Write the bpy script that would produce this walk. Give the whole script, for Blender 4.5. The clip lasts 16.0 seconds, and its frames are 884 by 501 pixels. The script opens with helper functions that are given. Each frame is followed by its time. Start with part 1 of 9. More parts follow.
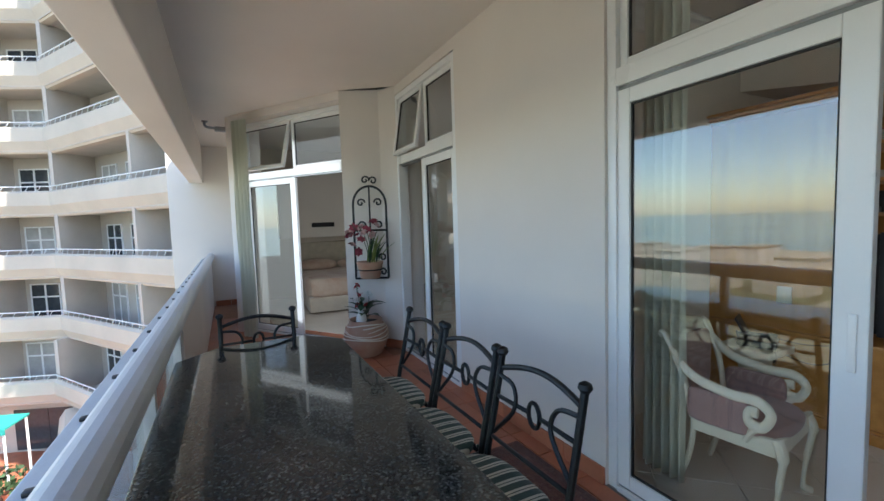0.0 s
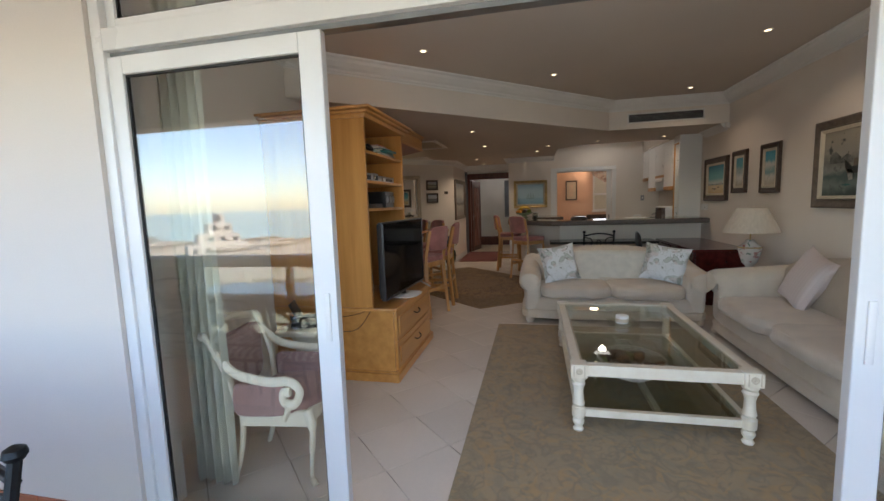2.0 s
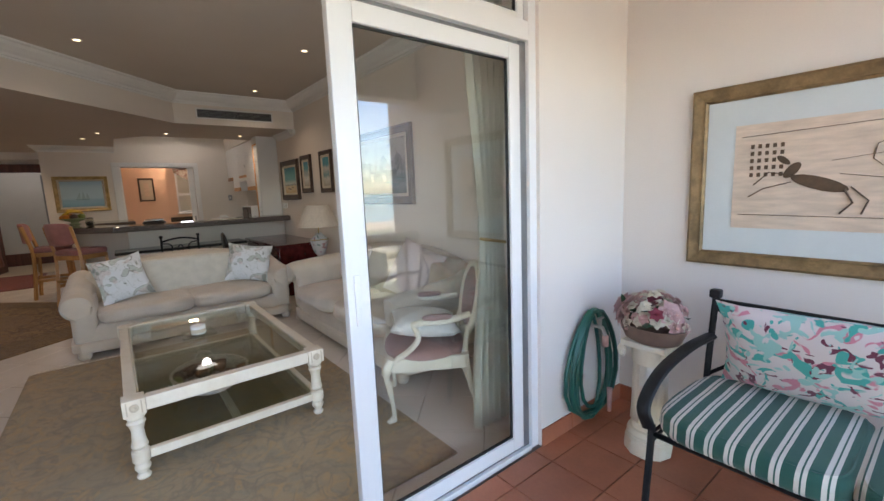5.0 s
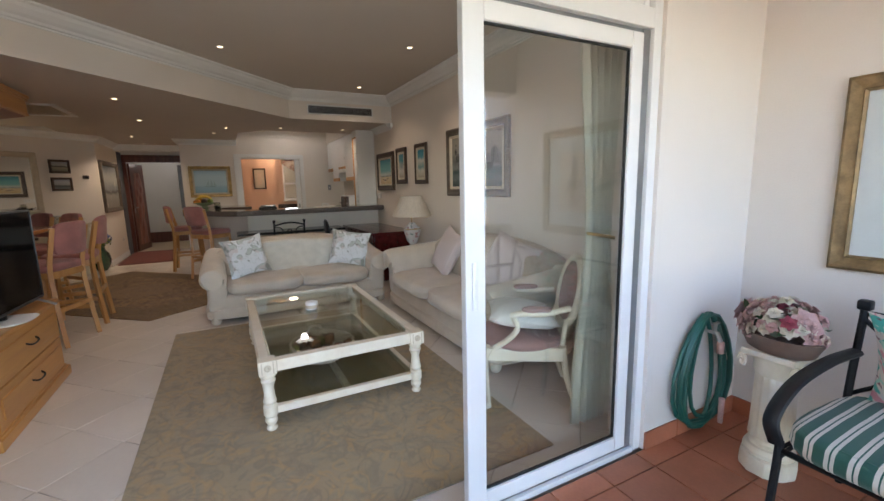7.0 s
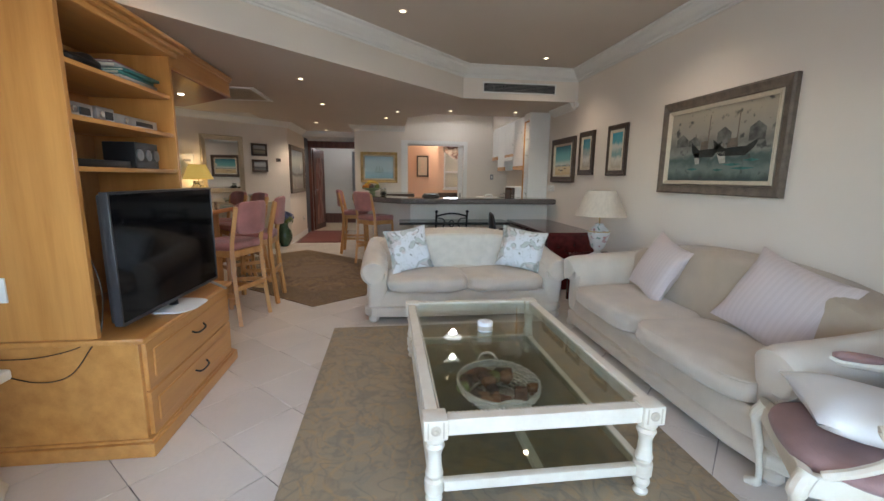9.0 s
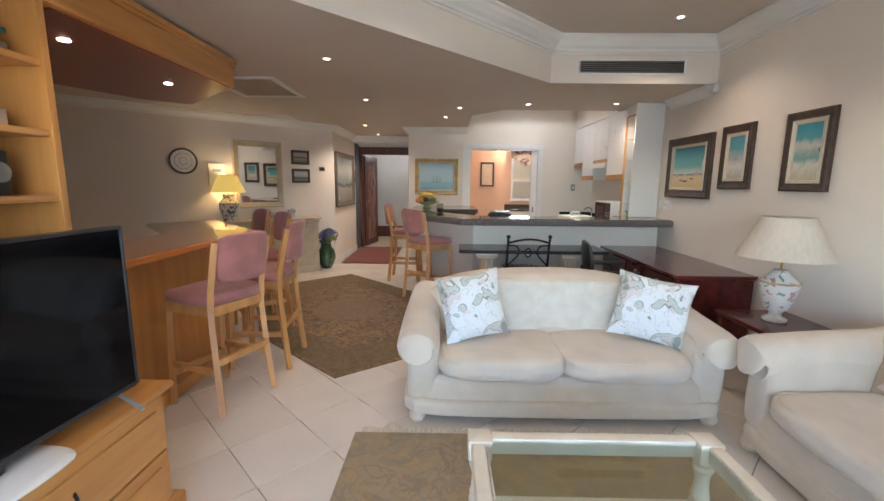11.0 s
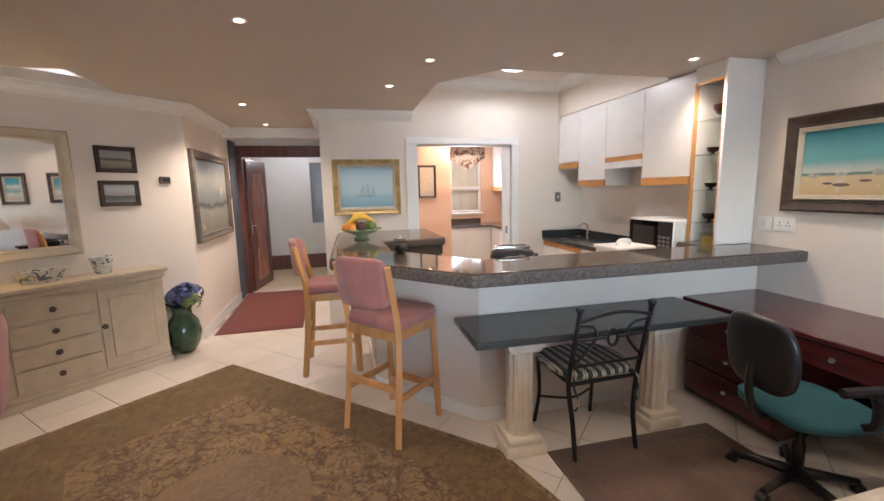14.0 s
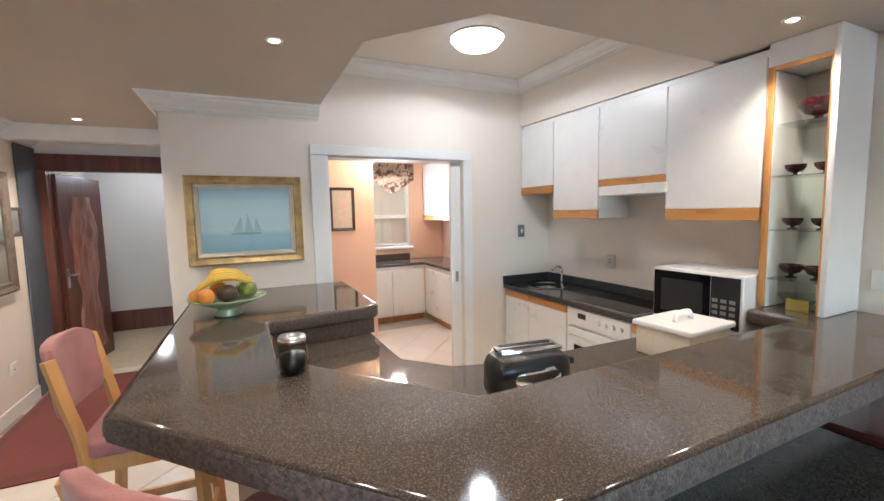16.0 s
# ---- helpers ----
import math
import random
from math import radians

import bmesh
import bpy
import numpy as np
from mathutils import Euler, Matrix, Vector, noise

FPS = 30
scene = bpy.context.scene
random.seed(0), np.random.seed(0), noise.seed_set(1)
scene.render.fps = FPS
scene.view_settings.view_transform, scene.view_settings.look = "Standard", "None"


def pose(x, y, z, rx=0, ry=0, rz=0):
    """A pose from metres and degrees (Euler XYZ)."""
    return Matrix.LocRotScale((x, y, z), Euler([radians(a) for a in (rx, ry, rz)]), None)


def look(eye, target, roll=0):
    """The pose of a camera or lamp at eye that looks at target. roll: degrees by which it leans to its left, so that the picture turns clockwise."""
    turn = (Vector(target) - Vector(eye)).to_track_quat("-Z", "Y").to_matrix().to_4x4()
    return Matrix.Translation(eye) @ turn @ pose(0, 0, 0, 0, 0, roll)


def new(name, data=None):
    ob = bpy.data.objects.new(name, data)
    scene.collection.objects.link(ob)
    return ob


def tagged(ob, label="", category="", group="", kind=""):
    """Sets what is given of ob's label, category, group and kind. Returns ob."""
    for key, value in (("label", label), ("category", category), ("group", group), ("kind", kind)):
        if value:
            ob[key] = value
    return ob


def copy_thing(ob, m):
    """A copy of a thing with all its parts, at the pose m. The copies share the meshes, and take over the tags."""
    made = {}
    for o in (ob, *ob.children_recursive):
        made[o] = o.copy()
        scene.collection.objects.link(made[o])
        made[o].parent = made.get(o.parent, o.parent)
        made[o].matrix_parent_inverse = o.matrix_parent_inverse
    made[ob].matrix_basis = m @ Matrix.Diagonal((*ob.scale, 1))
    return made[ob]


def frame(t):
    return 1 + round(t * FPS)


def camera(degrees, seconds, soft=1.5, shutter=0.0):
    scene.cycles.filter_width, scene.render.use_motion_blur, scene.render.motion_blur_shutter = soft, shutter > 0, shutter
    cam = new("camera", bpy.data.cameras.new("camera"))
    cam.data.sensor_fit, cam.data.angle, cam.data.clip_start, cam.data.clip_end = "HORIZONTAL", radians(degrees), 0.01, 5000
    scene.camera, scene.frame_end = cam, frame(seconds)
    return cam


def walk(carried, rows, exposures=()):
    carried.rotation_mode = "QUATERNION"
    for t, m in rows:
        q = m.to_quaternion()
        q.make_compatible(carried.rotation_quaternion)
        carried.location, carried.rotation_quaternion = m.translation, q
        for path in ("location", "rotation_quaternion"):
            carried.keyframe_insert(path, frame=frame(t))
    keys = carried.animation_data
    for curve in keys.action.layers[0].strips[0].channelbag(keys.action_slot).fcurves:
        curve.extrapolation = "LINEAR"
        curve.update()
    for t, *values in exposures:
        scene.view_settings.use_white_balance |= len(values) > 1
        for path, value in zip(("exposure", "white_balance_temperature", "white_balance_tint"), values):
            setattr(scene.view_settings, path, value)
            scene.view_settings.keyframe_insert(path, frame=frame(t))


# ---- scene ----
cam = camera(93.4, 16.0)
METRES, EYE, TILT, LEAN, TURN = 8.0, 1.5, 0.0, 0.0, -27.3
ROWS = [
    (0.0, 0.0, 0.0, 0.0, -0.13, -4.03, 1.81),
    (0.5, 0.0094, -0.0004, -0.0016, -14.43, -4.83, 2.45),
    (1.0, 0.0242, -0.0014, 0.0005, -27.77, -5.65, 2.81),
    (1.5, 0.0407, -0.001, -0.0013, -39.94, -6.06, 2.7),
    (2.0, 0.0517, -0.0038, -0.0019, -50.25, -6.41, 1.92),
    (2.5, 0.0592, -0.0078, -0.0023, -58.91, -6.61, 1.26),
    (3.0, 0.0648, -0.0134, -0.0037, -68.7, -6.77, 1.23),
    (3.5, 0.0681, -0.0199, -0.0037, -79.34, -6.84, 1.69),
    (4.0, 0.0712, -0.0304, -0.004, -91.52, -7.01, 2.39),
    (7.0, 0.0683, -0.0135, -0.0052, -90.14, -8.92, 1.28),
    (7.5, 0.0681, -0.0009, -0.0072, -81.81, -9.26, 0.98),
    (8.0, 0.0914, 0.0164, -0.009, -75.86, -9.34, 0.67),
    (8.5, 0.1365, 0.0305, -0.0081, -72.59, -9.52, 0.1),
    (9.0, 0.1761, 0.0495, -0.0086, -70.07, -9.87, -0.7),
    (9.5, 0.2135, 0.0538, -0.0061, -66.02, -10.45, -0.89),
    (10.0, 0.251, 0.0718, -0.0035, -62.47, -9.9, -0.72),
    (12.5, 0.4792, 0.2436, 0.0025, -67.15, -8.99, -0.37),
    (13.0, 0.5311, 0.2749, 0.0048, -69.58, -8.33, 0.03),
    (13.5, 0.5813, 0.3168, 0.0088, -73.83, -8.48, 0.54),
    (14.0, 0.6201, 0.3488, 0.0121, -76.39, -8.34, 1.24),
    (14.5, 0.6738, 0.3736, 0.0145, -80.53, -8.07, 1.54),
    (15.0, 0.7244, 0.3982, 0.0173, -84.25, -7.68, 1.39),
    (15.5, 0.7761, 0.4038, 0.0209, -86.58, -6.38, 1.23),
    (16.0, 0.8189, 0.4093, 0.0222, -88.15, -5.35, 1.15),
]
# rows by eye, target and roll at the edges of the unseen stretches
MORE = [
    (4.2, look((0.399, -0.516, 1.462), (2.065, -1.598, 1.230), -2.5)),
    (6.3, look((0.415, -0.455, 1.457), (1.938, -1.715, 1.150), -2.2)),
    (6.5, look((0.450, -0.415, 1.445), (2.046, -1.584, 1.152), -1.9)),
    (10.2, look((2.231, -0.405, 1.495), (4.206, -0.372, 1.178), 0.6)),
    (12.3, look((4.129, -0.073, 1.530), (6.100, -0.169, 1.205), 0.1)),
]
EXPOSURES = [(0.0, 1.7, 6250, 8), (0.7, 2.3, 6400, 12), (1.5, 2.6, 6500, 14), (3.5, 2.75, 6600, 18), (6.5, 3.0, 6650, 16), (7.5, 3.0, 6550, 16), (9.0, 3.5, 6000, 12), (10.0, 3.9, 5700, 8), (12.5, 4.2, 6250, 21), (13.5, 4.35, 6000, 19), (15.0, 4.65, 5550, 12), (16.0, 4.5, 5500, 11)]
walk(cam, sorted([(t, pose(0, 0, EYE, TILT, LEAN, TURN) @ pose(METRES * x, METRES * y, METRES * z, 90 + pitch, roll, yaw)) for t, x, y, z, yaw, pitch, roll in ROWS] + MORE, key=lambda row: row[0]), EXPOSURES)

# ---- world, sun, lamps ----
SUN_DIR = Vector((0.50, -0.62, 0.95)).normalized()
world = bpy.data.worlds.new("sky")
scene.world = world
world.use_nodes = True
wt = world.node_tree
sky = wt.nodes.new("ShaderNodeTexSky")
sky.sky_type, sky.sun_disc = "NISHITA", False
sky.sun_elevation = math.asin(SUN_DIR.z)
sky.sun_rotation = math.atan2(SUN_DIR.x, SUN_DIR.y)
sky.air_density, sky.dust_density, sky.ozone_density = 1.0, 0.6, 1.5
wt.links.new(sky.outputs[0], wt.nodes["Background"].inputs[0])
wt.nodes["Background"].inputs[1].default_value = 0.15
sun = new("sun", bpy.data.lights.new("sun", "SUN"))
sun.data.energy, sun.data.angle, sun.data.color = 4.0, radians(0.5), (1.0, 0.94, 0.86)
sun.matrix_world = look(SUN_DIR * 50, (0, 0, 0))


# ---- materials ----
def mat(name, col, rough=0.6, metal=0.0, var=0.12, scale=6.0, bump=0.08, fine=90.0, col2=None, coat=0.0, sheen=0.0, stretch=None, ior=1.5, rnd=0.0, island=0.0):
    """A surface with slow and fine variation: col mottled with col2, a fine bump, uneven gloss."""
    m = bpy.data.materials.new(name)
    m.use_nodes = True
    nt = m.node_tree
    b = nt.nodes["Principled BSDF"]
    b.inputs["Metallic"].default_value, b.inputs["IOR"].default_value = metal, ior
    b.inputs["Coat Weight"].default_value, b.inputs["Sheen Weight"].default_value = coat, sheen
    tc = nt.nodes.new("ShaderNodeTexCoord")
    mp = nt.nodes.new("ShaderNodeMapping")
    if stretch:
        mp.inputs["Scale"].default_value = stretch
    nt.links.new(tc.outputs["Object"], mp.inputs[0])
    def noise_tex(s, d=4.0):
        n = nt.nodes.new("ShaderNodeTexNoise")
        n.inputs["Scale"].default_value, n.inputs["Detail"].default_value = s, d
        nt.links.new(mp.outputs[0], n.inputs["Vector"])
        return n
    slow, quick = noise_tex(scale), noise_tex(fine)
    c2 = col2 or tuple(c * (1 - 2 * var) for c in col)
    ramp = nt.nodes.new("ShaderNodeValToRGB")
    ramp.color_ramp.elements[0].position, ramp.color_ramp.elements[1].position = 0.3, 0.68
    ramp.color_ramp.elements[0].color, ramp.color_ramp.elements[1].color = (*c2, 1), (*col, 1)
    add_n = nt.nodes.new("ShaderNodeMath")
    add_n.operation = "MULTIPLY_ADD"
    nt.links.new(quick.outputs[0], add_n.inputs[0])
    add_n.inputs[1].default_value = 0.25
    sub = nt.nodes.new("ShaderNodeMath")
    sub.operation = "SUBTRACT"
    nt.links.new(slow.outputs[0], sub.inputs[0])
    sub.inputs[1].default_value = 0.125
    nt.links.new(sub.outputs[0], add_n.inputs[2])
    nt.links.new(add_n.outputs[0], ramp.inputs[0])
    out = ramp.outputs[0]
    if rnd or island:
        hs = nt.nodes.new("ShaderNodeHueSaturation")
        src = nt.nodes.new("ShaderNodeObjectInfo" if rnd else "ShaderNodeNewGeometry")
        mr = nt.nodes.new("ShaderNodeMapRange")
        mr.inputs[3].default_value, mr.inputs[4].default_value = 1 - (rnd or island), 1 + (rnd or island)
        nt.links.new(src.outputs["Random" if rnd else "Random Per Island"], mr.inputs[0])
        nt.links.new(mr.outputs[0], hs.inputs["Value"])
        nt.links.new(out, hs.inputs["Color"])
        out = hs.outputs[0]
    nt.links.new(out, b.inputs["Base Color"])
    mr2 = nt.nodes.new("ShaderNodeMapRange")
    mr2.inputs[3].default_value, mr2.inputs[4].default_value = max(0.02, rough - 0.08 * (rough > 0.1)), min(1, rough + 0.08 * (rough > 0.1))
    nt.links.new(slow.outputs[0], mr2.inputs[0])
    nt.links.new(mr2.outputs[0], b.inputs["Roughness"])
    if bump:
        bp = nt.nodes.new("ShaderNodeBump")
        bp.inputs["Strength"].default_value, bp.inputs["Distance"].default_value = bump, 0.01
        nt.links.new(quick.outputs[0], bp.inputs["Height"])
        nt.links.new(bp.outputs[0], b.inputs["Normal"])
    return m


def nodes_of(m):
    return m.node_tree, m.node_tree.nodes["Principled BSDF"]


def wood(name, light, dark, rough=0.35, axis="z", scale=1.0, coat=0.2):
    """Planed wood with the grain along one axis."""
    s = {"x": (0.6, 9, 9), "y": (9, 0.6, 9), "z": (9, 9, 0.6)}[axis]
    return mat(name, light, rough, scale=1.6 * scale, fine=14 * scale, col2=dark, stretch=s, bump=0.03, coat=coat)


def granite(name, base, fleck, pale, rough=0.08, scale=150):
    m = mat(name, base, rough, bump=0.0)
    nt, b = nodes_of(m)
    tc = nt.nodes.new("ShaderNodeTexCoord")
    v = nt.nodes.new("ShaderNodeTexVoronoi")
    v.inputs["Scale"].default_value = scale
    n = nt.nodes.new("ShaderNodeTexNoise")
    n.inputs["Scale"].default_value, n.inputs["Detail"].default_value = scale * 0.5, 6
    for q in (v, n):
        nt.links.new(tc.outputs["Object"], q.inputs["Vector"])
    r1 = nt.nodes.new("ShaderNodeValToRGB")
    e = r1.color_ramp.elements
    e[0].position, e[0].color, e[1].position, e[1].color = 0.35, (*base, 1), 0.62, (*fleck, 1)
    x = e.new(0.75)
    x.color = (*pale, 1)
    mix = nt.nodes.new("ShaderNodeMix")
    mix.data_type = "RGBA"
    nt.links.new(n.outputs[0], r1.inputs[0])
    sep = nt.nodes.new("ShaderNodeSeparateColor")
    nt.links.new(v.outputs["Color"], sep.inputs[0])
    r2 = nt.nodes.new("ShaderNodeValToRGB")
    r2.color_ramp.elements[0].position, r2.color_ramp.elements[1].position = 0.78, 0.95
    nt.links.new(sep.outputs[0], r2.inputs[0])
    nt.links.new(r2.outputs[0], mix.inputs[0])
    nt.links.new(r1.outputs[0], mix.inputs[6])
    mix.inputs[7].default_value = (*pale, 1)
    nt.links.new(mix.outputs[2], b.inputs["Base Color"])
    return m


def glass(name, tint=(0.95, 0.98, 0.97), rough=0.0, gloss=0.05):
    m = bpy.data.materials.new(name)
    m.use_nodes = True
    nt = m.node_tree
    nt.nodes.clear()
    out = nt.nodes.new("ShaderNodeOutputMaterial")
    g, t, mix, f = (nt.nodes.new("ShaderNode" + k) for k in ("BsdfGlossy", "BsdfTransparent", "MixShader", "LayerWeight"))
    g.inputs["Roughness"].default_value = rough
    t.inputs[0].default_value = (*tint, 1)
    f.inputs[0].default_value = 0.5
    pw = nt.nodes.new("ShaderNodeMath")
    pw.operation, pw.inputs[1].default_value = "POWER", 5.0
    nt.links.new(f.outputs["Facing"], pw.inputs[0])
    mul = nt.nodes.new("ShaderNodeMath")
    mul.operation, mul.inputs[1].default_value, mul.inputs[2].default_value = "MULTIPLY_ADD", 0.9, gloss
    nt.links.new(pw.outputs[0], mul.inputs[0])
    nt.links.new(mul.outputs[0], mix.inputs[0])
    nt.links.new(t.outputs[0], mix.inputs[1])
    nt.links.new(g.outputs[0], mix.inputs[2])
    nt.links.new(mix.outputs[0], out.inputs[0])
    return m


def glow(name, col, strength):
    m = bpy.data.materials.new(name)
    m.use_nodes = True
    b = m.node_tree.nodes["Principled BSDF"]
    b.inputs["Base Color"].default_value = (*col, 1)
    b.inputs["Emission Color"].default_value, b.inputs["Emission Strength"].default_value = (*col, 1), strength
    return m


M = {
    "plaster": mat("cream plaster", (0.78, 0.71, 0.63), 0.75, var=0.03, scale=1.2, bump=0.06, fine=160),
    "plaster_out": mat("pale pink-cream exterior plaster", (0.76, 0.70, 0.65), 0.85, var=0.04, scale=0.9, bump=0.12, fine=120),
    "ceiling": mat("taupe ceiling paint", (0.62, 0.55, 0.48), 0.8, var=0.03, scale=1.0, bump=0.03, fine=150),
    "white": mat("white paint", (0.80, 0.79, 0.76), 0.45, var=0.03, scale=2.0, bump=0.02),
    "alu": mat("white coated aluminium", (0.80, 0.80, 0.80), 0.3, var=0.02, scale=3, bump=0.0),
    "seal": mat("black rubber seal", (0.02, 0.02, 0.02), 0.6),
    "grey_alu": mat("grey aluminium track", (0.35, 0.36, 0.37), 0.35, metal=0.8),
    "glass": glass("clear pane", gloss=0.10),
    "tile": mat("cream glazed floor tile", (0.74, 0.67, 0.59), 0.22, var=0.05, scale=1.5, bump=0.02, fine=40, rnd=0.04),
    "grout": mat("grey grout", (0.36, 0.33, 0.30), 0.9, var=0.1),
    "terracotta": mat("terracotta floor tile", (0.48, 0.17, 0.09), 0.45, var=0.14, scale=3, bump=0.05, fine=60, rnd=0.10),
    "terragrout": mat("terracotta grout", (0.34, 0.17, 0.11), 0.9),
    "oak_z": wood("honey oak upright", (0.60, 0.29, 0.08), (0.47, 0.205, 0.05), axis="z"),
    "oak_x": wood("honey oak lengthwise", (0.60, 0.29, 0.08), (0.47, 0.205, 0.05), axis="x"),
    "oak_y": wood("honey oak crosswise", (0.62, 0.33, 0.11), (0.50, 0.24, 0.07), axis="y"),
    # honey oak with shade put into its colour, for set-back parts
    "oak_shaded": wood("shaded oak back panel", (0.48, 0.24, 0.08), (0.38, 0.17, 0.05), axis="z"),
    "granite_b": granite("polished brown granite", (0.050, 0.038, 0.030), (0.088, 0.069, 0.056), (0.14, 0.115, 0.095), 0.07, 330),
    "granite_rough": mat("broken granite edge", (0.17, 0.15, 0.14), 0.5, var=0.3, scale=70, bump=0.6, fine=150, col2=(0.05, 0.042, 0.038)),
    "granite_k": granite("polished black granite", (0.012, 0.014, 0.014), (0.035, 0.04, 0.04), (0.10, 0.11, 0.11), 0.06),
    "granite_g": granite("polished charcoal granite", (0.026, 0.029, 0.028), (0.042, 0.047, 0.046), (0.075, 0.08, 0.08), 0.14, 260),
    "iron": mat("black wrought iron", (0.022, 0.024, 0.027), 0.42, metal=0.5, var=0.2, scale=20, bump=0.15, fine=120),
    "chenille": mat("cream chenille upholstery", (0.64, 0.55, 0.44), 0.9, var=0.07, scale=5, bump=0.35, fine=180, sheen=0.3),
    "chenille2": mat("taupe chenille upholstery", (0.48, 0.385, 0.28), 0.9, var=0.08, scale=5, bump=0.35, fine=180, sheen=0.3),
    "pink": mat("dusty pink velvet", (0.44, 0.185, 0.17), 0.85, var=0.16, scale=7, bump=0.25, fine=220, sheen=0.2),
    "distress": mat("distressed cream paint", (0.76, 0.70, 0.58), 0.5, var=0.1, scale=9, bump=0.12, fine=50, col2=(0.68, 0.60, 0.47)),
    "redwood": wood("polished mahogany", (0.10, 0.013, 0.013), (0.045, 0.007, 0.007), rough=0.2, axis="x", coat=0.4),
    "doorwood": wood("dark red hardwood", (0.16, 0.055, 0.035), (0.07, 0.02, 0.014), axis="z"),
    "black": mat("black plastic", (0.012, 0.012, 0.013), 0.35, bump=0.02),
    "screen": mat("black glossy screen", (0.004, 0.004, 0.005), 0.07, bump=0.0, ior=1.25),
    "silver": mat("brushed silver", (0.55, 0.55, 0.56), 0.3, metal=0.9),
    "chrome": mat("chrome", (0.8, 0.8, 0.8), 0.08, metal=1.0, bump=0),
    "antique": mat("dull antique gold", (0.32, 0.21, 0.10), 0.5, metal=0.35, var=0.25, scale=16, bump=0.3),
    "gold": mat("antique gilt", (0.62, 0.44, 0.19), 0.38, metal=0.5, var=0.2, scale=16, bump=0.2),
    "sidepaint": mat("grey-cream painted wood", (0.57, 0.485, 0.36), 0.5, var=0.08, scale=9, bump=0.05),
    "hose": mat("green rubber hose", (0.012, 0.10, 0.075), 0.4, var=0.1),
    "kitchen": mat("white laminate", (0.80, 0.80, 0.78), 0.3, var=0.02, bump=0.0),
    "linen": mat("pale cream curtain linen", (0.78, 0.77, 0.66), 0.9, var=0.06, scale=4, bump=0.2, fine=200, stretch=(1, 1, 0.15)),
}


# ---- mesh helpers ----
def bm_box(x0, y0, z0, x1, y1, z1, bev=0.0, seg=2):
    bm = bmesh.new()
    bmesh.ops.create_cube(bm, size=1)
    bmesh.ops.transform(bm, matrix=Matrix.Translation(((x0 + x1) / 2, (y0 + y1) / 2, (z0 + z1) / 2)) @ Matrix.Diagonal((abs(x1 - x0), abs(y1 - y0), abs(z1 - z0), 1)), verts=bm.verts)
    if bev:
        bmesh.ops.bevel(bm, geom=bm.edges[:], offset=bev, segments=seg, affect="EDGES", profile=0.5)
    return bm


def bm_lathe(profile, n=24, flute=0, depth=0.0, cap=True):
    """A turned shape round z from (radius, height) pairs, from the bottom up."""
    bm = bmesh.new()
    rings = []
    for r, z in profile:
        ring = []
        for i in range(n):
            a = 2 * math.pi * i / n
            k = r * (1 - depth * (0.5 + 0.5 * math.cos(flute * a))) if flute else r
            ring.append(bm.verts.new((k * math.cos(a), k * math.sin(a), z)))
        rings.append(ring)
    for a, b in zip(rings, rings[1:]):
        for i in range(n):
            bm.faces.new((a[i], a[(i + 1) % n], b[(i + 1) % n], b[i]))
    if cap:
        bm.faces.new(rings[0][::-1])
        bm.faces.new(rings[-1])
    return bm


def smooth_line(pts, k=6):
    """Catmull-Rom through the points."""
    p = [Vector(q) for q in pts]
    p = [2 * p[0] - p[1]] + p + [2 * p[-1] - p[-2]]
    out = []
    for i in range(1, len(p) - 2):
        for j in range(k):
            t = j / k
            out.append(0.5 * ((2 * p[i]) + (p[i + 1] - p[i - 1]) * t + (2 * p[i - 1] - 5 * p[i] + 4 * p[i + 1] - p[i + 2]) * t * t + (3 * p[i] - p[i - 1] - 3 * p[i + 1] + p[i + 2]) * t ** 3))
    return out + [p[-2]]


def bm_tube(pts, r, n=8, flat=1.0, closed=False):
    """A rod along points; r may be one radius or one for each point; flat squashes its second axis."""
    bm = bmesh.new()
    pts = [Vector(p) for p in pts]
    rs = r if isinstance(r, (list, tuple)) else [r] * len(pts)
    last = len(pts) - 1
    d0 = (pts[1] - pts[0]).normalized()
    up = Vector((0, 0, 1)) if abs(d0.z) < 0.9 else Vector((0, 1, 0))
    side = d0.cross(up).normalized()
    rings = []
    for i, p in enumerate(pts):
        if closed:
            d = pts[(i + 1) % len(pts)] - pts[i - 1]
        else:
            d = pts[min(i + 1, last)] - pts[max(i - 1, 0)]
        d.normalize()
        side = (side - d * side.dot(d)).normalized()
        u2 = d.cross(side)
        rings.append([bm.verts.new(p + rs[i] * (math.cos(2 * math.pi * k / n) * side + flat * math.sin(2 * math.pi * k / n) * u2)) for k in range(n)])
    pairs = list(zip(rings, rings[1:])) + ([(rings[-1], rings[0])] if closed else [])
    for a, b in pairs:
        for k in range(n):
            bm.faces.new((a[k], a[(k + 1) % n], b[(k + 1) % n], b[k]))
    if not closed:
        bm.faces.new(rings[0][::-1])
        bm.faces.new(rings[-1])
    bmesh.ops.recalc_face_normals(bm, faces=bm.faces[:])
    return bm


def bm_prism(poly, z0, z1, bev=0.0, seg=2):
    """A plan outline raised from z0 to z1."""
    bm = bmesh.new()
    a = [bm.verts.new((x, y, z0)) for x, y in poly]
    b = [bm.verts.new((x, y, z1)) for x, y in poly]
    bm.faces.new(a[::-1])
    bm.faces.new(b)
    n = len(poly)
    for i in range(n):
        bm.faces.new((a[i], a[(i + 1) % n], b[(i + 1) % n], b[i]))
    bmesh.ops.recalc_face_normals(bm, faces=bm.faces[:])
    if bev:
        bmesh.ops.bevel(bm, geom=bm.edges[:], offset=bev, segments=seg, affect="EDGES", profile=0.5)
    return bm


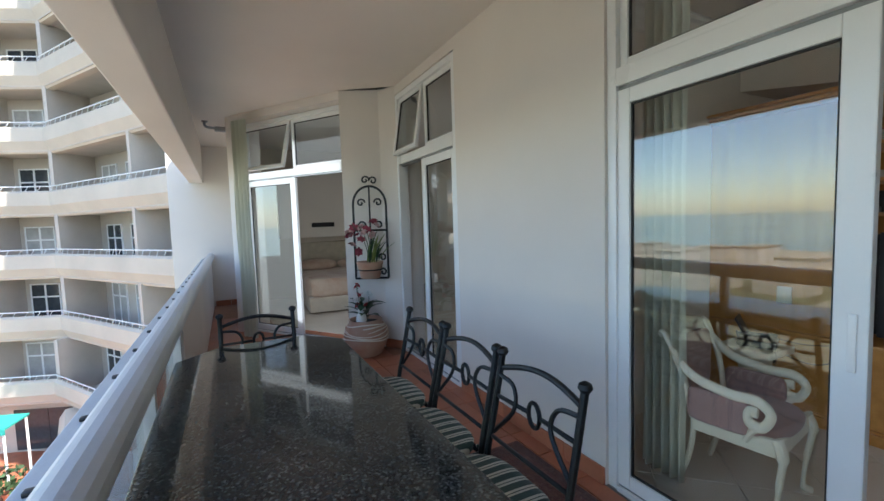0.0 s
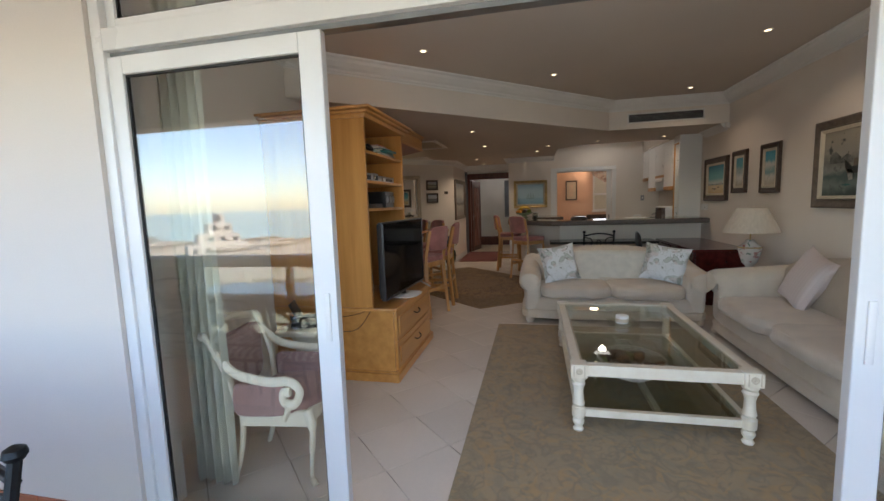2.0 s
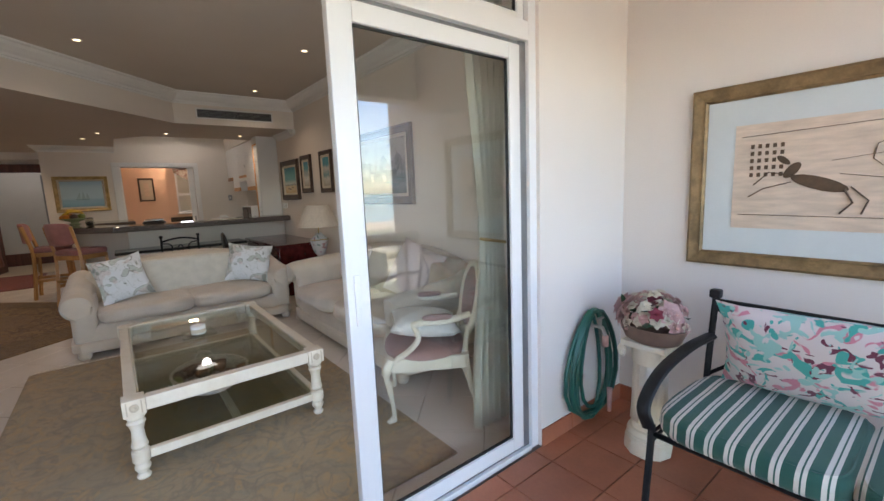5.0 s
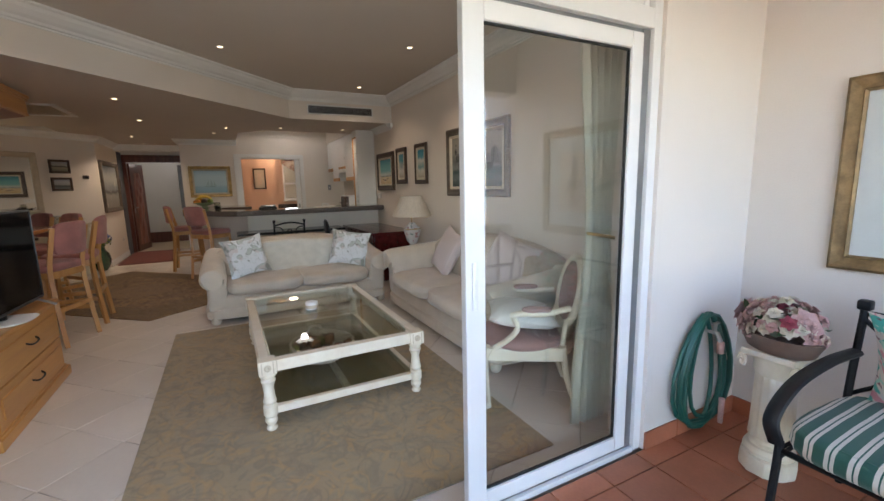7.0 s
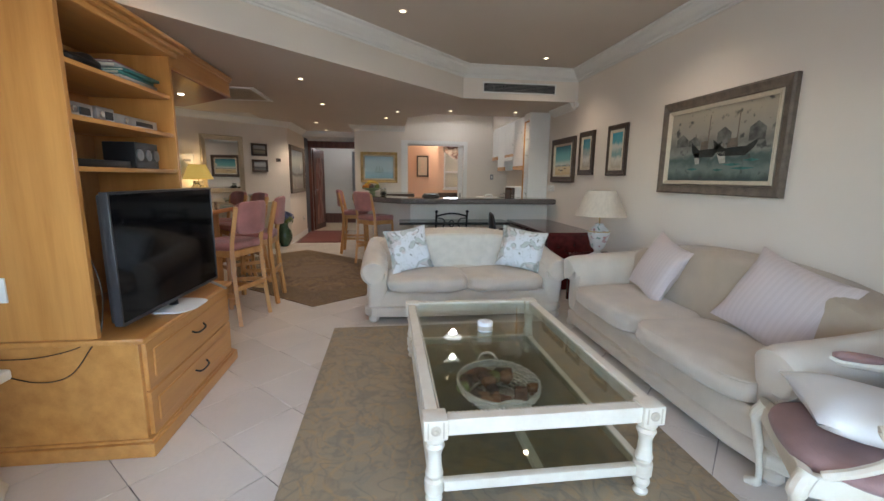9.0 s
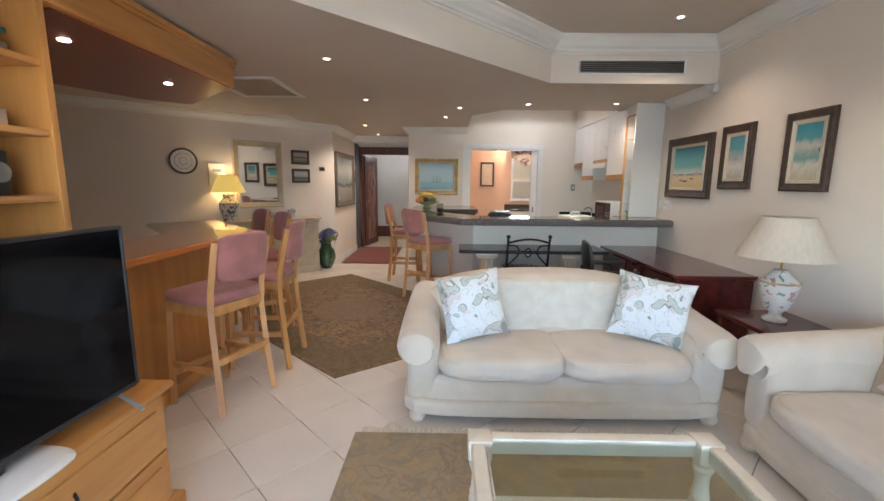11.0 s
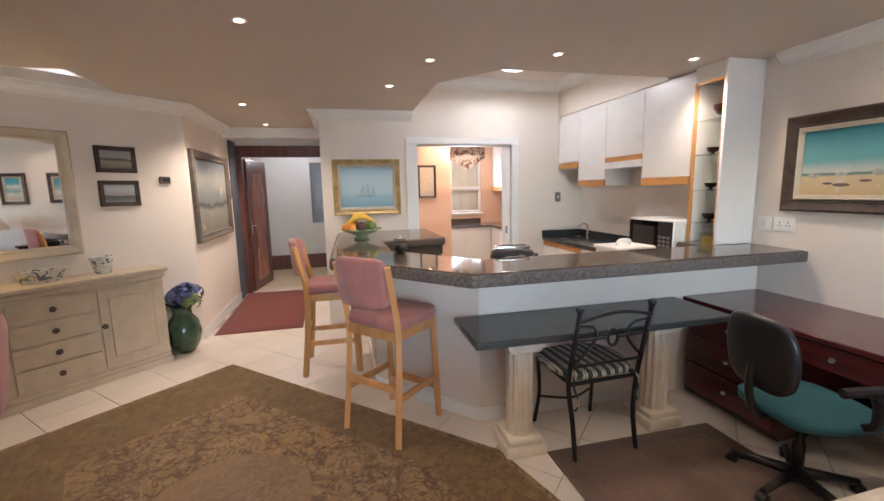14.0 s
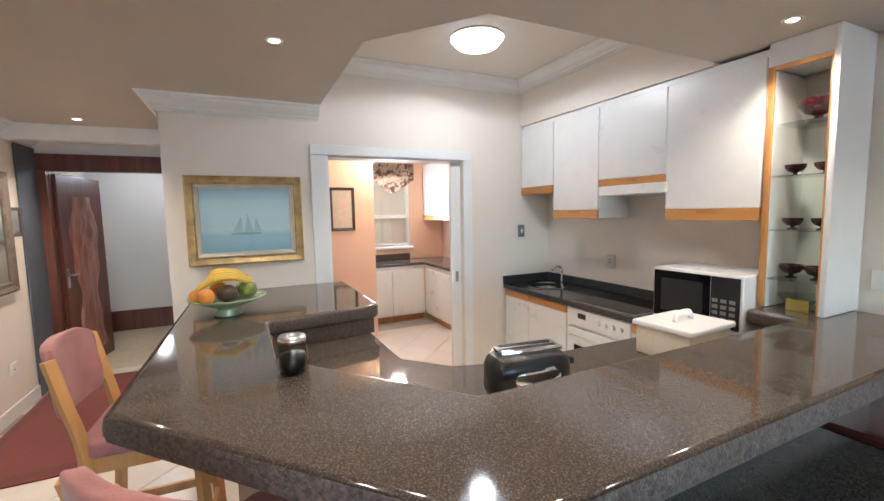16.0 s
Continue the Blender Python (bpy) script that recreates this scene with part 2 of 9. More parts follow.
def bm_soft(x0, y0, z0, x1, y1, z1, p=5.0, puff=0.0, wob=0.006, n=10, seed=0):
    """A stuffed block: a box with rounded sides that swells by puff in the middle of its faces."""
    bm = bmesh.new()
    bmesh.ops.create_cube(bm, size=2)
    bmesh.ops.subdivide_edges(bm, edges=bm.edges[:], cuts=n, use_grid_fill=True)
    c = Vector(((x0 + x1) / 2, (y0 + y1) / 2, (z0 + z1) / 2))
    h = Vector(((x1 - x0) / 2, (y1 - y0) / 2, (z1 - z0) / 2))
    for v in bm.verts:
        q = v.co.copy()
        s = (abs(q.x) ** p + abs(q.y) ** p + abs(q.z) ** p) ** (1 / p)
        q /= max(s, 1e-6)
        sw = Vector((1 + puff * (1 - q.y ** 2) * (1 - q.z ** 2), 1 + puff * (1 - q.x ** 2) * (1 - q.z ** 2), 1 + puff * (1 - q.x ** 2) * (1 - q.y ** 2)))
        w = noise.noise(c * 3.1 + q * 1.7 + Vector((seed, 0, 0))) * wob
        v.co = c + Vector((q.x * h.x * sw.x, q.y * h.y * sw.y, q.z * h.z * sw.z)) + q * w
    return bm


def moved(bm, m):
    bmesh.ops.transform(bm, matrix=m, verts=bm.verts)
    return bm


def joined(*bms):
    out = bmesh.new()
    for b in bms:
        me = bpy.data.meshes.new("t")
        b.to_mesh(me)
        out.from_mesh(me)
        bpy.data.meshes.remove(me)
        b.free()
    return out


def mesh_of(name, bm, material, sharp=35):
    me = bpy.data.meshes.new(name)
    lim = radians(sharp)
    for f in bm.faces:
        f.smooth = len(f.verts) < 5 and f.calc_area() < 0.03
    for e in bm.edges:
        e.smooth = len(e.link_faces) == 2 and e.calc_face_angle(0) < lim
    bm.to_mesh(me)
    bm.free()
    me.materials.append(material)
    return me


def part(name, bm, material, parent, label=""):
    ob = new(name, mesh_of(name, bm, material))
    ob.parent = parent
    return tagged(ob, label)


def solid(name, bm, material, label, category="", kind="structure"):
    """A top-level mesh of its own."""
    return tagged(new(name, mesh_of(name, bm, material)), label, category, kind=kind)


def thing(name, label, category, group="", m=None, kind=""):
    ob = tagged(new(name), label, category, group, kind)
    ob.empty_display_size = 0.1
    if m is not None:
        ob.matrix_world = m
    return ob

# ---- the large structure ----
XO, XI = 1.80, 2.04          # outer and inner face of the balcony front
YR, YB = -3.0, -3.10         # living room's picture wall, balcony side wall
ZL, ZH, ZB = 2.52, 2.94, 3.05  # low ceiling, high ceiling, balcony ceiling
FAR = 10.82                  # kitchen wall with the ship picture


def wall(name, boxes, material, label):
    return solid(name, joined(*[bm_box(*b) for b in boxes]), material, label, "wall")


def slab_wall(name, a, b, t, z0, z1, material, label):
    """A straight wall whose face runs from a to b and whose body lies t to the right of that line."""
    a, b = Vector(a), Vector(b)
    d = (b - a).normalized()
    n = Vector((d.y, -d.x)) * t
    return solid(name, bm_prism([a, b, b + n, a + n], z0, z1), material, label, "wall")


# balcony front: piers and lintels round three openings
wall("wall_balcony", [(XO, 1.58, 0, XI, 3.17, ZB), (XO, YB, 0, XI, -2.26, ZB), (XO, -2.26, 2.96, XI, 1.58, ZB), (XO, 3.17, 2.95, XI, 4.55, ZB)], M["plaster_out"], "cream plastered balcony wall between glazed doors")
DA, DB = Vector((1.80, 4.55)), Vector((0.28, 6.80))
DD = (DB - DA).normalized()
DN = Vector((-DD.y, DD.x))
def diag(s, t=0.0):
    q = DA + DD * s - DN * t
    return (q.x, q.y)
DL = (DB - DA).length
d0, d1 = 0.62, 2.60
solid("wall_balcony_oblique", joined(bm_prism([diag(0), diag(d0), diag(d0, -0.24), (XI + 0.05, 4.56), (XI, 4.55)], 0, ZB), bm_prism([diag(d1), diag(DL), diag(DL, -0.24), diag(d1, -0.24)], 0, ZB), bm_prism([diag(d0), diag(d1), diag(d1, -0.24), diag(d0, -0.24)], 2.95, ZB)), M["plaster_out"], "cream plastered oblique wall at the balcony's end", "wall")
wall("wall_balcony_end", [(-0.9, 9.1, 0, 0.52, 9.3, ZB), (0.28, 6.80, 0, 0.52, 9.1, ZB)], M["plaster_out"], "cream plastered wall closing the balcony")
wall("wall_balcony_side", [(-0.9, YB - 0.24, 0, XO, YB, ZB)], M["plaster_out"], "pale plastered balcony side wall with a framed print")
solid("ceiling_balcony", bm_box(-0.325, YB - 0.24, ZB, XI, 9.3, ZB + 0.2), M["plaster_out"], "cream plastered balcony ceiling", "ceiling")
solid("beam_balcony", bm_box(-0.555, YB - 0.24, 2.36, -0.325, 9.3, ZB + 0.2, 0.012), M["plaster_out"], "cream downstand beam along the balcony edge", "beam")
solid("slab_balcony", bm_box(-0.75, YB - 0.24, -0.28, XO, 9.3, -0.012), M["terragrout"], "balcony slab under the terracotta tiles", "floor")

# living side
wall("wall_south", [(XI, YR - 0.2, 0, 11.2, YR, ZH + 0.1)], M["plaster"], "cream wall hung with pictures")
wall("wall_living_left", [(XI, 2.05, 0, 4.85, 2.2, ZH + 0.1), (4.75, 2.2, 0, 4.9, 4.35, ZL + 0.1)], M["plaster"], "cream wall behind the wall unit")
wall("wall_bar_back", [(4.75, 4.35, 0, 8.4, 4.5, ZL + 0.1)], M["plaster"], "cream wall behind the bar")
CA, CB = Vector((8.05, 4.35)), Vector((10.65, 1.75))
slab_wall("wall_mirror", CB, CA, 0.15, 0, ZL + 0.1, M["plaster"], "cream oblique wall with mirror and sideboard")
wall("wall_hall_left", [(10.65, 1.75, 0, 14.0, 1.9, ZL + 0.1)], M["plaster"], "cream entrance hall wall with a large painting")
wall("wall_hall_right", [(FAR + 0.0, 0.25, 0, 13.4, 0.40, ZL + 0.1)], M["plaster"], "cream entrance hall wall")
wall("wall_kitchen", [(FAR, -0.73, 0, FAR + 0.16, 0.25, ZH + 0.1), (FAR, -3.0, 0, FAR + 0.16, -1.98, ZH + 0.1), (FAR, -1.98, 2.15, FAR + 0.16, -0.73, ZH + 0.1)], M["plaster"], "cream kitchen wall with a doorway and a ship picture")
wall("wall_entrance", [(12.85, 0.40, 2.33, 13.0, 1.75, ZL + 0.1), (14.9, -0.5, 0, 15.05, 2.5, 2.6)], M["white"], "white wall beyond the front door")
wall("wall_lobby", [(13.4, 1.9, 0, 15.0, 2.05, 2.6), (13.4, -0.05, 0, 15.0, 0.10, 2.6)], M["white"], "white lobby side wall")
# scullery beyond the kitchen doorway
M["peach"] = mat("peach wall paint", (0.74, 0.50, 0.36), 0.7, var=0.03, scale=1.0, bump=0.05)
wall("wall_scullery_left", [(FAR + 0.16, -0.50, 0, 14.0, -0.35, 2.7)], M["peach"], "peach scullery wall")
wall("wall_scullery_front", [(12.60, -1.63, 0, 12.75, -0.50, 2.6)], M["peach"], "peach scullery partition with a print")
wall("wall_scullery_right", [(FAR + 0.16, -3.35, 0, 14.0, -3.2, 2.7)], M["peach"], "peach scullery side wall")
wall("wall_scullery_end", [(13.85, -3.2, 0, 14.0, -2.60, 2.7), (13.85, -1.95, 0, 14.0, -0.5, 2.7), (13.85, -2.60, 0, 14.0, -1.95, 1.12), (13.85, -2.60, 2.3, 14.0, -1.95, 2.7)], M["peach"], "peach scullery wall with a window")
solid("ceiling_scullery", bm_box(FAR + 0.16, -3.35, 2.6, 14.0, -0.35, 2.7), M["plaster"], "pale scullery ceiling", "ceiling")

# ceilings: high over the seating, low beyond a 45 degree bulkhead, a raised tray over the kitchen
solid("ceiling_high", bm_prism([(XI, YR), (7.37, YR), (7.37, -1.34), (3.98, 2.05), (XI, 2.05)], ZH, ZH + 0.1), M["ceiling"], "taupe raised living room ceiling", "ceiling")
TR = [(FAR, -0.68), (9.42, -0.68), (8.92, -1.10), (8.92, -2.64), (FAR, -2.64)]
low = [bm_prism([(7.37, YR), (8.92, YR), (8.92, -1.10), (7.37, -1.34)], ZL, ZL + 0.45),
       bm_prism([(7.37, -1.34), (8.92, -1.10), (9.42, -0.68), (9.42, 4.4), (7.0, 4.4), (4.8, 2.05), (3.98, 2.05)], ZL, ZL + 0.45),
       bm_prism([(4.8, 2.05), (7.0, 4.4), (4.75, 4.4)], ZL, ZL + 0.45),
       bm_box(9.42, -0.68, ZL, 15.0, 2.1, ZL + 0.45),
       bm_box(8.92, YR, ZL - 0.02, FAR, -2.64, ZL + 0.45)]
solid("ceiling_low", joined(*low[:4]), M["ceiling"], "taupe lowered ceiling with downlights", "ceiling")
solid("bulkhead_kitchen", low[4], M["plaster"], "cream bulkhead over the wall cabinets", "bulkhead")
solid("ceiling_kitchen", bm_box(8.9, -2.7, ZH - 0.02, FAR, -0.66, ZH + 0.1), M["plaster"], "cream raised kitchen ceiling", "ceiling")
def strip(a, b, z0, z1, t=0.004, side=1):
    """A thin plaster facing on a vertical face from a to b."""
    a, b = Vector(a), Vector(b)
    d = (b - a).normalized()
    n = Vector((d.y, -d.x)) * t * side
    return bm_prism([a, b, b + n, a + n], z0, z1)
solid("bulkhead_face", joined(strip((3.98, 2.05), (7.37, -1.34), ZL, ZH), strip((7.37, -1.34), (7.37, YR), ZL, ZH)), M["plaster"], "cream bulkhead face under the cornice", "bulkhead")
solid("tray_face", joined(strip((FAR, -0.684), (9.42, -0.684), ZL, ZH), strip((9.42, -0.684), (8.92, -1.104), ZL, ZH), strip((8.924, -1.104), (8.924, -2.64), ZL, ZH)), M["plaster"], "cream sides of the kitchen ceiling recess", "bulkhead")


def cornice(name, pts, z, size, label, side=1):
    """A moulded cornice under z along a plan line; side tells on which hand of the line the wall is."""
    prof = [(0, 0), (1, 0), (1, -0.12), (0.86, -0.2), (0.8, -0.38), (0.55, -0.62), (0.32, -0.74), (0.26, -0.88), (0.12, -0.9), (0.1, -1.0), (0, -1.0)]
    bm = bmesh.new()
    p = [Vector(q) for q in pts]
    rows = []
    for i, q in enumerate(p):
        d1 = (q - p[i - 1]).normalized() if i else (p[1] - p[0]).normalized()
        d2 = (p[i + 1] - q).normalized() if i < len(p) - 1 else d1
        n1, n2 = Vector((-d1.y, d1.x)), Vector((-d2.y, d2.x))
        n = (n1 + n2).normalized()
        n = n / max(0.3, n.dot(n1)) * side
        rows.append([bm.verts.new((q.x + n.x * size * u, q.y + n.y * size * u, z + size * w)) for u, w in prof])
    k = len(prof)
    for a, b in zip(rows, rows[1:]):
        for j in range(k):
            bm.faces.new((a[j], a[(j + 1) % k], b[(j + 1) % k], b[j]))
    bm.faces.new(rows[0])
    bm.faces.new(rows[-1][::-1])
    bmesh.ops.recalc_face_normals(bm, faces=bm.faces[:])
    return solid(name, bm, M["white"], label, "cornice")


cornice("cornice_living", [(XI, YR), (7.366, YR), (7.366, -1.342), (3.976, 2.05), (XI, 2.05), (XI, YR)], ZH, 0.15, "white moulded cornice round the raised ceiling")
cornice("cornice_south", [(7.40, YR), (8.20, YR)], ZL, 0.10, "white moulded cornice over the pictures")
cornice("cornice_mirror_wall", [(13.4, 1.75), (10.65, 1.75), (8.05, 4.35)], ZL, 0.11, "white moulded cornice", side=1)
cornice("cornice_ship_wall", [(FAR, -0.68), (FAR, 0.40), (13.3, 0.40)], ZL, 0.11, "white moulded cornice over the ship picture")
cornice("cornice_kitchen", [(FAR, -0.69), (FAR, -2.64), (8.93, -2.64)], ZH - 0.02, 0.11, "white moulded cornice in the kitchen recess", side=-1)
solid("beam_hall", bm_box(12.2, 0.40, 2.38, 12.34, 1.75, ZL, 0.01), M["white"], "white beam across the entrance hall", "beam")
solid("subfloor", bm_box(XI - 0.2, YR, -0.2, 15.0, 9.3, -0.008), M["grout"], "grout bed under the floor tiles", "floor")


def skirting(name, boxes, material, label):
    return solid(name, joined(*[bm_box(*b, 0.004, 1) for b in boxes]), material, label, "skirting")


skirting("baseboard_hall", [(10.66, 1.735, 0, 12.5, 1.75, 0.12)], M["white"], "white skirting along the hall")
skirting("baseboard_south", [(XI, YR, 0, 7.9, YR + 0.014, 0.09)], M["white"], "white skirting under the pictures")


# ---- glazed fronts ----
def sash(name, m, w, h, parent, fw=0.075, d=0.04, lock=0):
    """A framed pane in the xz plane, lower left corner at m."""
    ob = thing(name, "", "")
    ob.parent = parent
    ob.matrix_local = m
    a, b = fw + 0.02 * (lock < 0), w - fw - 0.02 * (lock > 0)
    fr = joined(bm_box(0, -d / 2, 0, a, d / 2, h, 0.005), bm_box(b, -d / 2, 0, w, d / 2, h, 0.005), bm_box(a, -d / 2, 0, b, d / 2, fw, 0.005), bm_box(a, -d / 2, h - fw, b, d / 2, h, 0.005))
    part("sash_frame", fr, M["alu"], ob)
    g = 0.008
    sl = joined(bm_box(a, -0.007, fw, a + g, 0.007, h - fw), bm_box(b - g, -0.007, fw, b, 0.007, h - fw), bm_box(a + g, -0.007, fw, b - g, 0.007, fw + g), bm_box(a + g, -0.007, h - fw - g, b - g, 0.007, h - fw))
    part("seal", sl, M["seal"], ob, "black rubber seal")
    p = part("pane", bm_box(a + g, -0.003, fw + g, b - g, 0.003, h - fw - g), M["glass"], ob, "clear glass pane")
    p.visible_shadow = False
    return ob


def plane_frame(x, y, z, ux, uy):
    """A frame whose x axis runs along (ux, uy) and whose y axis points into the room."""
    u = Vector((ux, uy, 0)).normalized()
    v = Vector((0, 0, 1)).cross(u)
    return Matrix(((u.x, v.x, 0, x), (u.y, v.y, 0, y), (0, 0, 1, z), (0, 0, 0, 1)))


def glazed(name, origin, along, w, leaves, transoms, label, head=2.16, top=2.94, tilt=()):
    """Fixed outer frame, sliding leaves [(start, width, depth)], transom lights [(start, width)]."""
    ob = thing(name, label, "door", m=plane_frame(*origin, *along), kind="structure")
    f = 0.055
    bars = joined(bm_box(0, -0.05, 0, f, 0.06, top, 0.004), bm_box(w - f, -0.05, 0, w, 0.06, top, 0.004), bm_box(f, -0.05, top - f, w - f, 0.06, top, 0.004), bm_box(f, -0.05, head, w - f, 0.06, head + 0.09, 0.004), bm_box(f, -0.05, -0.01, w - f, 0.06, 0.02, 0.004))
    part("door_frame", bars, M["alu"], ob, "white aluminium frame")
    part("track", joined(bm_box(f, -0.02, head - 0.02, w - f, 0.03, head), bm_box(f, -0.03, 0.02, w - f, -0.015, 0.028), bm_box(f, 0.02, 0.02, w - f, 0.035, 0.028)), M["grey_alu"], ob, "grey track")
    for s, lw, d in leaves:
        q = sash("sliding_leaf", Matrix.Translation((s, d, 0.03)), lw, head - 0.05, ob, lock=1 if s < w / 3 else -1)
        hx = s + (lw - 0.04 if s < w / 3 else 0.04)
        part("pull_handle", bm_box(hx - s - 0.012, -0.028, 0.92, hx - s + 0.012, -0.02, 1.12, 0.004), M["alu"], q, "white flush pull")
    for i, (s, lw) in enumerate(transoms):
        t = sash("transom_light", Matrix.Translation((s, 0.0, head + 0.09)) @ (Matrix.Translation((0, 0, top - f - head - 0.09)) @ pose(0, 0, 0, tilt[i]) @ Matrix.Translation((0, 0, -(top - f - head - 0.09))) if i < len(tilt) else Matrix()), lw, top - f - head - 0.09, ob, fw=0.045)
    return ob


# frame x axis runs towards +y reversed so that its y axis points indoors
big = glazed("door_1", (XO + 0.07, 1.58, 0), (0, -1), 3.84, [(0.05, 0.982, -0.015), (2.75, 0.985, -0.015)], [(0.055, 0.92), (0.985, 0.93), (1.925, 0.93), (2.865, 0.92)], "white aluminium sliding door, both leaves pushed aside")
part("jamb_channel", bm_box(3.737, -0.03, 0.02, 3.785, 0.05, 2.16, 0.003), M["grey_alu"], big, "grey side channel")
w2 = glazed("door_2", (XO + 0.05, 4.55, 0), (0, -1), 1.38, [(0.62, 0.71, -0.01)], [(0.05, 0.62), (0.70, 0.63)], "white aluminium sliding door, half open", tilt=(-9, 0))
o3 = diag(d1, -0.06)
dr1 = glazed("door_3", (o3[0], o3[1], 0), (-DD.x, -DD.y), d1 - d0, [(0.05, 0.98, -0.01)], [(0.05, 0.93), (1.0, 0.93)], "white aluminium bedroom sliding door, half open", tilt=(-14, 0))

# ---- outside: ground, sea, town, the wing opposite ----
def ground_mat():
    m = mat("coastal ground", (0.30, 0.27, 0.20), 0.95, scale=0.02, fine=0.35, col2=(0.10, 0.13, 0.06), bump=0.0)
    return m


M["sand"] = mat("pale beach sand", (0.50, 0.43, 0.32), 0.95, scale=0.05, fine=0.8, bump=0)
M["sea"] = mat("teal sea water", (0.02, 0.13, 0.15), 0.18, scale=0.006, fine=0.15, col2=(0.015, 0.09, 0.13), bump=0.4)
solid("ground", bm_box(-170, -4000, -16.2, 4000, 4000, -16.0), ground_mat(), "scrubby coastal ground below the building", "ground")
solid("beach", bm_box(-215, -4000, -16.2, -170, 4000, -16.05), M["sand"], "pale sandy beach", "beach")
solid("water", bm_box(-4500, -4500, -16.4, -215, 4500, -16.15), M["sea"], "teal sea to the horizon", "sea")
M["render_w"] = mat("white rendered facade", (0.62, 0.545, 0.455), 0.85, var=0.08, scale=0.5, bump=0.05, fine=20)
M["roofred"] = mat("red-brown roof tiles", (0.33, 0.14, 0.09), 0.9, var=0.1, scale=0.4)
M["pane_far"] = mat("dark window glass", (0.05, 0.06, 0.07), 0.12, bump=0)
rnd = random.Random(5)
town, roofs = [], []
for i in range(70):
    x, y = rnd.uniform(-168, -70), rnd.uniform(-60, 210)
    w, d, h = rnd.uniform(7, 16), rnd.uniform(6, 11), rnd.uniform(3, 6.5)
    if abs(x + 132) < 22 and abs(y - 122) < 22:
        continue
    town.append(bm_box(x, y, -16, x + w, y + d, -16 + h))
    roofs.append(bm_prism([(x - 0.4, y - 0.4), (x + w + 0.4, y - 0.4), (x + w + 0.4, y + d + 0.4), (x - 0.4, y + d + 0.4)], -16 + h, -15.6 + h))
tagged(solid("town_houses", joined(*town), M["render_w"], "far white seaside houses with flat roofs", "houses", kind="stuff"))
tagged(solid("town_roofs", joined(*roofs), M["sand"], "pale flat roofs of the seaside houses", "roofs", kind="stuff"))
hotel = thing("seaside_building", "white stepped seaside building in the distance", "building", m=pose(-132, 122, -16, 0, 0, 40))
for i, (w, h) in enumerate(((20, 5), (15, 9), (10, 13), (5, 16.5))):
    part("wall", bm_box(-w / 2 - 3, -6 + i * 0.02, 0, w / 2 - 3 - i, 6 - i * 0.02, h), M["render_w"], hotel)
    for j in range(int(w / 4)):
        part("window", bm_box(-w / 2 - 2 + j * 4, -6.1, h - 2.6, -w / 2 - 0.4 + j * 4, -5.9, h - 1.0), M["pane_far"], hotel)

# the opposite wing: storeys of angled balconies
wing = thing("apartment_wing", "cream curved apartment wing with stacked balconies", "building")
WP = [Vector(q) for q in ((-19.0, 30.5), (-10.5, 27.6), (-7.4, 26.4), (-3.4, 20.3), (-1.2, 16.9), (1.2, 13.2))]


def offset_line(pts, t):
    out = []
    for i, q in enumerate(pts):
        d1 = (q - pts[i - 1]).normalized() if i else (pts[1] - pts[0]).normalized()
        d2 = (pts[i + 1] - q).normalized() if i < len(pts) - 1 else d1
        n = (Vector((-d1.y, d1.x)) + Vector((-d2.y, d2.x))).normalized()
        out.append(q + n * t)
    return out


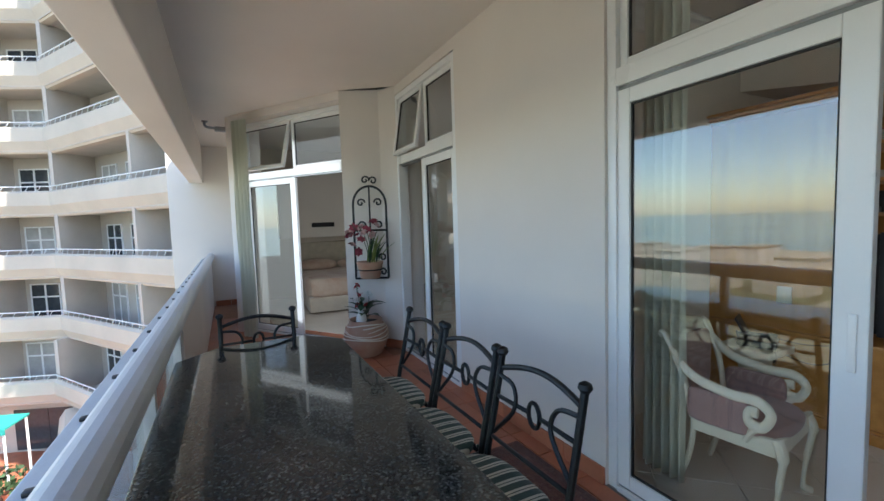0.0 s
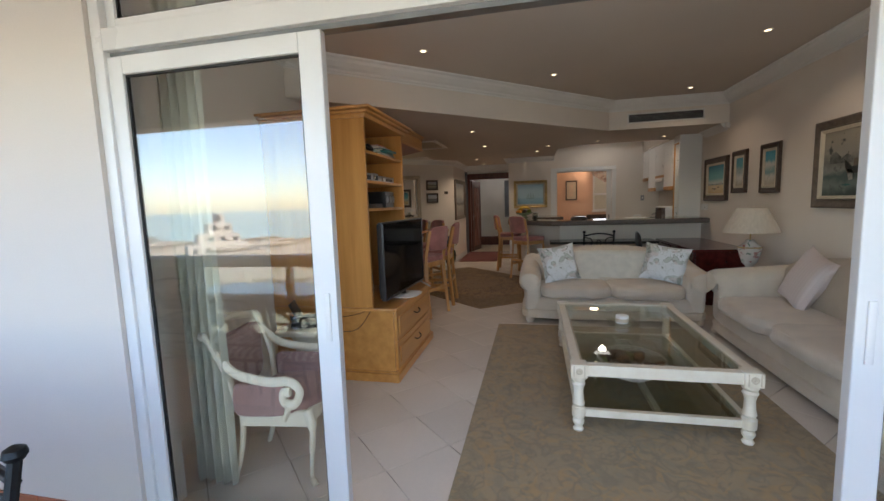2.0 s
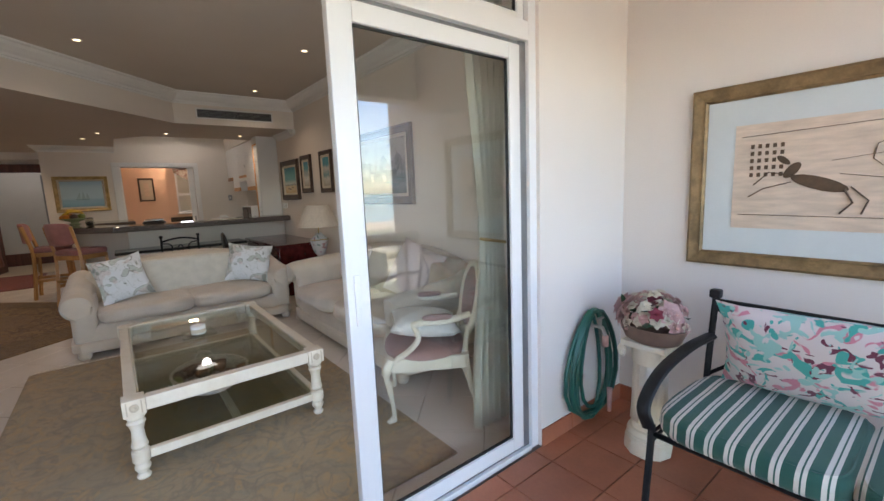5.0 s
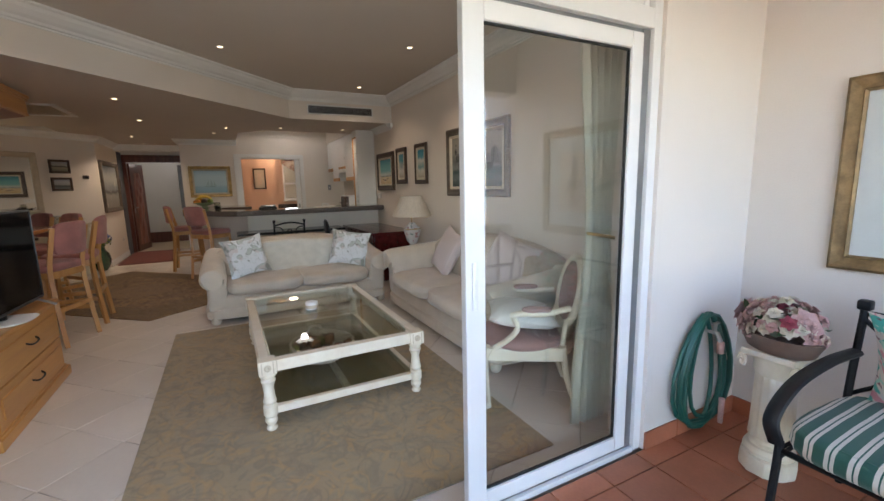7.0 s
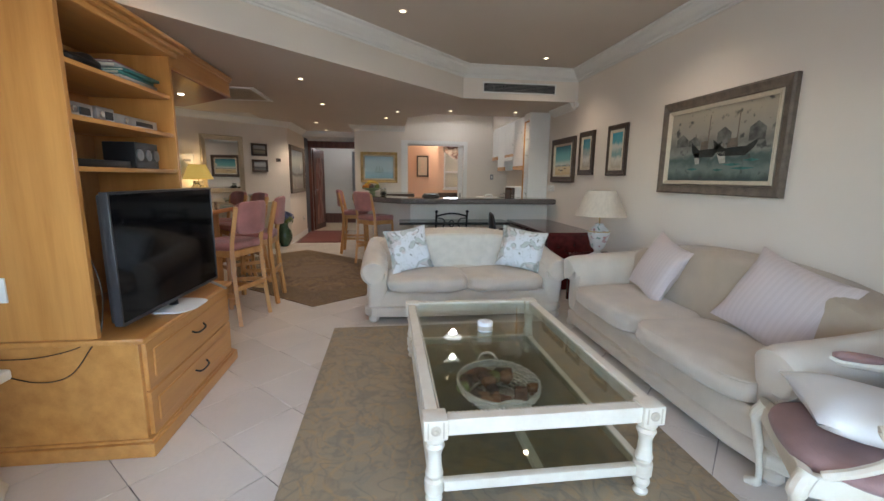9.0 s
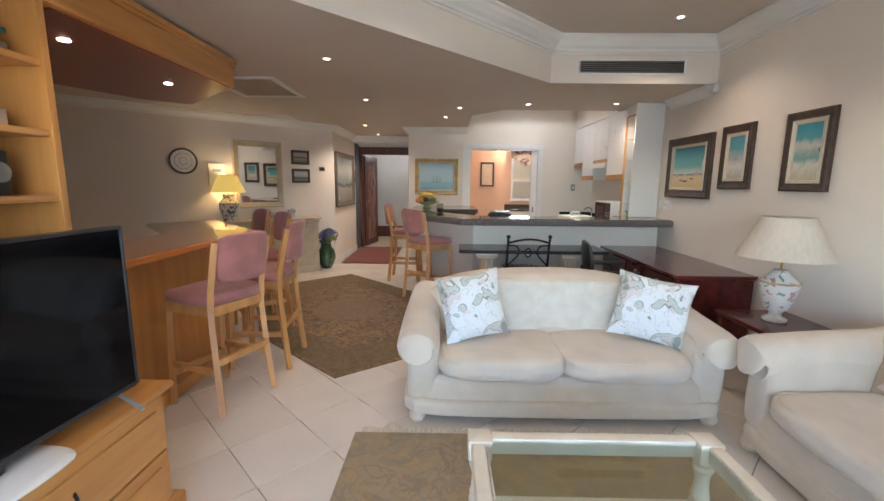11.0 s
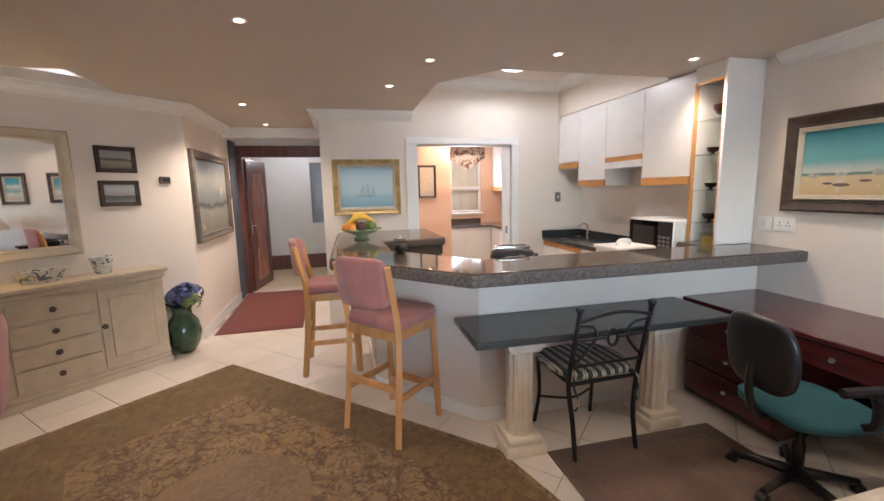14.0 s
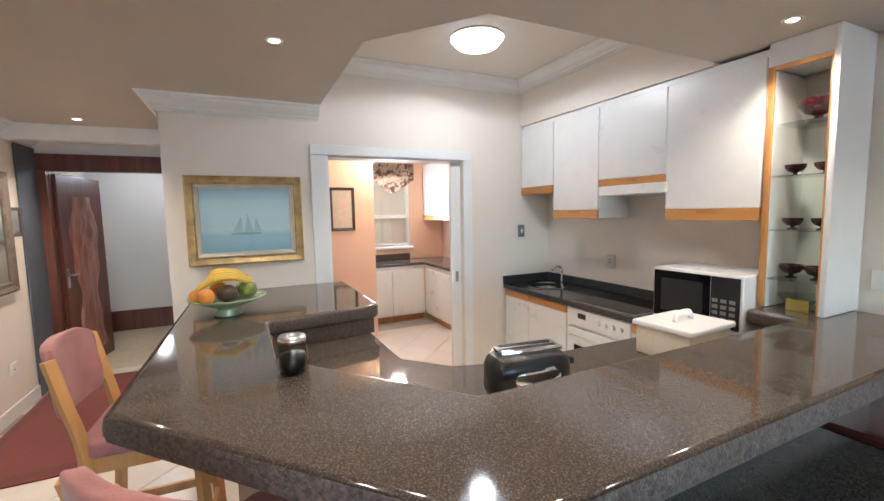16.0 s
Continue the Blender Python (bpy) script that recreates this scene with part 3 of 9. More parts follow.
# the facade render again, darker: shade inside the balconies is in the colour
M["shade_w"] = mat("shaded facade render", (0.56, 0.50, 0.44), 0.85, var=0.08, scale=0.7, bump=0.05, fine=20)
M["curtain_far"] = mat("pale window curtain", (0.45, 0.44, 0.42), 0.5, var=0.15, scale=2.0, bump=0)
STOREY = 3.02
for k in range(-2, 5):
    zf = -0.42 + STOREY * k
    grow = -0.55 * max(0, -1 - k)
    line = offset_line(WP, grow)
    inn, back = offset_line(line, 0.22), offset_line(line, 2.3)
    # parapet with a flared foot
    bm = bmesh.new()
    rows = []
    for a, b in zip(line, inn):
        n = (a - b).normalized()
        prof = [(a - n * 0.12, zf + 0.95), (a, zf + 0.86), (a, zf + 0.25), (a - n * 0.30, zf - 0.28), (b - n * 0.4, zf - 0.28), (b, zf - 0.1), (b, zf + 0.95)]
        rows.append([bm.verts.new((p.x, p.y, z)) for p, z in prof])
    for a, b in zip(rows, rows[1:]):
        for j in range(7):
            bm.faces.new((a[j], b[j], b[(j + 1) % 7], a[(j + 1) % 7]))
    bmesh.ops.recalc_face_normals(bm, faces=bm.faces[:])
    part("parapet", bm, M["render_w"], wing)
    sl, bk = [], []
    for a, b, c, d in zip(inn, inn[1:], back[1:], back):
        sl.append(bm_prism([a, b, c, d], zf - 0.2, zf))
        u = (c - d).normalized()
        w = Vector((-u.y, u.x)) * 0.3
        bk.append(bm_prism([d, c, c + w, d + w], zf, zf + STOREY - 0.2))
    part("slab", joined(*sl), M["shade_w"], wing)
    part("back_wall", joined(*bk), M["shade_w"], wing)
    # cross walls between flats, one at each bend
    for a, b in list(zip(inn, back))[1:]:
        u = (b - a).normalized()
        w = Vector((-u.y, u.x)) * 0.11
        part("cross_wall", bm_prism([a - w, a + w, b + w, b - w], zf, zf + STOREY - 0.2), M["shade_w"], wing)
    for i in range(len(line) - 1):
        a, b = back[i], back[i + 1]
        u = (b - a)
        L = u.length
        u.normalize()
        m = plane_frame(a.x, a.y, zf, u.x, u.y)
        for s in ((0.2, 0.5, 0.8) if L > 6 else (0.27, 0.73) if L > 3 else (0.5,)):
            x0 = L * s - 0.75
            win = part("window", moved(joined(bm_box(x0, -0.06, 0, x0 + 0.07, 0.02, 2.3), bm_box(x0 + 1.43, -0.06, 0, x0 + 1.5, 0.02, 2.3), bm_box(x0, -0.06, 2.23, x0 + 1.5, 0.02, 2.3), bm_box(x0, -0.06, 1.55, x0 + 1.5, 0.02, 1.63), bm_box(x0 + 0.71, -0.06, 0, x0 + 0.79, 0.02, 2.3)), m), M["alu"], wing, "white framed balcony door")
            part("pane", moved(bm_box(x0 + 0.05, -0.03, 0.02, x0 + 1.45, -0.02, 2.25), m), M["curtain_far"] if (i + k) % 2 else M["pane_far"], win)
        # rail on the parapet
        a, b = line[i].lerp(inn[i], 0.6), line[i + 1].lerp(inn[i + 1], 0.6)
        u = (b - a)
        L = u.length
        u.normalize()
        rail = part("rail", bm_tube([(a.x, a.y, zf + 1.16), (b.x, b.y, zf + 1.16)], 0.028, 6), M["alu"], wing, "white tube rail")
        for j in range(int(L / 0.55) + 1):
            q = a + u * min(L, j * 0.55)
            part("rail_post", bm_tube([(q.x, q.y, zf + 0.93), (q.x + u.x * 0.16, q.y + u.y * 0.16, zf + 1.16)], 0.016, 5), M["alu"], rail)
part("roof_edge", bm_prism([*offset_line(WP, -0.1), *reversed(offset_line(WP, 2.6))], 14.5, 14.9), M["render_w"], wing)
part("base", bm_prism([*offset_line(WP, 0.9), *reversed(offset_line(WP, 2.6))], -16.0, -6.75), M["shade_w"], wing)
for a, b in zip(offset_line(WP, 0.9), offset_line(WP, 0.9)[1:]):
    for s in (0.25, 0.7):
        q, u = a.lerp(b, s), (b - a).normalized()
        part("ground_window", moved(bm_box(-0.8, -0.05, -9.5, 0.8, 0.02, -7.4), plane_frame(q.x, q.y, 0, u.x, u.y)), M["pane_far"], wing)
# terraces with an awning at the foot of the wing
terr = thing("lower_terrace", "terracotta roof terrace with a curved white parapet below", "terrace")
part("terrace_floor", bm_prism([(-16, 12), (0.5, 12), (-2.0, 19.6), (-6.6, 26.6), (-10.0, 28.4), (-16, 30.4)], -16, -9.6), M["terracotta"], terr)
part("parapet", bm_tube(smooth_line([(-7.0, 25.4, -7.2), (-6.6, 23.6, -7.7), (-5.9, 21.6, -8.4), (-5.0, 19.6, -9.0), (-3.6, 17.0, -9.2), (-2.6, 14, -9.2)]), 0.5, 6), M["render_w"], terr)
M["aqua"] = mat("turquoise awning canvas", (0.03, 0.33, 0.28), 0.8, var=0.08, scale=1.0)
awn = thing("awning", "turquoise canvas awning over a terrace", "awning")
part("canvas", bm_prism([(-12, 24.7), (-8.7, 23.5), (-8.4, 25.0), (-12, 26.3)], -6.65, -6.57), M["aqua"], awn)
part("valance", bm_prism([(-12, 24.66), (-8.7, 23.46), (-8.7, 23.5), (-12, 24.7)], -6.85, -6.6), M["aqua"], awn)
for x, y in ((-8.8, 23.6), (-8.5, 24.9), (-11.8, 24.8)):
    part("awning_post", bm_tube([(x, y, -9.6), (x, y, -6.6)], 0.05, 6), M["alu"], awn)

rb_ = random.Random(31)
M["bush"] = mat("dark green bush leaf", (0.05, 0.10, 0.035), 0.7, var=0.3, scale=6, island=0.4)
for x, y, r in ((-8.6, 23.3, 0.7), (-7.3, 22.0, 0.5), (-9.6, 22.4, 0.8), (-6.6, 20.8, 0.5)):
    bu = thing("terrace_bush", "leafy green bush in a clay tub on the terrace", "bush", m=pose(x, y, -9.6))
    part("tub", bm_lathe([(0.25, 0), (0.34, 0.4), (0.36, 0.42), (0.3, 0.42), (0, 0.38)], 14), M["terracotta"], bu)
    bm = bmesh.new()
    for i in range(160):
        d = Vector((rb_.gauss(0, 1), rb_.gauss(0, 1), rb_.gauss(0, 1))).normalized() * r * rb_.uniform(0.4, 1.0)
        c = d + Vector((0, 0, 0.4 + r * 0.7))
        q = Vector((rb_.gauss(0, 1), rb_.gauss(0, 1), rb_.gauss(0.6, 1))).normalized()
        e1 = q.orthogonal().normalized() * 0.13
        e2 = q.cross(e1) * 0.6
        bm.faces.new([bm.verts.new(c + v) for v in (e1, e2, -e1, -e2)])
    part("foliage", bm, M["bush"], bu)

# ---- balcony rail ----
rail = thing("balcony_railing", "white painted tube railing with glass panels on the balcony edge", "railing")
RA, RB = Vector((-0.315, -3.0, 0.985)), Vector((-0.285, 9.1, 0.965))
M["railgrey"] = mat("pale grey painted steel", (0.62, 0.63, 0.64), 0.35, var=0.05, scale=4)
part("handrail", bm_tube([RA, RB], 0.062, 18), M["railgrey"], rail, "pale grey round handrail")
led = part("ledge_plate", bm_prism([(-0.47, -3.0), (-0.385, -3.0), (-0.355, 9.1), (-0.44, 9.1)], 0.90, 0.93, 0.006), M["railgrey"], rail, "white painted ledge with bolts")
for i in range(30):
    y = -2.8 + 0.4 * i
    part("bolt", bm_box(-0.43 + 0.002 * y, y - 0.012, 0.93, -0.41 + 0.002 * y, y + 0.012, 0.942, 0.003), M["black"], led)
par = part("parapet", bm_prism([(-0.40, 3.3), (-0.30, 3.3), (-0.28, 9.1), (-0.38, 9.1)], -0.2, 0.93), M["plaster_out"], rail, "cream plastered parapet")
for y in (-2.9, -1.6, -0.3, 1.0, 2.2, 3.25):
    part("post", bm_box(-0.42 + 0.009 * y, y - 0.025, -0.2, -0.34 + 0.009 * y, y + 0.025, 0.96, 0.005), M["railgrey"], rail)
for a, b in ((-2.9, -1.6), (-1.6, -0.3), (-0.3, 1.0), (1.0, 2.2), (2.2, 3.25)):
    g = part("glass_panel", bm_box(-0.388 + 0.009 * a, a + 0.04, 0.05, -0.378 + 0.009 * a, b - 0.04, 0.92), M["glass"], rail, "clear glass panel")
    g.visible_shadow = False
part("edge_kerb", bm_box(-0.75, -3.0, -0.28, -0.42, 3.3, 0.06), M["plaster_out"], rail)

# bedroom behind the oblique door, closed around
M["bedwall"] = mat("pale bedroom plaster", (0.66, 0.58, 0.48), 0.8, var=0.03, scale=1.2)
wall("wall_bedroom", [(4.6, 2.2, 0, 4.75, 9.3, 3.05), (0.52, 9.1, 0, 4.75, 9.3, 3.05)], M["bedwall"], "cream bedroom wall")
solid("floor_bedroom", bm_prism([(XI, 2.2), (4.6, 2.2), (4.6, 9.1), (0.55, 9.1), (0.55, 6.75), (XI, 4.6)], -0.008, 0.004), M["tile"], "pale bedroom floor", "floor")
# added out of view to stop sun leaking in above the ceilings
solid("roof_slab", bm_box(XO, -3.3, ZB + 0.002, 15.1, 9.5, ZB + 0.25), M["plaster_out"], "unseen slab over the flat that blocks sunlight", "roof")
# unseen closing walls, added to keep outside light from the rooms
wall("wall_far_end", [(4.9, 4.5, 0, 15.05, 4.65, 3.06), (14.0, -3.35, 0, 14.15, -0.05, 3.06), (8.1, 4.35, 0, 13.4, 4.5, 3.06), (11.2, -3.36, 0, 14.15, -3.35, 3.06)], M["plaster"], "unseen plain wall closing the flat against outside light")
M["bedcover"] = mat("pink-beige patchwork bedcover", (0.50, 0.29, 0.20), 0.9, var=0.1, scale=3, col2=(0.66, 0.54, 0.42), sheen=0.3)
bed = thing("bed", "bed with a pink-beige patchwork cover", "bed", m=pose(2.0, 8.06, 0, 0, 0, -3))
part("mattress", bm_soft(-0.8, -1.0, 0.25, 0.8, 1.0, 0.6, 8, n=6), M["bedcover"], bed, "pink-beige patchwork cover")
part("bed_base", bm_box(-0.78, -0.98, 0.03, 0.78, 0.98, 0.28, 0.02), M["chenille"], bed)
part("headboard", bm_box(-0.85, 1.0, 0.1, 0.85, 1.08, 1.15, 0.03), M["sidepaint"], bed)
for x in (-0.4, 0.4):
    part("pillow", bm_soft(x - 0.33, 0.52, 0.58, x + 0.33, 0.95, 0.78, 3, 0.2, n=6), M["bedcover"], bed)
pel = thing("bedroom_cupboard", "cream built-in bedroom cupboard with a dark vent", "cupboard")
part("body", bm_box(0.95, 8.72, 1.25, 3.3, 9.1, 2.6, 0.01), M["plaster"], pel)
part("vent", bm_box(1.55, 8.70, 1.46, 2.0, 8.722, 1.55), M["black"], pel)

# ---- balcony things ----
def stripes(name, dark, pale, freq, axis="x", extra=None):
    m = mat(name, dark, 0.9, bump=0.25, fine=200, sheen=0.2)
    nt, b = nodes_of(m)
    tc = nt.nodes.new("ShaderNodeTexCoord")
    sep = nt.nodes.new("ShaderNodeSeparateXYZ")
    nt.links.new(tc.outputs["Object"], sep.inputs[0])
    mul = nt.nodes.new("ShaderNodeMath")
    mul.operation, mul.inputs[1].default_value = "MULTIPLY", freq
    nt.links.new(sep.outputs["XYZ".index(axis.upper())], mul.inputs[0])
    fr = nt.nodes.new("ShaderNodeMath")
    fr.operation = "FRACT"
    nt.links.new(mul.outputs[0], fr.inputs[0])
    r = nt.nodes.new("ShaderNodeValToRGB")
    r.color_ramp.interpolation = "CONSTANT"
    e = r.color_ramp.elements
    e[0].position, e[0].color = 0.0, (*dark, 1)
    e[1].position, e[1].color = 0.55, (*pale, 1)
    x = e.new(0.72)
    x.color = (*(extra or dark), 1)
    y = e.new(0.80)
    y.color = (*pale, 1)
    nt.links.new(fr.outputs[0], r.inputs[0])
    nt.links.new(r.outputs[0], b.inputs["Base Color"])
    return m


M["stripe"] = stripes("green and cream striped canvas", (0.025, 0.055, 0.045), (0.58, 0.56, 0.47), 17, "x")
M["stripe_bench"] = stripes("green and cream striped bench canvas", (0.02, 0.10, 0.075), (0.66, 0.64, 0.58), 15, "x")


def iron_chair(name, label, group, m, legs_h=0.46, cushion=True, stool=False):
    """Wrought iron chair facing +y: ball-topped posts, a bowed back with a ring, a striped pad."""
    c = thing(name, label, "chair", group, m)
    w, top, r = 0.235, legs_h + 0.46, 0.0125
    for s in (-1, 1):
        part("back_post", bm_tube(smooth_line([(s * 0.21, -0.24, 0), (s * 0.21, -0.20, legs_h * 0.5), (s * w, -0.19, legs_h), (s * w, -0.235, legs_h + 0.22), (s * w, -0.285, top)]), 0.0145, 8), M["iron"], c)
        part("finial", moved(bm_lathe([(0.0, -0.012), (0.018, -0.008), (0.026, 0.005), (0.022, 0.02), (0.008, 0.028), (0.0, 0.03)], 10), Matrix.Translation((s * w, -0.285, top))), M["iron"], c)
        part("front_leg", bm_tube(smooth_line([(s * 0.22, 0.235, 0), (s * 0.205, 0.20, legs_h * 0.5), (s * 0.215, 0.205, legs_h)]), r, 8), M["iron"], c)
    yb = lambda z: -0.19 - 0.095 * (z - legs_h) / 0.46
    z1, z2 = top - 0.03, legs_h + 0.18
    rail_pts = [(-w + 2 * w * i / 12, yb(z1) - 0.02 * math.sin(math.pi * i / 12), z1 - 0.035 + 0.045 * math.sin(math.pi * i / 12)) for i in range(13)]
    part("top_rail", bm_tube(rail_pts, r, 8), M["iron"], c)
    part("mid_rail", bm_tube([(-w, yb(z2 + 0.10), z2 + 0.10), (-0.04, yb(z2 + 0.10) - 0.01, z2 + 0.10)], 0.009, 6), M["iron"], c)
    part("mid_rail", bm_tube([(w, yb(z2 + 0.10), z2 + 0.10), (0.04, yb(z2 + 0.10) - 0.01, z2 + 0.10)], 0.009, 6), M["iron"], c)
    part("ring", bm_tube([(0.032 * math.cos(a), yb(z2 + 0.1) - 0.01, z2 + 0.10 + 0.05 * math.sin(a)) for a in [2 * math.pi * i / 14 for i in range(14)]], 0.009, 6, closed=True), M["iron"], c)
    for s in (-1, 1):
        part("back_scroll", bm_tube(smooth_line([(s * w, yb(top - 0.1), top - 0.09), (s * 0.13, yb(z2 + 0.16), z2 + 0.17), (s * 0.11, yb(z2 + 0.08), z2 + 0.08), (s * w, yb(z2), z2 - 0.06)]), 0.0095, 6), M["iron"], c)
    part("lower_rail", bm_tube([(-w, yb(z2 - 0.07), z2 - 0.07), (w, yb(z2 - 0.07), z2 - 0.07)], 0.009, 6), M["iron"], c)
    part("seat_frame", joined(bm_tube([(-0.225, -0.2, legs_h), (-0.22, 0.21, legs_h)], r, 8), bm_tube([(0.225, -0.2, legs_h), (0.22, 0.21, legs_h)], r, 8), bm_tube([(-0.22, 0.21, legs_h), (0.22, 0.21, legs_h)], r, 8), bm_tube([(-0.225, -0.2, legs_h), (0.225, -0.2, legs_h)], r, 8)), M["iron"], c)
    part("stretcher", bm_tube(smooth_line([(-0.208, 0.205, legs_h * 0.42), (0, 0.12, legs_h * 0.42), (0.208, 0.205, legs_h * 0.42)]), 0.008, 6), M["iron"], c)
    if stool:
        part("foot_rest", bm_tube(smooth_line([(-0.21, 0.21, 0.2), (0, 0.26, 0.2), (0.21, 0.21, 0.2)]), 0.009, 6), M["iron"], c)
    pad = part("seat_pad", bm_soft(-0.235, -0.19, legs_h + 0.004, 0.235, 0.235, legs_h + 0.065, 4.5, 0.12, n=8), M["stripe"], c, "green and cream striped seat pad")
    for s in (-1, 1):
        part("tie", bm_tube(smooth_line([(s * 0.2, -0.19, legs_h + 0.03), (s * 0.22, -0.23, legs_h - 0.02), (s * 0.19, -0.24, legs_h - 0.1), (s * 0.215, -0.23, legs_h - 0.15)]), 0.007, 5), M["stripe"], pad)
    return c


ch = iron_chair("iron_chair", "black wrought iron chair with striped pad beside the granite table", "chairs at the balcony table", pose(0.755, 1.232, 0, 0, 0, 90))
for y in (1.75, 2.27):
    copy_thing(ch, pose(0.755, y, 0, 0, 0, 90))
copy_thing(ch, pose(0.16, 2.90, -0.03, 0, 0, 180))
tb = thing("balcony_table", "polished black granite dining table by the railing", "table")
part("tabletop", bm_prism([(-0.30, 0.52), (0.62, 0.52), (0.64, 0.56), (0.64, 2.72), (0.44, 2.95), (-0.08, 2.95), (-0.30, 2.75)], 0.715, 0.75, 0.009, 3), M["granite_k"], tb, "polished black speckled granite top")
for y in (1.0, 2.4):
    part("pedestal", moved(bm_lathe([(0.2, 0), (0.2, 0.04), (0.13, 0.07), (0.1, 0.2), (0.1, 0.6), (0.14, 0.68), (0.2, 0.714)], 20), Matrix.Translation((0.16, y, 0))), M["distress"], tb)

# bench with cushions against the side wall
bench = thing("iron_bench", "black wrought iron two-seat bench with striped cushions", "bench", m=pose(0.56, -2.56, 0))
for s in (-0.62, 0.62):
    part("back_post", bm_tube(smooth_line([(s, -0.30, 0), (s, -0.26, 0.4), (s, -0.33, 0.86)]), 0.016, 8), M["iron"], bench)
    part("finial", bm_box(s - 0.025, -0.355, 0.855, s + 0.025, -0.305, 0.90, 0.008), M["iron"], bench)
    part("front_leg", bm_tube(smooth_line([(s, 0.38, 0), (s, 0.34, 0.3), (s, 0.33, 0.42)]), 0.016, 8), M["iron"], bench)
    part("armrest", bm_tube(smooth_line([(s, -0.29, 0.66), (s * 1.02, -0.05, 0.66), (s * 1.03, 0.22, 0.62), (s * 1.03, 0.37, 0.52), (s, 0.36, 0.42)]), 0.03, 10, 0.6), M["iron"], bench, "broad curved armrest")
    part("leg_brace", bm_tube(smooth_line([(s, 0.34, 0.34), (s, 0.1, 0.36), (s, -0.1, 0.3), (s, -0.27, 0.12)]), 0.009, 6), M["iron"], bench)
    part("back_scroll", bm_tube(smooth_line([(s, -0.32, 0.82), (s * 0.84, -0.31, 0.72), (s * 0.80, -0.29, 0.58), (s, -0.27, 0.46)]), 0.01, 6), M["iron"], bench)
part("top_rail", bm_tube([(-0.62, -0.33, 0.84), (0.62, -0.33, 0.84)], 0.013, 8), M["iron"], bench)
part("seat_frame", joined(bm_tube([(-0.62, 0.33, 0.38), (0.62, 0.33, 0.38)], 0.013, 8), bm_tube([(-0.62, -0.26, 0.38), (0.62, -0.26, 0.38)], 0.013, 8), *[bm_tube([(x, -0.26, 0.38), (x, 0.33, 0.38)], 0.008, 6) for x in (-0.62, -0.3, 0, 0.3, 0.62)]), M["iron"], bench)
for a, b in ((0.005, 0.60), (-0.60, -0.005)):
    cu = part("seat_cushion", bm_soft(a, -0.24, 0.39, b, 0.36, 0.50, 7, 0.10, n=10), M["stripe_bench"], bench, "green and white striped seat cushion")
    for z in (0.40, 0.488):
        part("piping", bm_tube([((a + b) / 2 + (b - a) / 2 * 0.965 * (abs(math.cos(t)) ** 0.32) * (1 if math.cos(t) > 0 else -1), 0.06 + 0.29 * (abs(math.sin(t)) ** 0.32) * (1 if math.sin(t) > 0 else -1), z) for t in [2 * math.pi * i / 40 for i in range(40)]], 0.006, 5, closed=True), M["stripe_bench"], cu)


def flower_print(name, base, cols, scale):
    """Printed cloth: blots of several colours scattered on a ground."""
    m = mat(name, base, 0.9, bump=0.25, fine=180, sheen=0.3)
    nt, b = nodes_of(m)
    tc = nt.nodes.new("ShaderNodeTexCoord")
    prev = None
    for i, (col, lo, s) in enumerate(cols):
        n = nt.nodes.new("ShaderNodeTexNoise")
        n.inputs["Scale"].default_value, n.inputs["Detail"].default_value, n.inputs["Distortion"].default_value = scale * s, 1.5, 1.2
        mp = nt.nodes.new("ShaderNodeMapping")
        mp.inputs["Location"].default_value = (i * 3.7, i * 1.3, i * 2.1)
        nt.links.new(tc.outputs["Object"], mp.inputs[0])
        nt.links.new(mp.outputs[0], n.inputs["Vector"])
        r = nt.nodes.new("ShaderNodeValToRGB")
        r.color_ramp.elements[0].position, r.color_ramp.elements[1].position = lo, lo + 0.025
        nt.links.new(n.outputs[0], r.inputs[0])
        mx = nt.nodes.new("ShaderNodeMix")
        mx.data_type = "RGBA"
        nt.links.new(r.outputs[0], mx.inputs[0])
        if prev:
            nt.links.new(prev, mx.inputs[6])
        else:
            mx.inputs[6].default_value = (*base, 1)
        mx.inputs[7].default_value = (*col, 1)
        prev = mx.outputs[2]
    nt.links.new(prev, b.inputs["Base Color"])
    return m


M["floral"] = flower_print("pink and turquoise floral cotton", (0.66, 0.58, 0.56), [((0.62, 0.22, 0.28), 0.57, 1.0), ((0.05, 0.38, 0.33), 0.56, 1.1), ((0.16, 0.03, 0.06), 0.62, 1.6), ((0.30, 0.55, 0.50), 0.60, 1.4)], 11)


def pillow(name, label, material, w, h, d, m, group=""):
    """A square scatter cushion with pinched corners, standing on its lower edge."""
    bm = bmesh.new()
    n = 12
    for side in (1, -1):
        g = [[None] * (n + 1) for _ in range(n + 1)]
        for i in range(n + 1):
            for j in range(n + 1):
                u, v = 2 * i / n - 1, 2 * j / n - 1
                pinch = 1 - 0.10 * (1 - abs(u) ** 2) * (abs(v) ** 6) - 0.0
                pin2 = 1 - 0.10 * (1 - abs(v) ** 2) * (abs(u) ** 6)
                th = d / 2 * ((1 - abs(u) ** 2.6) * (1 - abs(v) ** 2.6)) ** 0.55
                g[i][j] = bm.verts.new((u * w / 2 * pin2, side * th + 0.008 * noise.noise(Vector((u * 2, v * 2, side + w))), h / 2 + v * h / 2 * pinch))
        for i in range(n):
            for j in range(n):
                f = (g[i][j], g[i + 1][j], g[i + 1][j + 1], g[i][j + 1])
                bm.faces.new(f if side < 0 else f[::-1])
    bmesh.ops.remove_doubles(bm, verts=bm.verts, dist=0.0025)
    ob = new(name, mesh_of(name, bm, material, 80))
    ob.matrix_world = m
    return tagged(ob, label, "cushion", group)


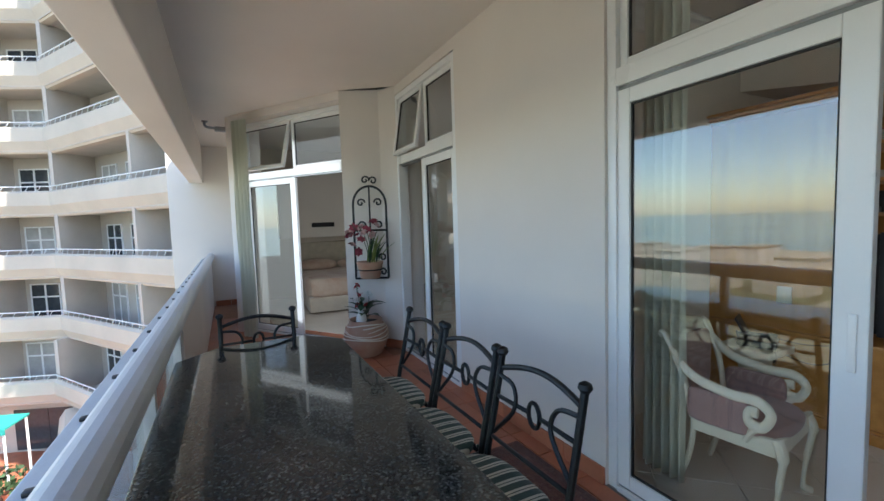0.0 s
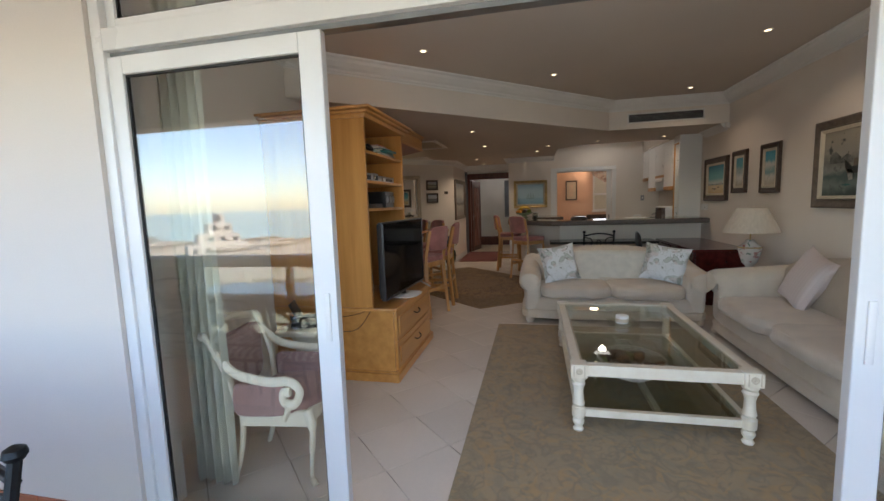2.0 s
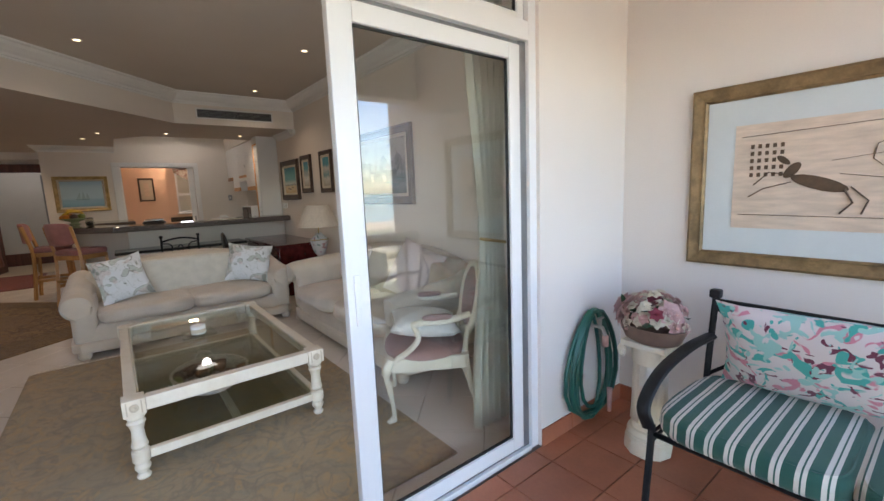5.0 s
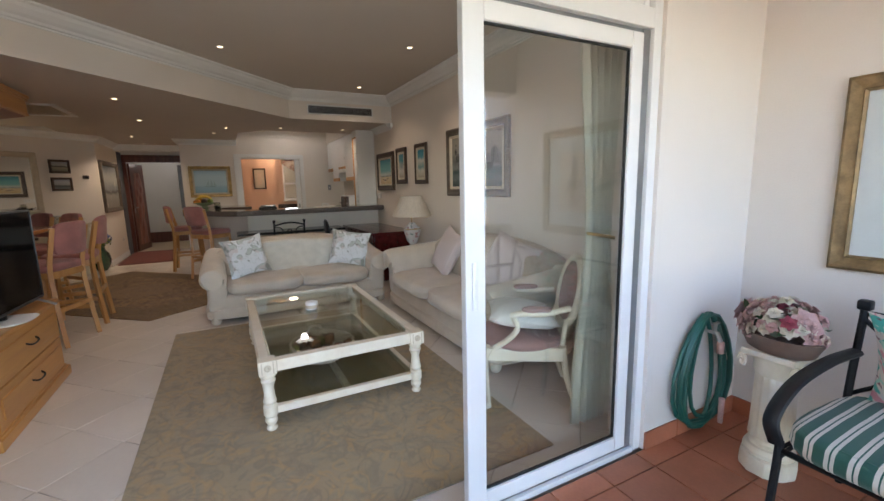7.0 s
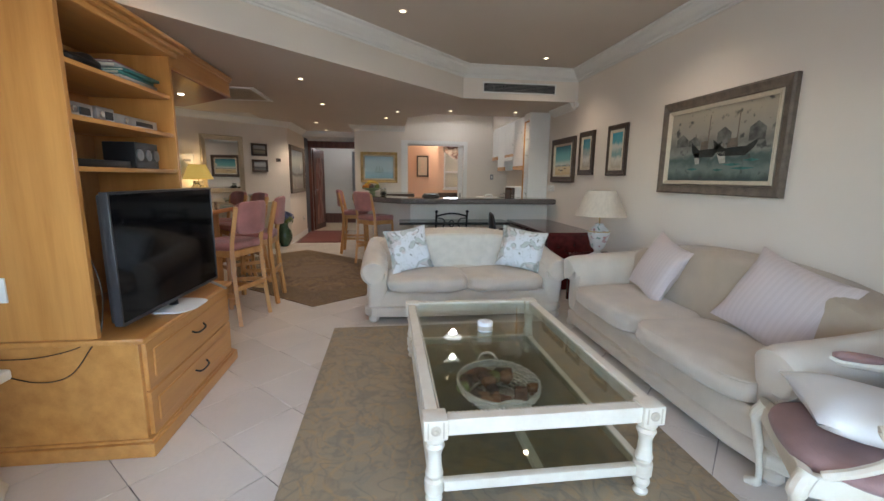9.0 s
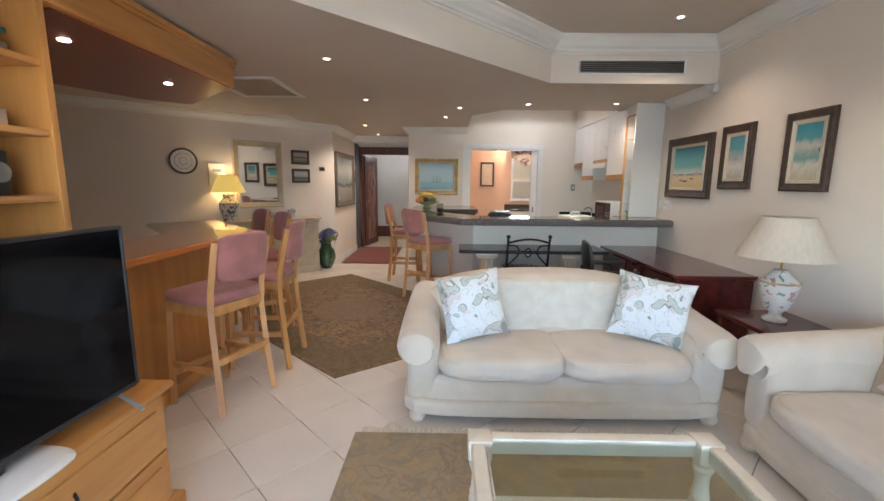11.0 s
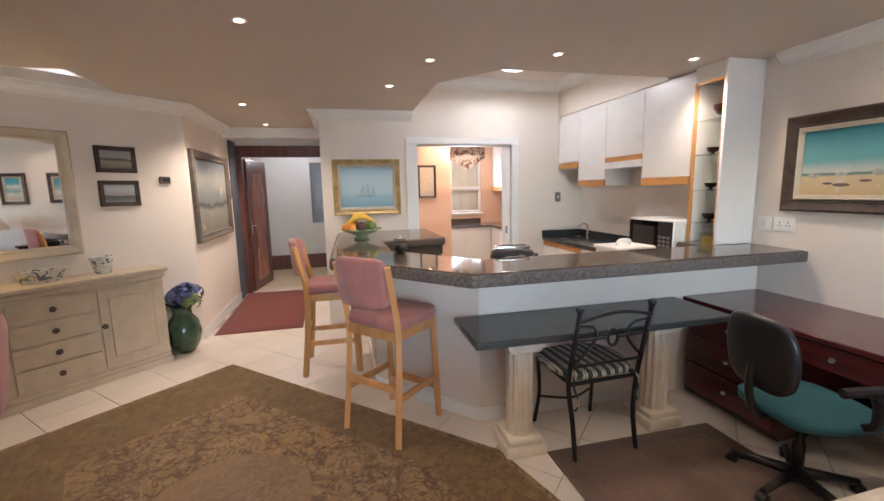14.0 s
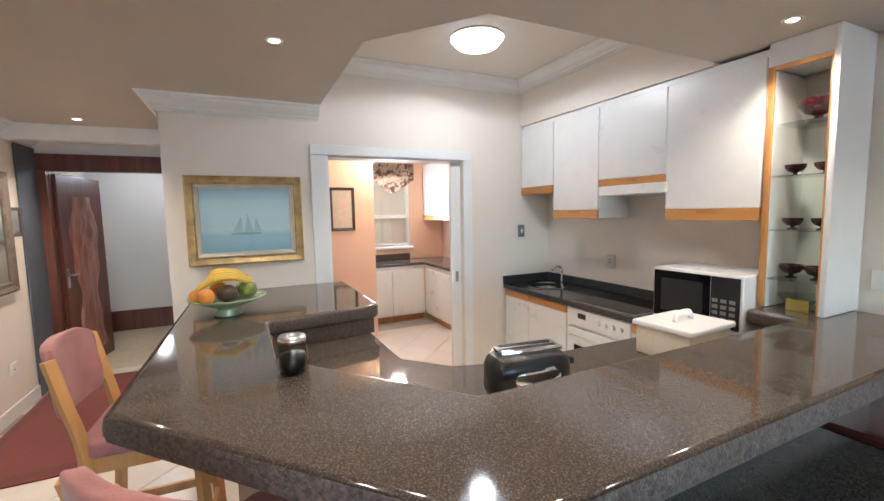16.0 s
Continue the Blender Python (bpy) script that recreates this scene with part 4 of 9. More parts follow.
pillow("scatter_cushion", "pink and turquoise floral cushion leaning on the bench back", M["floral"], 0.62, 0.46, 0.16, pose(0.78, -2.76, 0.50, -22, 0, 4))

# framed print on the side wall
M["mount"] = mat("pale blue-green mount board", (0.60, 0.64, 0.64), 0.85, var=0.03)
M["papyrus"] = mat("cream papyrus sheet", (0.72, 0.58, 0.46), 0.9, var=0.12, scale=7, bump=0.3, fine=90, stretch=(1, 1, 6))
M["ink"] = mat("sepia ink", (0.12, 0.075, 0.045), 0.9, var=0.15, scale=30)


def mitred_frame(w, h, fw, d, bead=0.3):
    """A picture frame in the xz plane, centred, facing -y."""
    out = []
    for sx, sz, L, along_x in ((0, 1, w, True), (0, -1, w, True), (1, 0, h, False), (-1, 0, h, False)):
        bm = bmesh.new()
        prof = [(0, 0), (0, -d * 0.75), (fw * 0.18, -d), (fw * 0.55, -d * 0.72), (fw * 0.8, -d * 0.66), (fw * 0.86, -d * 0.8), (fw, -d * 0.55), (fw, 0)]
        rows = []
        for s in (-1, 1):
            row = []
            for u, y in prof:
                a = s * (L / 2 - u)
                c = (h if along_x else w) / 2 - u
                row.append(bm.verts.new((a, y, c * sz) if along_x else (c * sx, y, a)))
            rows.append(row)
        k = len(prof)
        for j in range(k):
            bm.faces.new((rows[0][j], rows[0][(j + 1) % k], rows[1][(j + 1) % k], rows[1][j]))
        bm.faces.new(rows[0])
        bm.faces.new(rows[1][::-1])
        bmesh.ops.recalc_face_normals(bm, faces=bm.faces[:])
        out.append(bm)
    return joined(*out)


def picture(name, label, w, h, m, frame_m, art_m, fw=0.05, d=0.03, mount=0.0, mount_m=None, glassy=False, slip=None):
    p = thing(name, label, "picture", m=m)
    part("picture_frame", mitred_frame(w, h, fw, d), frame_m, p)
    iw, ih = w / 2 - fw, h / 2 - fw
    if slip:
        part("slip", moved(mitred_frame(2 * iw, 2 * ih, 0.032, d * 0.8), Matrix.Translation((0, -0.002, 0))), slip, p)
        iw, ih = iw - 0.03, ih - 0.03
    if mount:
        part("mount", bm_box(-iw, -0.008, -ih, iw, -0.002, ih), mount_m or M["mount"], p)
        iw, ih = iw - mount, ih - mount
    part("artwork", bm_box(-iw, -0.012, -ih, iw, -0.003, ih), art_m, p)
    if glassy:
        g = part("glazing", bm_box(-w / 2 + fw, -0.016, -h / 2 + fw, w / 2 - fw, -0.0145, h / 2 - fw), M["glass"], p, "picture glass")
        g.visible_shadow = False
    return p


def on_wall(x, y, z, nx, ny):
    """A frame for something hung on a wall whose outward normal is (nx, ny)."""
    n = Vector((nx, ny, 0)).normalized()
    u = Vector((0, 0, 1)).cross(n)
    return Matrix(((u.x, -n.x, 0, x), (u.y, -n.y, 0, y), (0, 0, 1, z), (0, 0, 0, 1)))


pp = picture("egyptian_print", "gold-framed print of a chariot drawn by horses", 1.27, 0.93, on_wall(0.765, YB + 0.004, 1.46, 0, 1), M["antique"], M["papyrus"], 0.075, 0.035, 0.13)
art = []
def blob(x, z, rx, rz, t=0.0025, rot=0.0, n=14):
    return moved(bm_prism([(math.cos(2 * math.pi * i / n), math.sin(2 * math.pi * i / n)) for i in range(n)], 0, 1), Matrix.Translation((x, -0.0125, z)) @ pose(0, 0, 0, 90) @ pose(0, 0, 0, 0, 0, rot) @ Matrix.Diagonal((rx, rz, t, 1)))
def stroke(pts, r):
    return bm_tube([(x, -0.0125, z) for x, z in pts], r, 5, 0.3)
# chariot with two wheels, leaping horses, a canopy of reed marks
part("border_line", joined(stroke([(-0.40, 0.20), (0.40, 0.23)], 0.004), stroke([(-0.40, -0.19), (0.40, -0.20)], 0.005)), M["ink"], pp)
part("horse_body", joined(blob(-0.09, -0.04, 0.11, 0.030, rot=-18), blob(-0.19, 0.025, 0.045, 0.022, rot=50), blob(-0.225, 0.075, 0.032, 0.014, rot=-40)), M["ink"], pp)
part("horse_leg", joined(stroke([(-0.18, 0.0), (-0.28, 0.02), (-0.34, -0.04)], 0.009), stroke([(-0.19, -0.03), (-0.30, -0.06), (-0.36, -0.10)], 0.008), stroke([(0.0, -0.07), (0.03, -0.13), (-0.01, -0.18)], 0.012), stroke([(0.02, -0.06), (0.08, -0.12), (0.06, -0.18)], 0.010)), M["ink"], pp)
part("chariot_wheel", joined(bm_tube([(0.26 + 0.085 * math.cos(a), -0.0125, -0.11 + 0.085 * math.sin(a)) for a in [2 * math.pi * i / 20 for i in range(20)]], 0.007, 5, 0.3, True), *[stroke([(0.26, -0.11), (0.26 + 0.08 * math.cos(a), -0.11 + 0.08 * math.sin(a))], 0.004) for a in [math.pi * i / 3 for i in range(6)]]), M["ink"], pp)
part("chariot_box", joined(bm_box(0.16, -0.0145, -0.06, 0.33, -0.0125, 0.02), stroke([(-0.02, 0.0), (0.17, -0.03)], 0.005)), M["ink"], pp)
part("bow", joined(stroke([(0.17, 0.17), (0.09, 0.12), (0.08, 0.06), (0.14, 0.0)], 0.005), stroke([(-0.05, 0.06), (0.24, 0.10)], 0.003), blob(0.24, 0.09, 0.035, 0.075), blob(0.24, 0.185, 0.025, 0.025)), M["ink"], pp)
part("reed_marks", joined(*[bm_box(-0.36 + 0.03 * (i % 7), -0.0145, -0.0 + 0.035 * (i // 7), -0.345 + 0.03 * (i % 7), -0.0125, 0.02 + 0.035 * (i // 7)) for i in range(35) if i % 7 < 5 - (i // 7) * 0]), M["ink"], pp)

# ---- living room ----
def carpet_mat(name, field, motif, scale, tints, lo=0.35):
    """Worn woven wool: broken curling lines, small rosettes and slow fading over a ground colour."""
    m = mat(name, field, 0.95, var=0.1, scale=3, bump=0.5, fine=260, sheen=0.15)
    nt, b = nodes_of(m)
    tc = nt.nodes.new("ShaderNodeTexCoord")
    def tex(kind, s, **kw):
        n = nt.nodes.new(kind)
        n.inputs["Scale"].default_value = s
        nt.links.new(tc.outputs["Object"], n.inputs["Vector"])
        for k, v in kw.items():
            n.inputs[k].default_value = v
        return n
    def ramp(src, stops):
        r = nt.nodes.new("ShaderNodeValToRGB")
        e = r.color_ramp.elements
        for k, (p, v) in enumerate(stops):
            q = e[k] if k < 2 else e.new(p)
            q.position, q.color = p, (v, v, v, 1)
        nt.links.new(src, r.inputs[0])
        return r.outputs[0]
    def mixc(f, a, c):
        mx = nt.nodes.new("ShaderNodeMix")
        mx.data_type = "RGBA"
        nt.links.new(f, mx.inputs[0])
        if isinstance(a, tuple):
            mx.inputs[6].default_value = (*a, 1)
        else:
            nt.links.new(a, mx.inputs[6])
        mx.inputs[7].default_value = (*c, 1)
        return mx.outputs[2]
    def times(a, c):
        mu = nt.nodes.new("ShaderNodeMath")
        mu.operation = "MULTIPLY"
        nt.links.new(a, mu.inputs[0])
        nt.links.new(c, mu.inputs[1])
        return mu.outputs[0]
    slow = tex("ShaderNodeTexNoise", 1.1, Detail=4.0)
    c = mixc(ramp(slow.outputs[0], [(0.35, 0.0), (0.65, 0.7)]), field, tints[0])
    for k, (col, sc_, a) in enumerate(((tints[1], 0.8, 0.52), (motif, 1.0, 0.44), (tints[2], 1.35, 0.56), (motif, 1.9, 0.47))):
        sw = tex("ShaderNodeTexNoise", scale * sc_, Detail=1.5, Distortion=1.5)
        line = ramp(sw.outputs[0], [(a - 0.045, 0), (a - 0.012, 0.75), (a + 0.012, 0.75), (a + 0.045, 0.0)])
        gap = tex("ShaderNodeTexNoise", scale * 1.1 + 1.7 * k, Detail=3.0)
        c = mixc(times(line, ramp(gap.outputs[0], [(lo + 0.08, 0.0), (lo + 0.26, 1.0)])), c, col)
    ros = tex("ShaderNodeTexVoronoi", scale * 1.5)
    dim = tex("ShaderNodeTexNoise", scale * 0.7, Detail=2.0)
    c = mixc(times(ramp(ros.outputs["Distance"], [(0.08, 0.7), (0.16, 0.1), (0.24, 0.5), (0.30, 0.0)]), ramp(dim.outputs[0], [(0.45, 0.0), (0.62, 0.9)])), c, motif)
    nt.links.new(c, b.inputs["Base Color"])
    return m


def carpet(name, label, poly, field, border, motif, z=0.0, h=0.012, scale=5.0, bw=0.25, medallion=None, tints=None, lo=0.35):
    """A woven rug: a pile sheet with a worn scroll pattern and a border."""
    mixed = lambda a, b_, k: tuple(x * (1 - k) + y * k for x, y in zip(a, b_))
    tints = tints or (mixed(field, border, 0.45), mixed(field, motif, 0.5), mixed(field, border, 0.8))
    m = carpet_mat(name + " wool", field, motif, scale, tints, lo)
    rug = thing(name, label, "rug")
    cx, cy = sum(p[0] for p in poly) / len(poly), sum(p[1] for p in poly) / len(poly)
    part("woven_sheet", bm_prism(poly, z + 0.001, z + h, 0.004), m, rug)
    bmat = carpet_mat(name + " border wool", border, mixed(border, motif, 0.6), scale * 1.2, (mixed(border, field, 0.25), mixed(border, field, 0.5), mixed(border, motif, 0.4)), lo)
    ins = lambda k: [(cx + (x - cx) * k, cy + (y - cy) * k) for x, y in poly]
    span = max(math.hypot(x - cx, y - cy) for x, y in poly)
    def band(k0, k1, dz):
        a, q = ins(k0), ins(k1)
        n = len(poly)
        return joined(*[bm_prism([a[i], a[(i + 1) % n], q[(i + 1) % n], q[i]], z + h - 0.002, z + h + dz) for i in range(n)])
    if bw:
        part("border", band(0.97, 0.97 - bw / span, 0.0012), bmat, rug)
    if medallion:
        mm = carpet_mat(name + " medallion wool", medallion[2], medallion[3], scale * 1.6, (medallion[3], mixed(medallion[2], field, 0.5), field), lo)
        for r0, r1, dz in ((medallion[0], 0.01, 0.0008),):
            n = 40
            bm = bmesh.new()
            ro, ri, lo = ([bm.verts.new((medallion[1][0] + r * medallion[4] * (1 + 0.02 * math.cos(12 * t)) * math.cos(t), medallion[1][1] + r * (1 + 0.02 * math.cos(12 * t)) * math.sin(t), zz)) for t in [2 * math.pi * i / n for i in range(n)]] for r, zz in ((r0, z + h + dz), (r1, z + h + dz), (r0, z + h - 0.002)))
            for i in range(n):
                k = (i + 1) % n
                bm.faces.new((ro[i], ro[k], ri[k], ri[i]))
                bm.faces.new((lo[i], lo[k], ro[k], ro[i]))
            bmesh.ops.recalc_face_normals(bm, faces=bm.faces[:])
            part("medallion", bm, mm, rug)
    return rug


carpet("living_rug", "worn beige and sage patterned wool rug under the coffee table", [(2.06, -1.86), (5.32, -1.86), (5.32, 0.22), (2.06, 0.22)], (0.38, 0.28, 0.16), (0.25, 0.20, 0.14), (0.25, 0.20, 0.13), scale=3.2, bw=0, lo=0.20, tints=((0.31, 0.245, 0.15), (0.28, 0.235, 0.155), (0.42, 0.275, 0.125)))
fr = thing("rug_fringe", "pale cotton fringe at the rug's end", "fringe", kind="stuff")
rr = random.Random(3)
part("fringe_threads", joined(*[bm_tube([(5.32, -1.84 + i * 0.02, 0.008), (5.36, -1.84 + i * 0.02 + rr.uniform(-0.01, 0.01), 0.006), (5.385, -1.84 + i * 0.02 + rr.uniform(-0.02, 0.02), 0.004)], 0.004, 4) for i in range(102)]), M["distress"], fr)
OR = [(9.79, 1.27), (8.72, 2.42), (6.90, 1.52), (6.03, 0.54), (7.12, -0.90), (7.90, -0.66)]
carpet("octagonal_rug", "large olive-brown patterned octagonal rug", OR, (0.30, 0.185, 0.062), (0.165, 0.105, 0.036), (0.085, 0.036, 0.02), scale=5.0, bw=0.62, lo=0.18, medallion=(0.42, (7.83, 0.85), (0.15, 0.095, 0.055), (0.25, 0.16, 0.085), 1.03), tints=((0.19, 0.125, 0.06), (0.30, 0.205, 0.105), (0.10, 0.06, 0.035)))
carpet("desk_rug", "small dark red-brown rug under the bar desk", [(6.85, -2.1), (7.80, -2.1), (7.80, -0.93), (6.85, -0.93)], (0.14, 0.085, 0.06), (0.10, 0.07, 0.06), (0.20, 0.11, 0.06), z=0.002, scale=7, bw=0.12)
carpet("hall_rug", "dark red woven rug in the entrance hall", [(10.74, 0.72), (12.74, 0.74), (12.79, 1.71), (10.74, 1.68)], (0.20, 0.035, 0.022), (0.12, 0.022, 0.018), (0.08, 0.02, 0.02), scale=14, bw=0.12)

# wall unit with television
unit = thing("wall_unit", "honey oak wall unit with shelves over two wide drawers", "cabinet")
part("base_body", joined(bm_box(3.56, 0.94, 0.08, 4.70, 2.04, 0.605, 0.003), bm_box(3.54, 0.90, 0.605, 4.73, 2.04, 0.635, 0.008)), M["oak_x"], unit)
part("plinth", joined(bm_box(3.53, 0.90, 0, 4.74, 2.04, 0.075, 0.006), bm_box(3.545, 0.915, 0.075, 4.72, 2.04, 0.092, 0.006)), M["oak_x"], unit)
for z0, z1 in ((0.34, 0.595), (0.095, 0.33)):
    dr = part("drawer", joined(bm_box(3.585, 0.918, z0, 4.675, 0.942, z1, 0.004), bm_box(3.64, 0.908, z0 + 0.05, 4.62, 0.92, z1 - 0.05, 0.006)), M["oak_x"], unit)
    part("handle", bm_tube(smooth_line([(4.05, 0.91, (z0 + z1) / 2 + 0.015), (4.07, 0.885, (z0 + z1) / 2), (4.13, 0.88, (z0 + z1) / 2 - 0.006), (4.19, 0.885, (z0 + z1) / 2), (4.21, 0.91, (z0 + z1) / 2 + 0.015)]), 0.006, 6), M["iron"], dr, "dark metal bow handle")
part("side_panel", bm_box(3.56, 1.115, 0.635, 3.59, 2.045, 2.20, 0.003), M["oak_z"], unit)
part("side_panel", bm_box(4.53, 1.115, 0.635, 4.56, 2.045, 2.20, 0.003), M["oak_z"], unit)
part("back_panel", bm_box(3.59, 1.62, 0.635, 4.53, 1.64, 2.20), M["oak_shaded"], unit)
for z in (1.945, 1.70, 1.465):
    part("shelf", bm_box(3.59, 1.125, z - 0.024, 4.53, 1.62, z, 0.003), M["oak_x"], unit)
part("cable_column", bm_box(3.59, 1.56, 0.635, 3.80, 1.62, 1.44, 0.004), M["black"], unit)
crown = joined(bm_box(3.54, 1.09, 2.19, 4.60, 2.045, 2.225, 0.006), bm_box(3.51, 1.06, 2.225, 4.64, 2.045, 2.25, 0.01), bm_box(3.48, 1.03, 2.25, 4.68, 2.045, 2.275, 0.01))
part("crown_moulding", crown, M["oak_x"], unit)

tv = thing("television", "black flat television with a dark grey bezel on the wall unit", "television", m=pose(4.07, 0.985, 0.635, 0, 0, -3))
part("tv_body", bm_box(-0.50, -0.008, 0.07, 0.50, 0.045, 0.70, 0.01), M["black"], tv)
part("bezel", joined(bm_box(-0.512, -0.02, 0.06, -0.50, 0.02, 0.712, 0.003), bm_box(0.50, -0.02, 0.06, 0.512, 0.02, 0.712, 0.003), bm_box(-0.50, -0.02, 0.70, 0.50, 0.02, 0.712, 0.003), bm_box(-0.50, -0.02, 0.055, 0.50, 0.02, 0.072, 0.003)), mat("dark grey bezel", (0.035, 0.035, 0.038), 0.3), tv, "dark grey bezel")
part("screen", bm_box(-0.50, -0.014, 0.072, 0.50, -0.009, 0.70), M["screen"], tv, "black glossy screen")
part("stand_foot", bm_soft(-0.16, -0.14, 0.0, 0.16, 0.12, 0.02, 3, n=6), M["white"], tv, "white curved foot")
part("stand_foot", bm_tube([(0.40, -0.12, 0.008), (0.42, 0.0, 0.06), (0.40, 0.1, 0.008)], 0.009, 6), M["silver"], tv)
part("stand_neck", bm_tube([(0, 0.02, 0.01), (0, 0.02, 0.1)], 0.025, 8), M["black"], tv)

bk_cols = [(0.55, 0.52, 0.48), (0.06, 0.07, 0.08), (0.05, 0.22, 0.20), (0.08, 0.28, 0.26), (0.50, 0.48, 0.44), (0.40, 0.12, 0.12)]
def book(w, d, t, col, m, label):
    k = thing("book", label, "book", "books on the wall unit", m)
    part("pages", bm_box(0.004, 0.004, 0.003, w - 0.004, d - 0.002, t - 0.003), M["distress"], k)
    cm = mat("book cover", col, 0.5, var=0.1, scale=10)
    part("cover", joined(bm_box(0, 0, 0, w, d, 0.003), bm_box(0, 0, t - 0.003, w, d, t), bm_box(0, 0, 0.003, w, 0.003, t - 0.003)), cm, k)
rb = random.Random(11)
z = 1.945
for i in range(6):
    t = (0.012, 0.022, 0.02, 0.016, 0.022, 0.012)[i]
    book(0.40 - 0.02 * i, 0.30, t, bk_cols[(1, 4, 3, 2, 4, 5)[i]], pose(4.07 + rb.uniform(0, 0.03), 1.17 + rb.uniform(-0.02, 0.02), z, 0, 0, rb.uniform(-6, 4)), "large flat-lying picture book in a stack")
    z += t
for i in range(4):
    book(0.20, 0.14, 0.02, bk_cols[(0, 1, 0, 4)[i]], pose(3.625 + 0.024 * i, 1.20, 1.945, 0, -90, 0), "upright slim book on the top shelf")
hat = thing("dark_bag", "crumpled black cloth bag on the shelf", "bag")
part("cloth", bm_soft(3.78, 1.2, 1.945, 4.05, 1.42, 2.03, 2.6, wob=0.03, n=8), M["black"], hat)
for x0, w, h, mt, lab in ((3.66, 0.18, 0.07, "silver", "small grey amplifier on the shelf"), (3.87, 0.14, 0.075, "silver", "small silver player with a dial"), (4.02, 0.42, 0.06, "silver", "slim silver disc player on the shelf")):
    bx = thing("media_player", lab, "player")
    part("case", bm_box(x0, 1.18, 1.70, x0 + w, 1.45, 1.70 + h, 0.004), M[mt], bx)
    part("display", bm_box(x0 + w * 0.45, 1.174, 1.715, x0 + w * 0.85, 1.181, 1.70 + h - 0.02), M["black"], bx)
    part("dial", moved(bm_lathe([(0.015, 0), (0.015, 0.012), (0.0, 0.012)], 12), Matrix.Translation((x0 + w * 0.2, 1.18, 1.70 + h / 2)) @ pose(0, 0, 0, 90)), M["chrome"], bx)
dec = thing("decoder", "flat black decoder box on the lower shelf", "decoder")
part("case", bm_box(3.70, 1.2, 1.465, 4.15, 1.44, 1.505, 0.004), M["black"], dec)
spk = thing("black_radio", "black boxy radio on the lower shelf", "radio")
part("case", bm_box(4.17, 1.18, 1.465, 4.42, 1.36, 1.62, 0.006), M["black"], spk)
for x in (4.21, 4.30, 4.385):
    part("grille", moved(bm_lathe([(0.035, 0), (0.035, 0.006), (0.028, 0.008), (0.0, 0.003)], 14), Matrix.Translation((x, 1.18, 1.545)) @ pose(0, 0, 0, 90)), M["grey_alu"], spk)
wire = thing("loose_cables", "black cables running over the cabinet side", "cable")
part("cable", bm_tube(smooth_line([(3.70, 1.5, 1.44), (3.66, 1.25, 1.2), (3.68, 1.15, 0.9), (3.66, 1.16, 0.645), (3.55, 1.14, 0.60), (3.545, 1.25, 0.46), (3.545, 1.4, 0.43), (3.52, 1.58, 0.5), (3.4, 1.62, 0.55)]), 0.003, 5), M["black"], wire)
part("cable", bm_tube(smooth_line([(3.62, 1.16, 0.64), (3.54, 1.2, 0.6), (3.53, 1.4, 0.56), (3.45, 1.6, 0.6)]), 0.0028, 5), M["black"], wire)
sw = thing("power_switch", "white wall switch plate on the cabinet side", "switch")
part("plate", bm_box(3.548, 1.47, 0.83, 3.56, 1.56, 0.95, 0.003), M["alu"], sw)
part("rocker", bm_box(3.543, 1.505, 0.875, 3.55, 1.525, 0.905, 0.002), M["white"], sw)


# sofas
M["weave"] = mat("pale woven upholstery", (0.66, 0.62, 0.54), 0.9, var=0.06, scale=14, bump=0.5, fine=120, sheen=0.2)


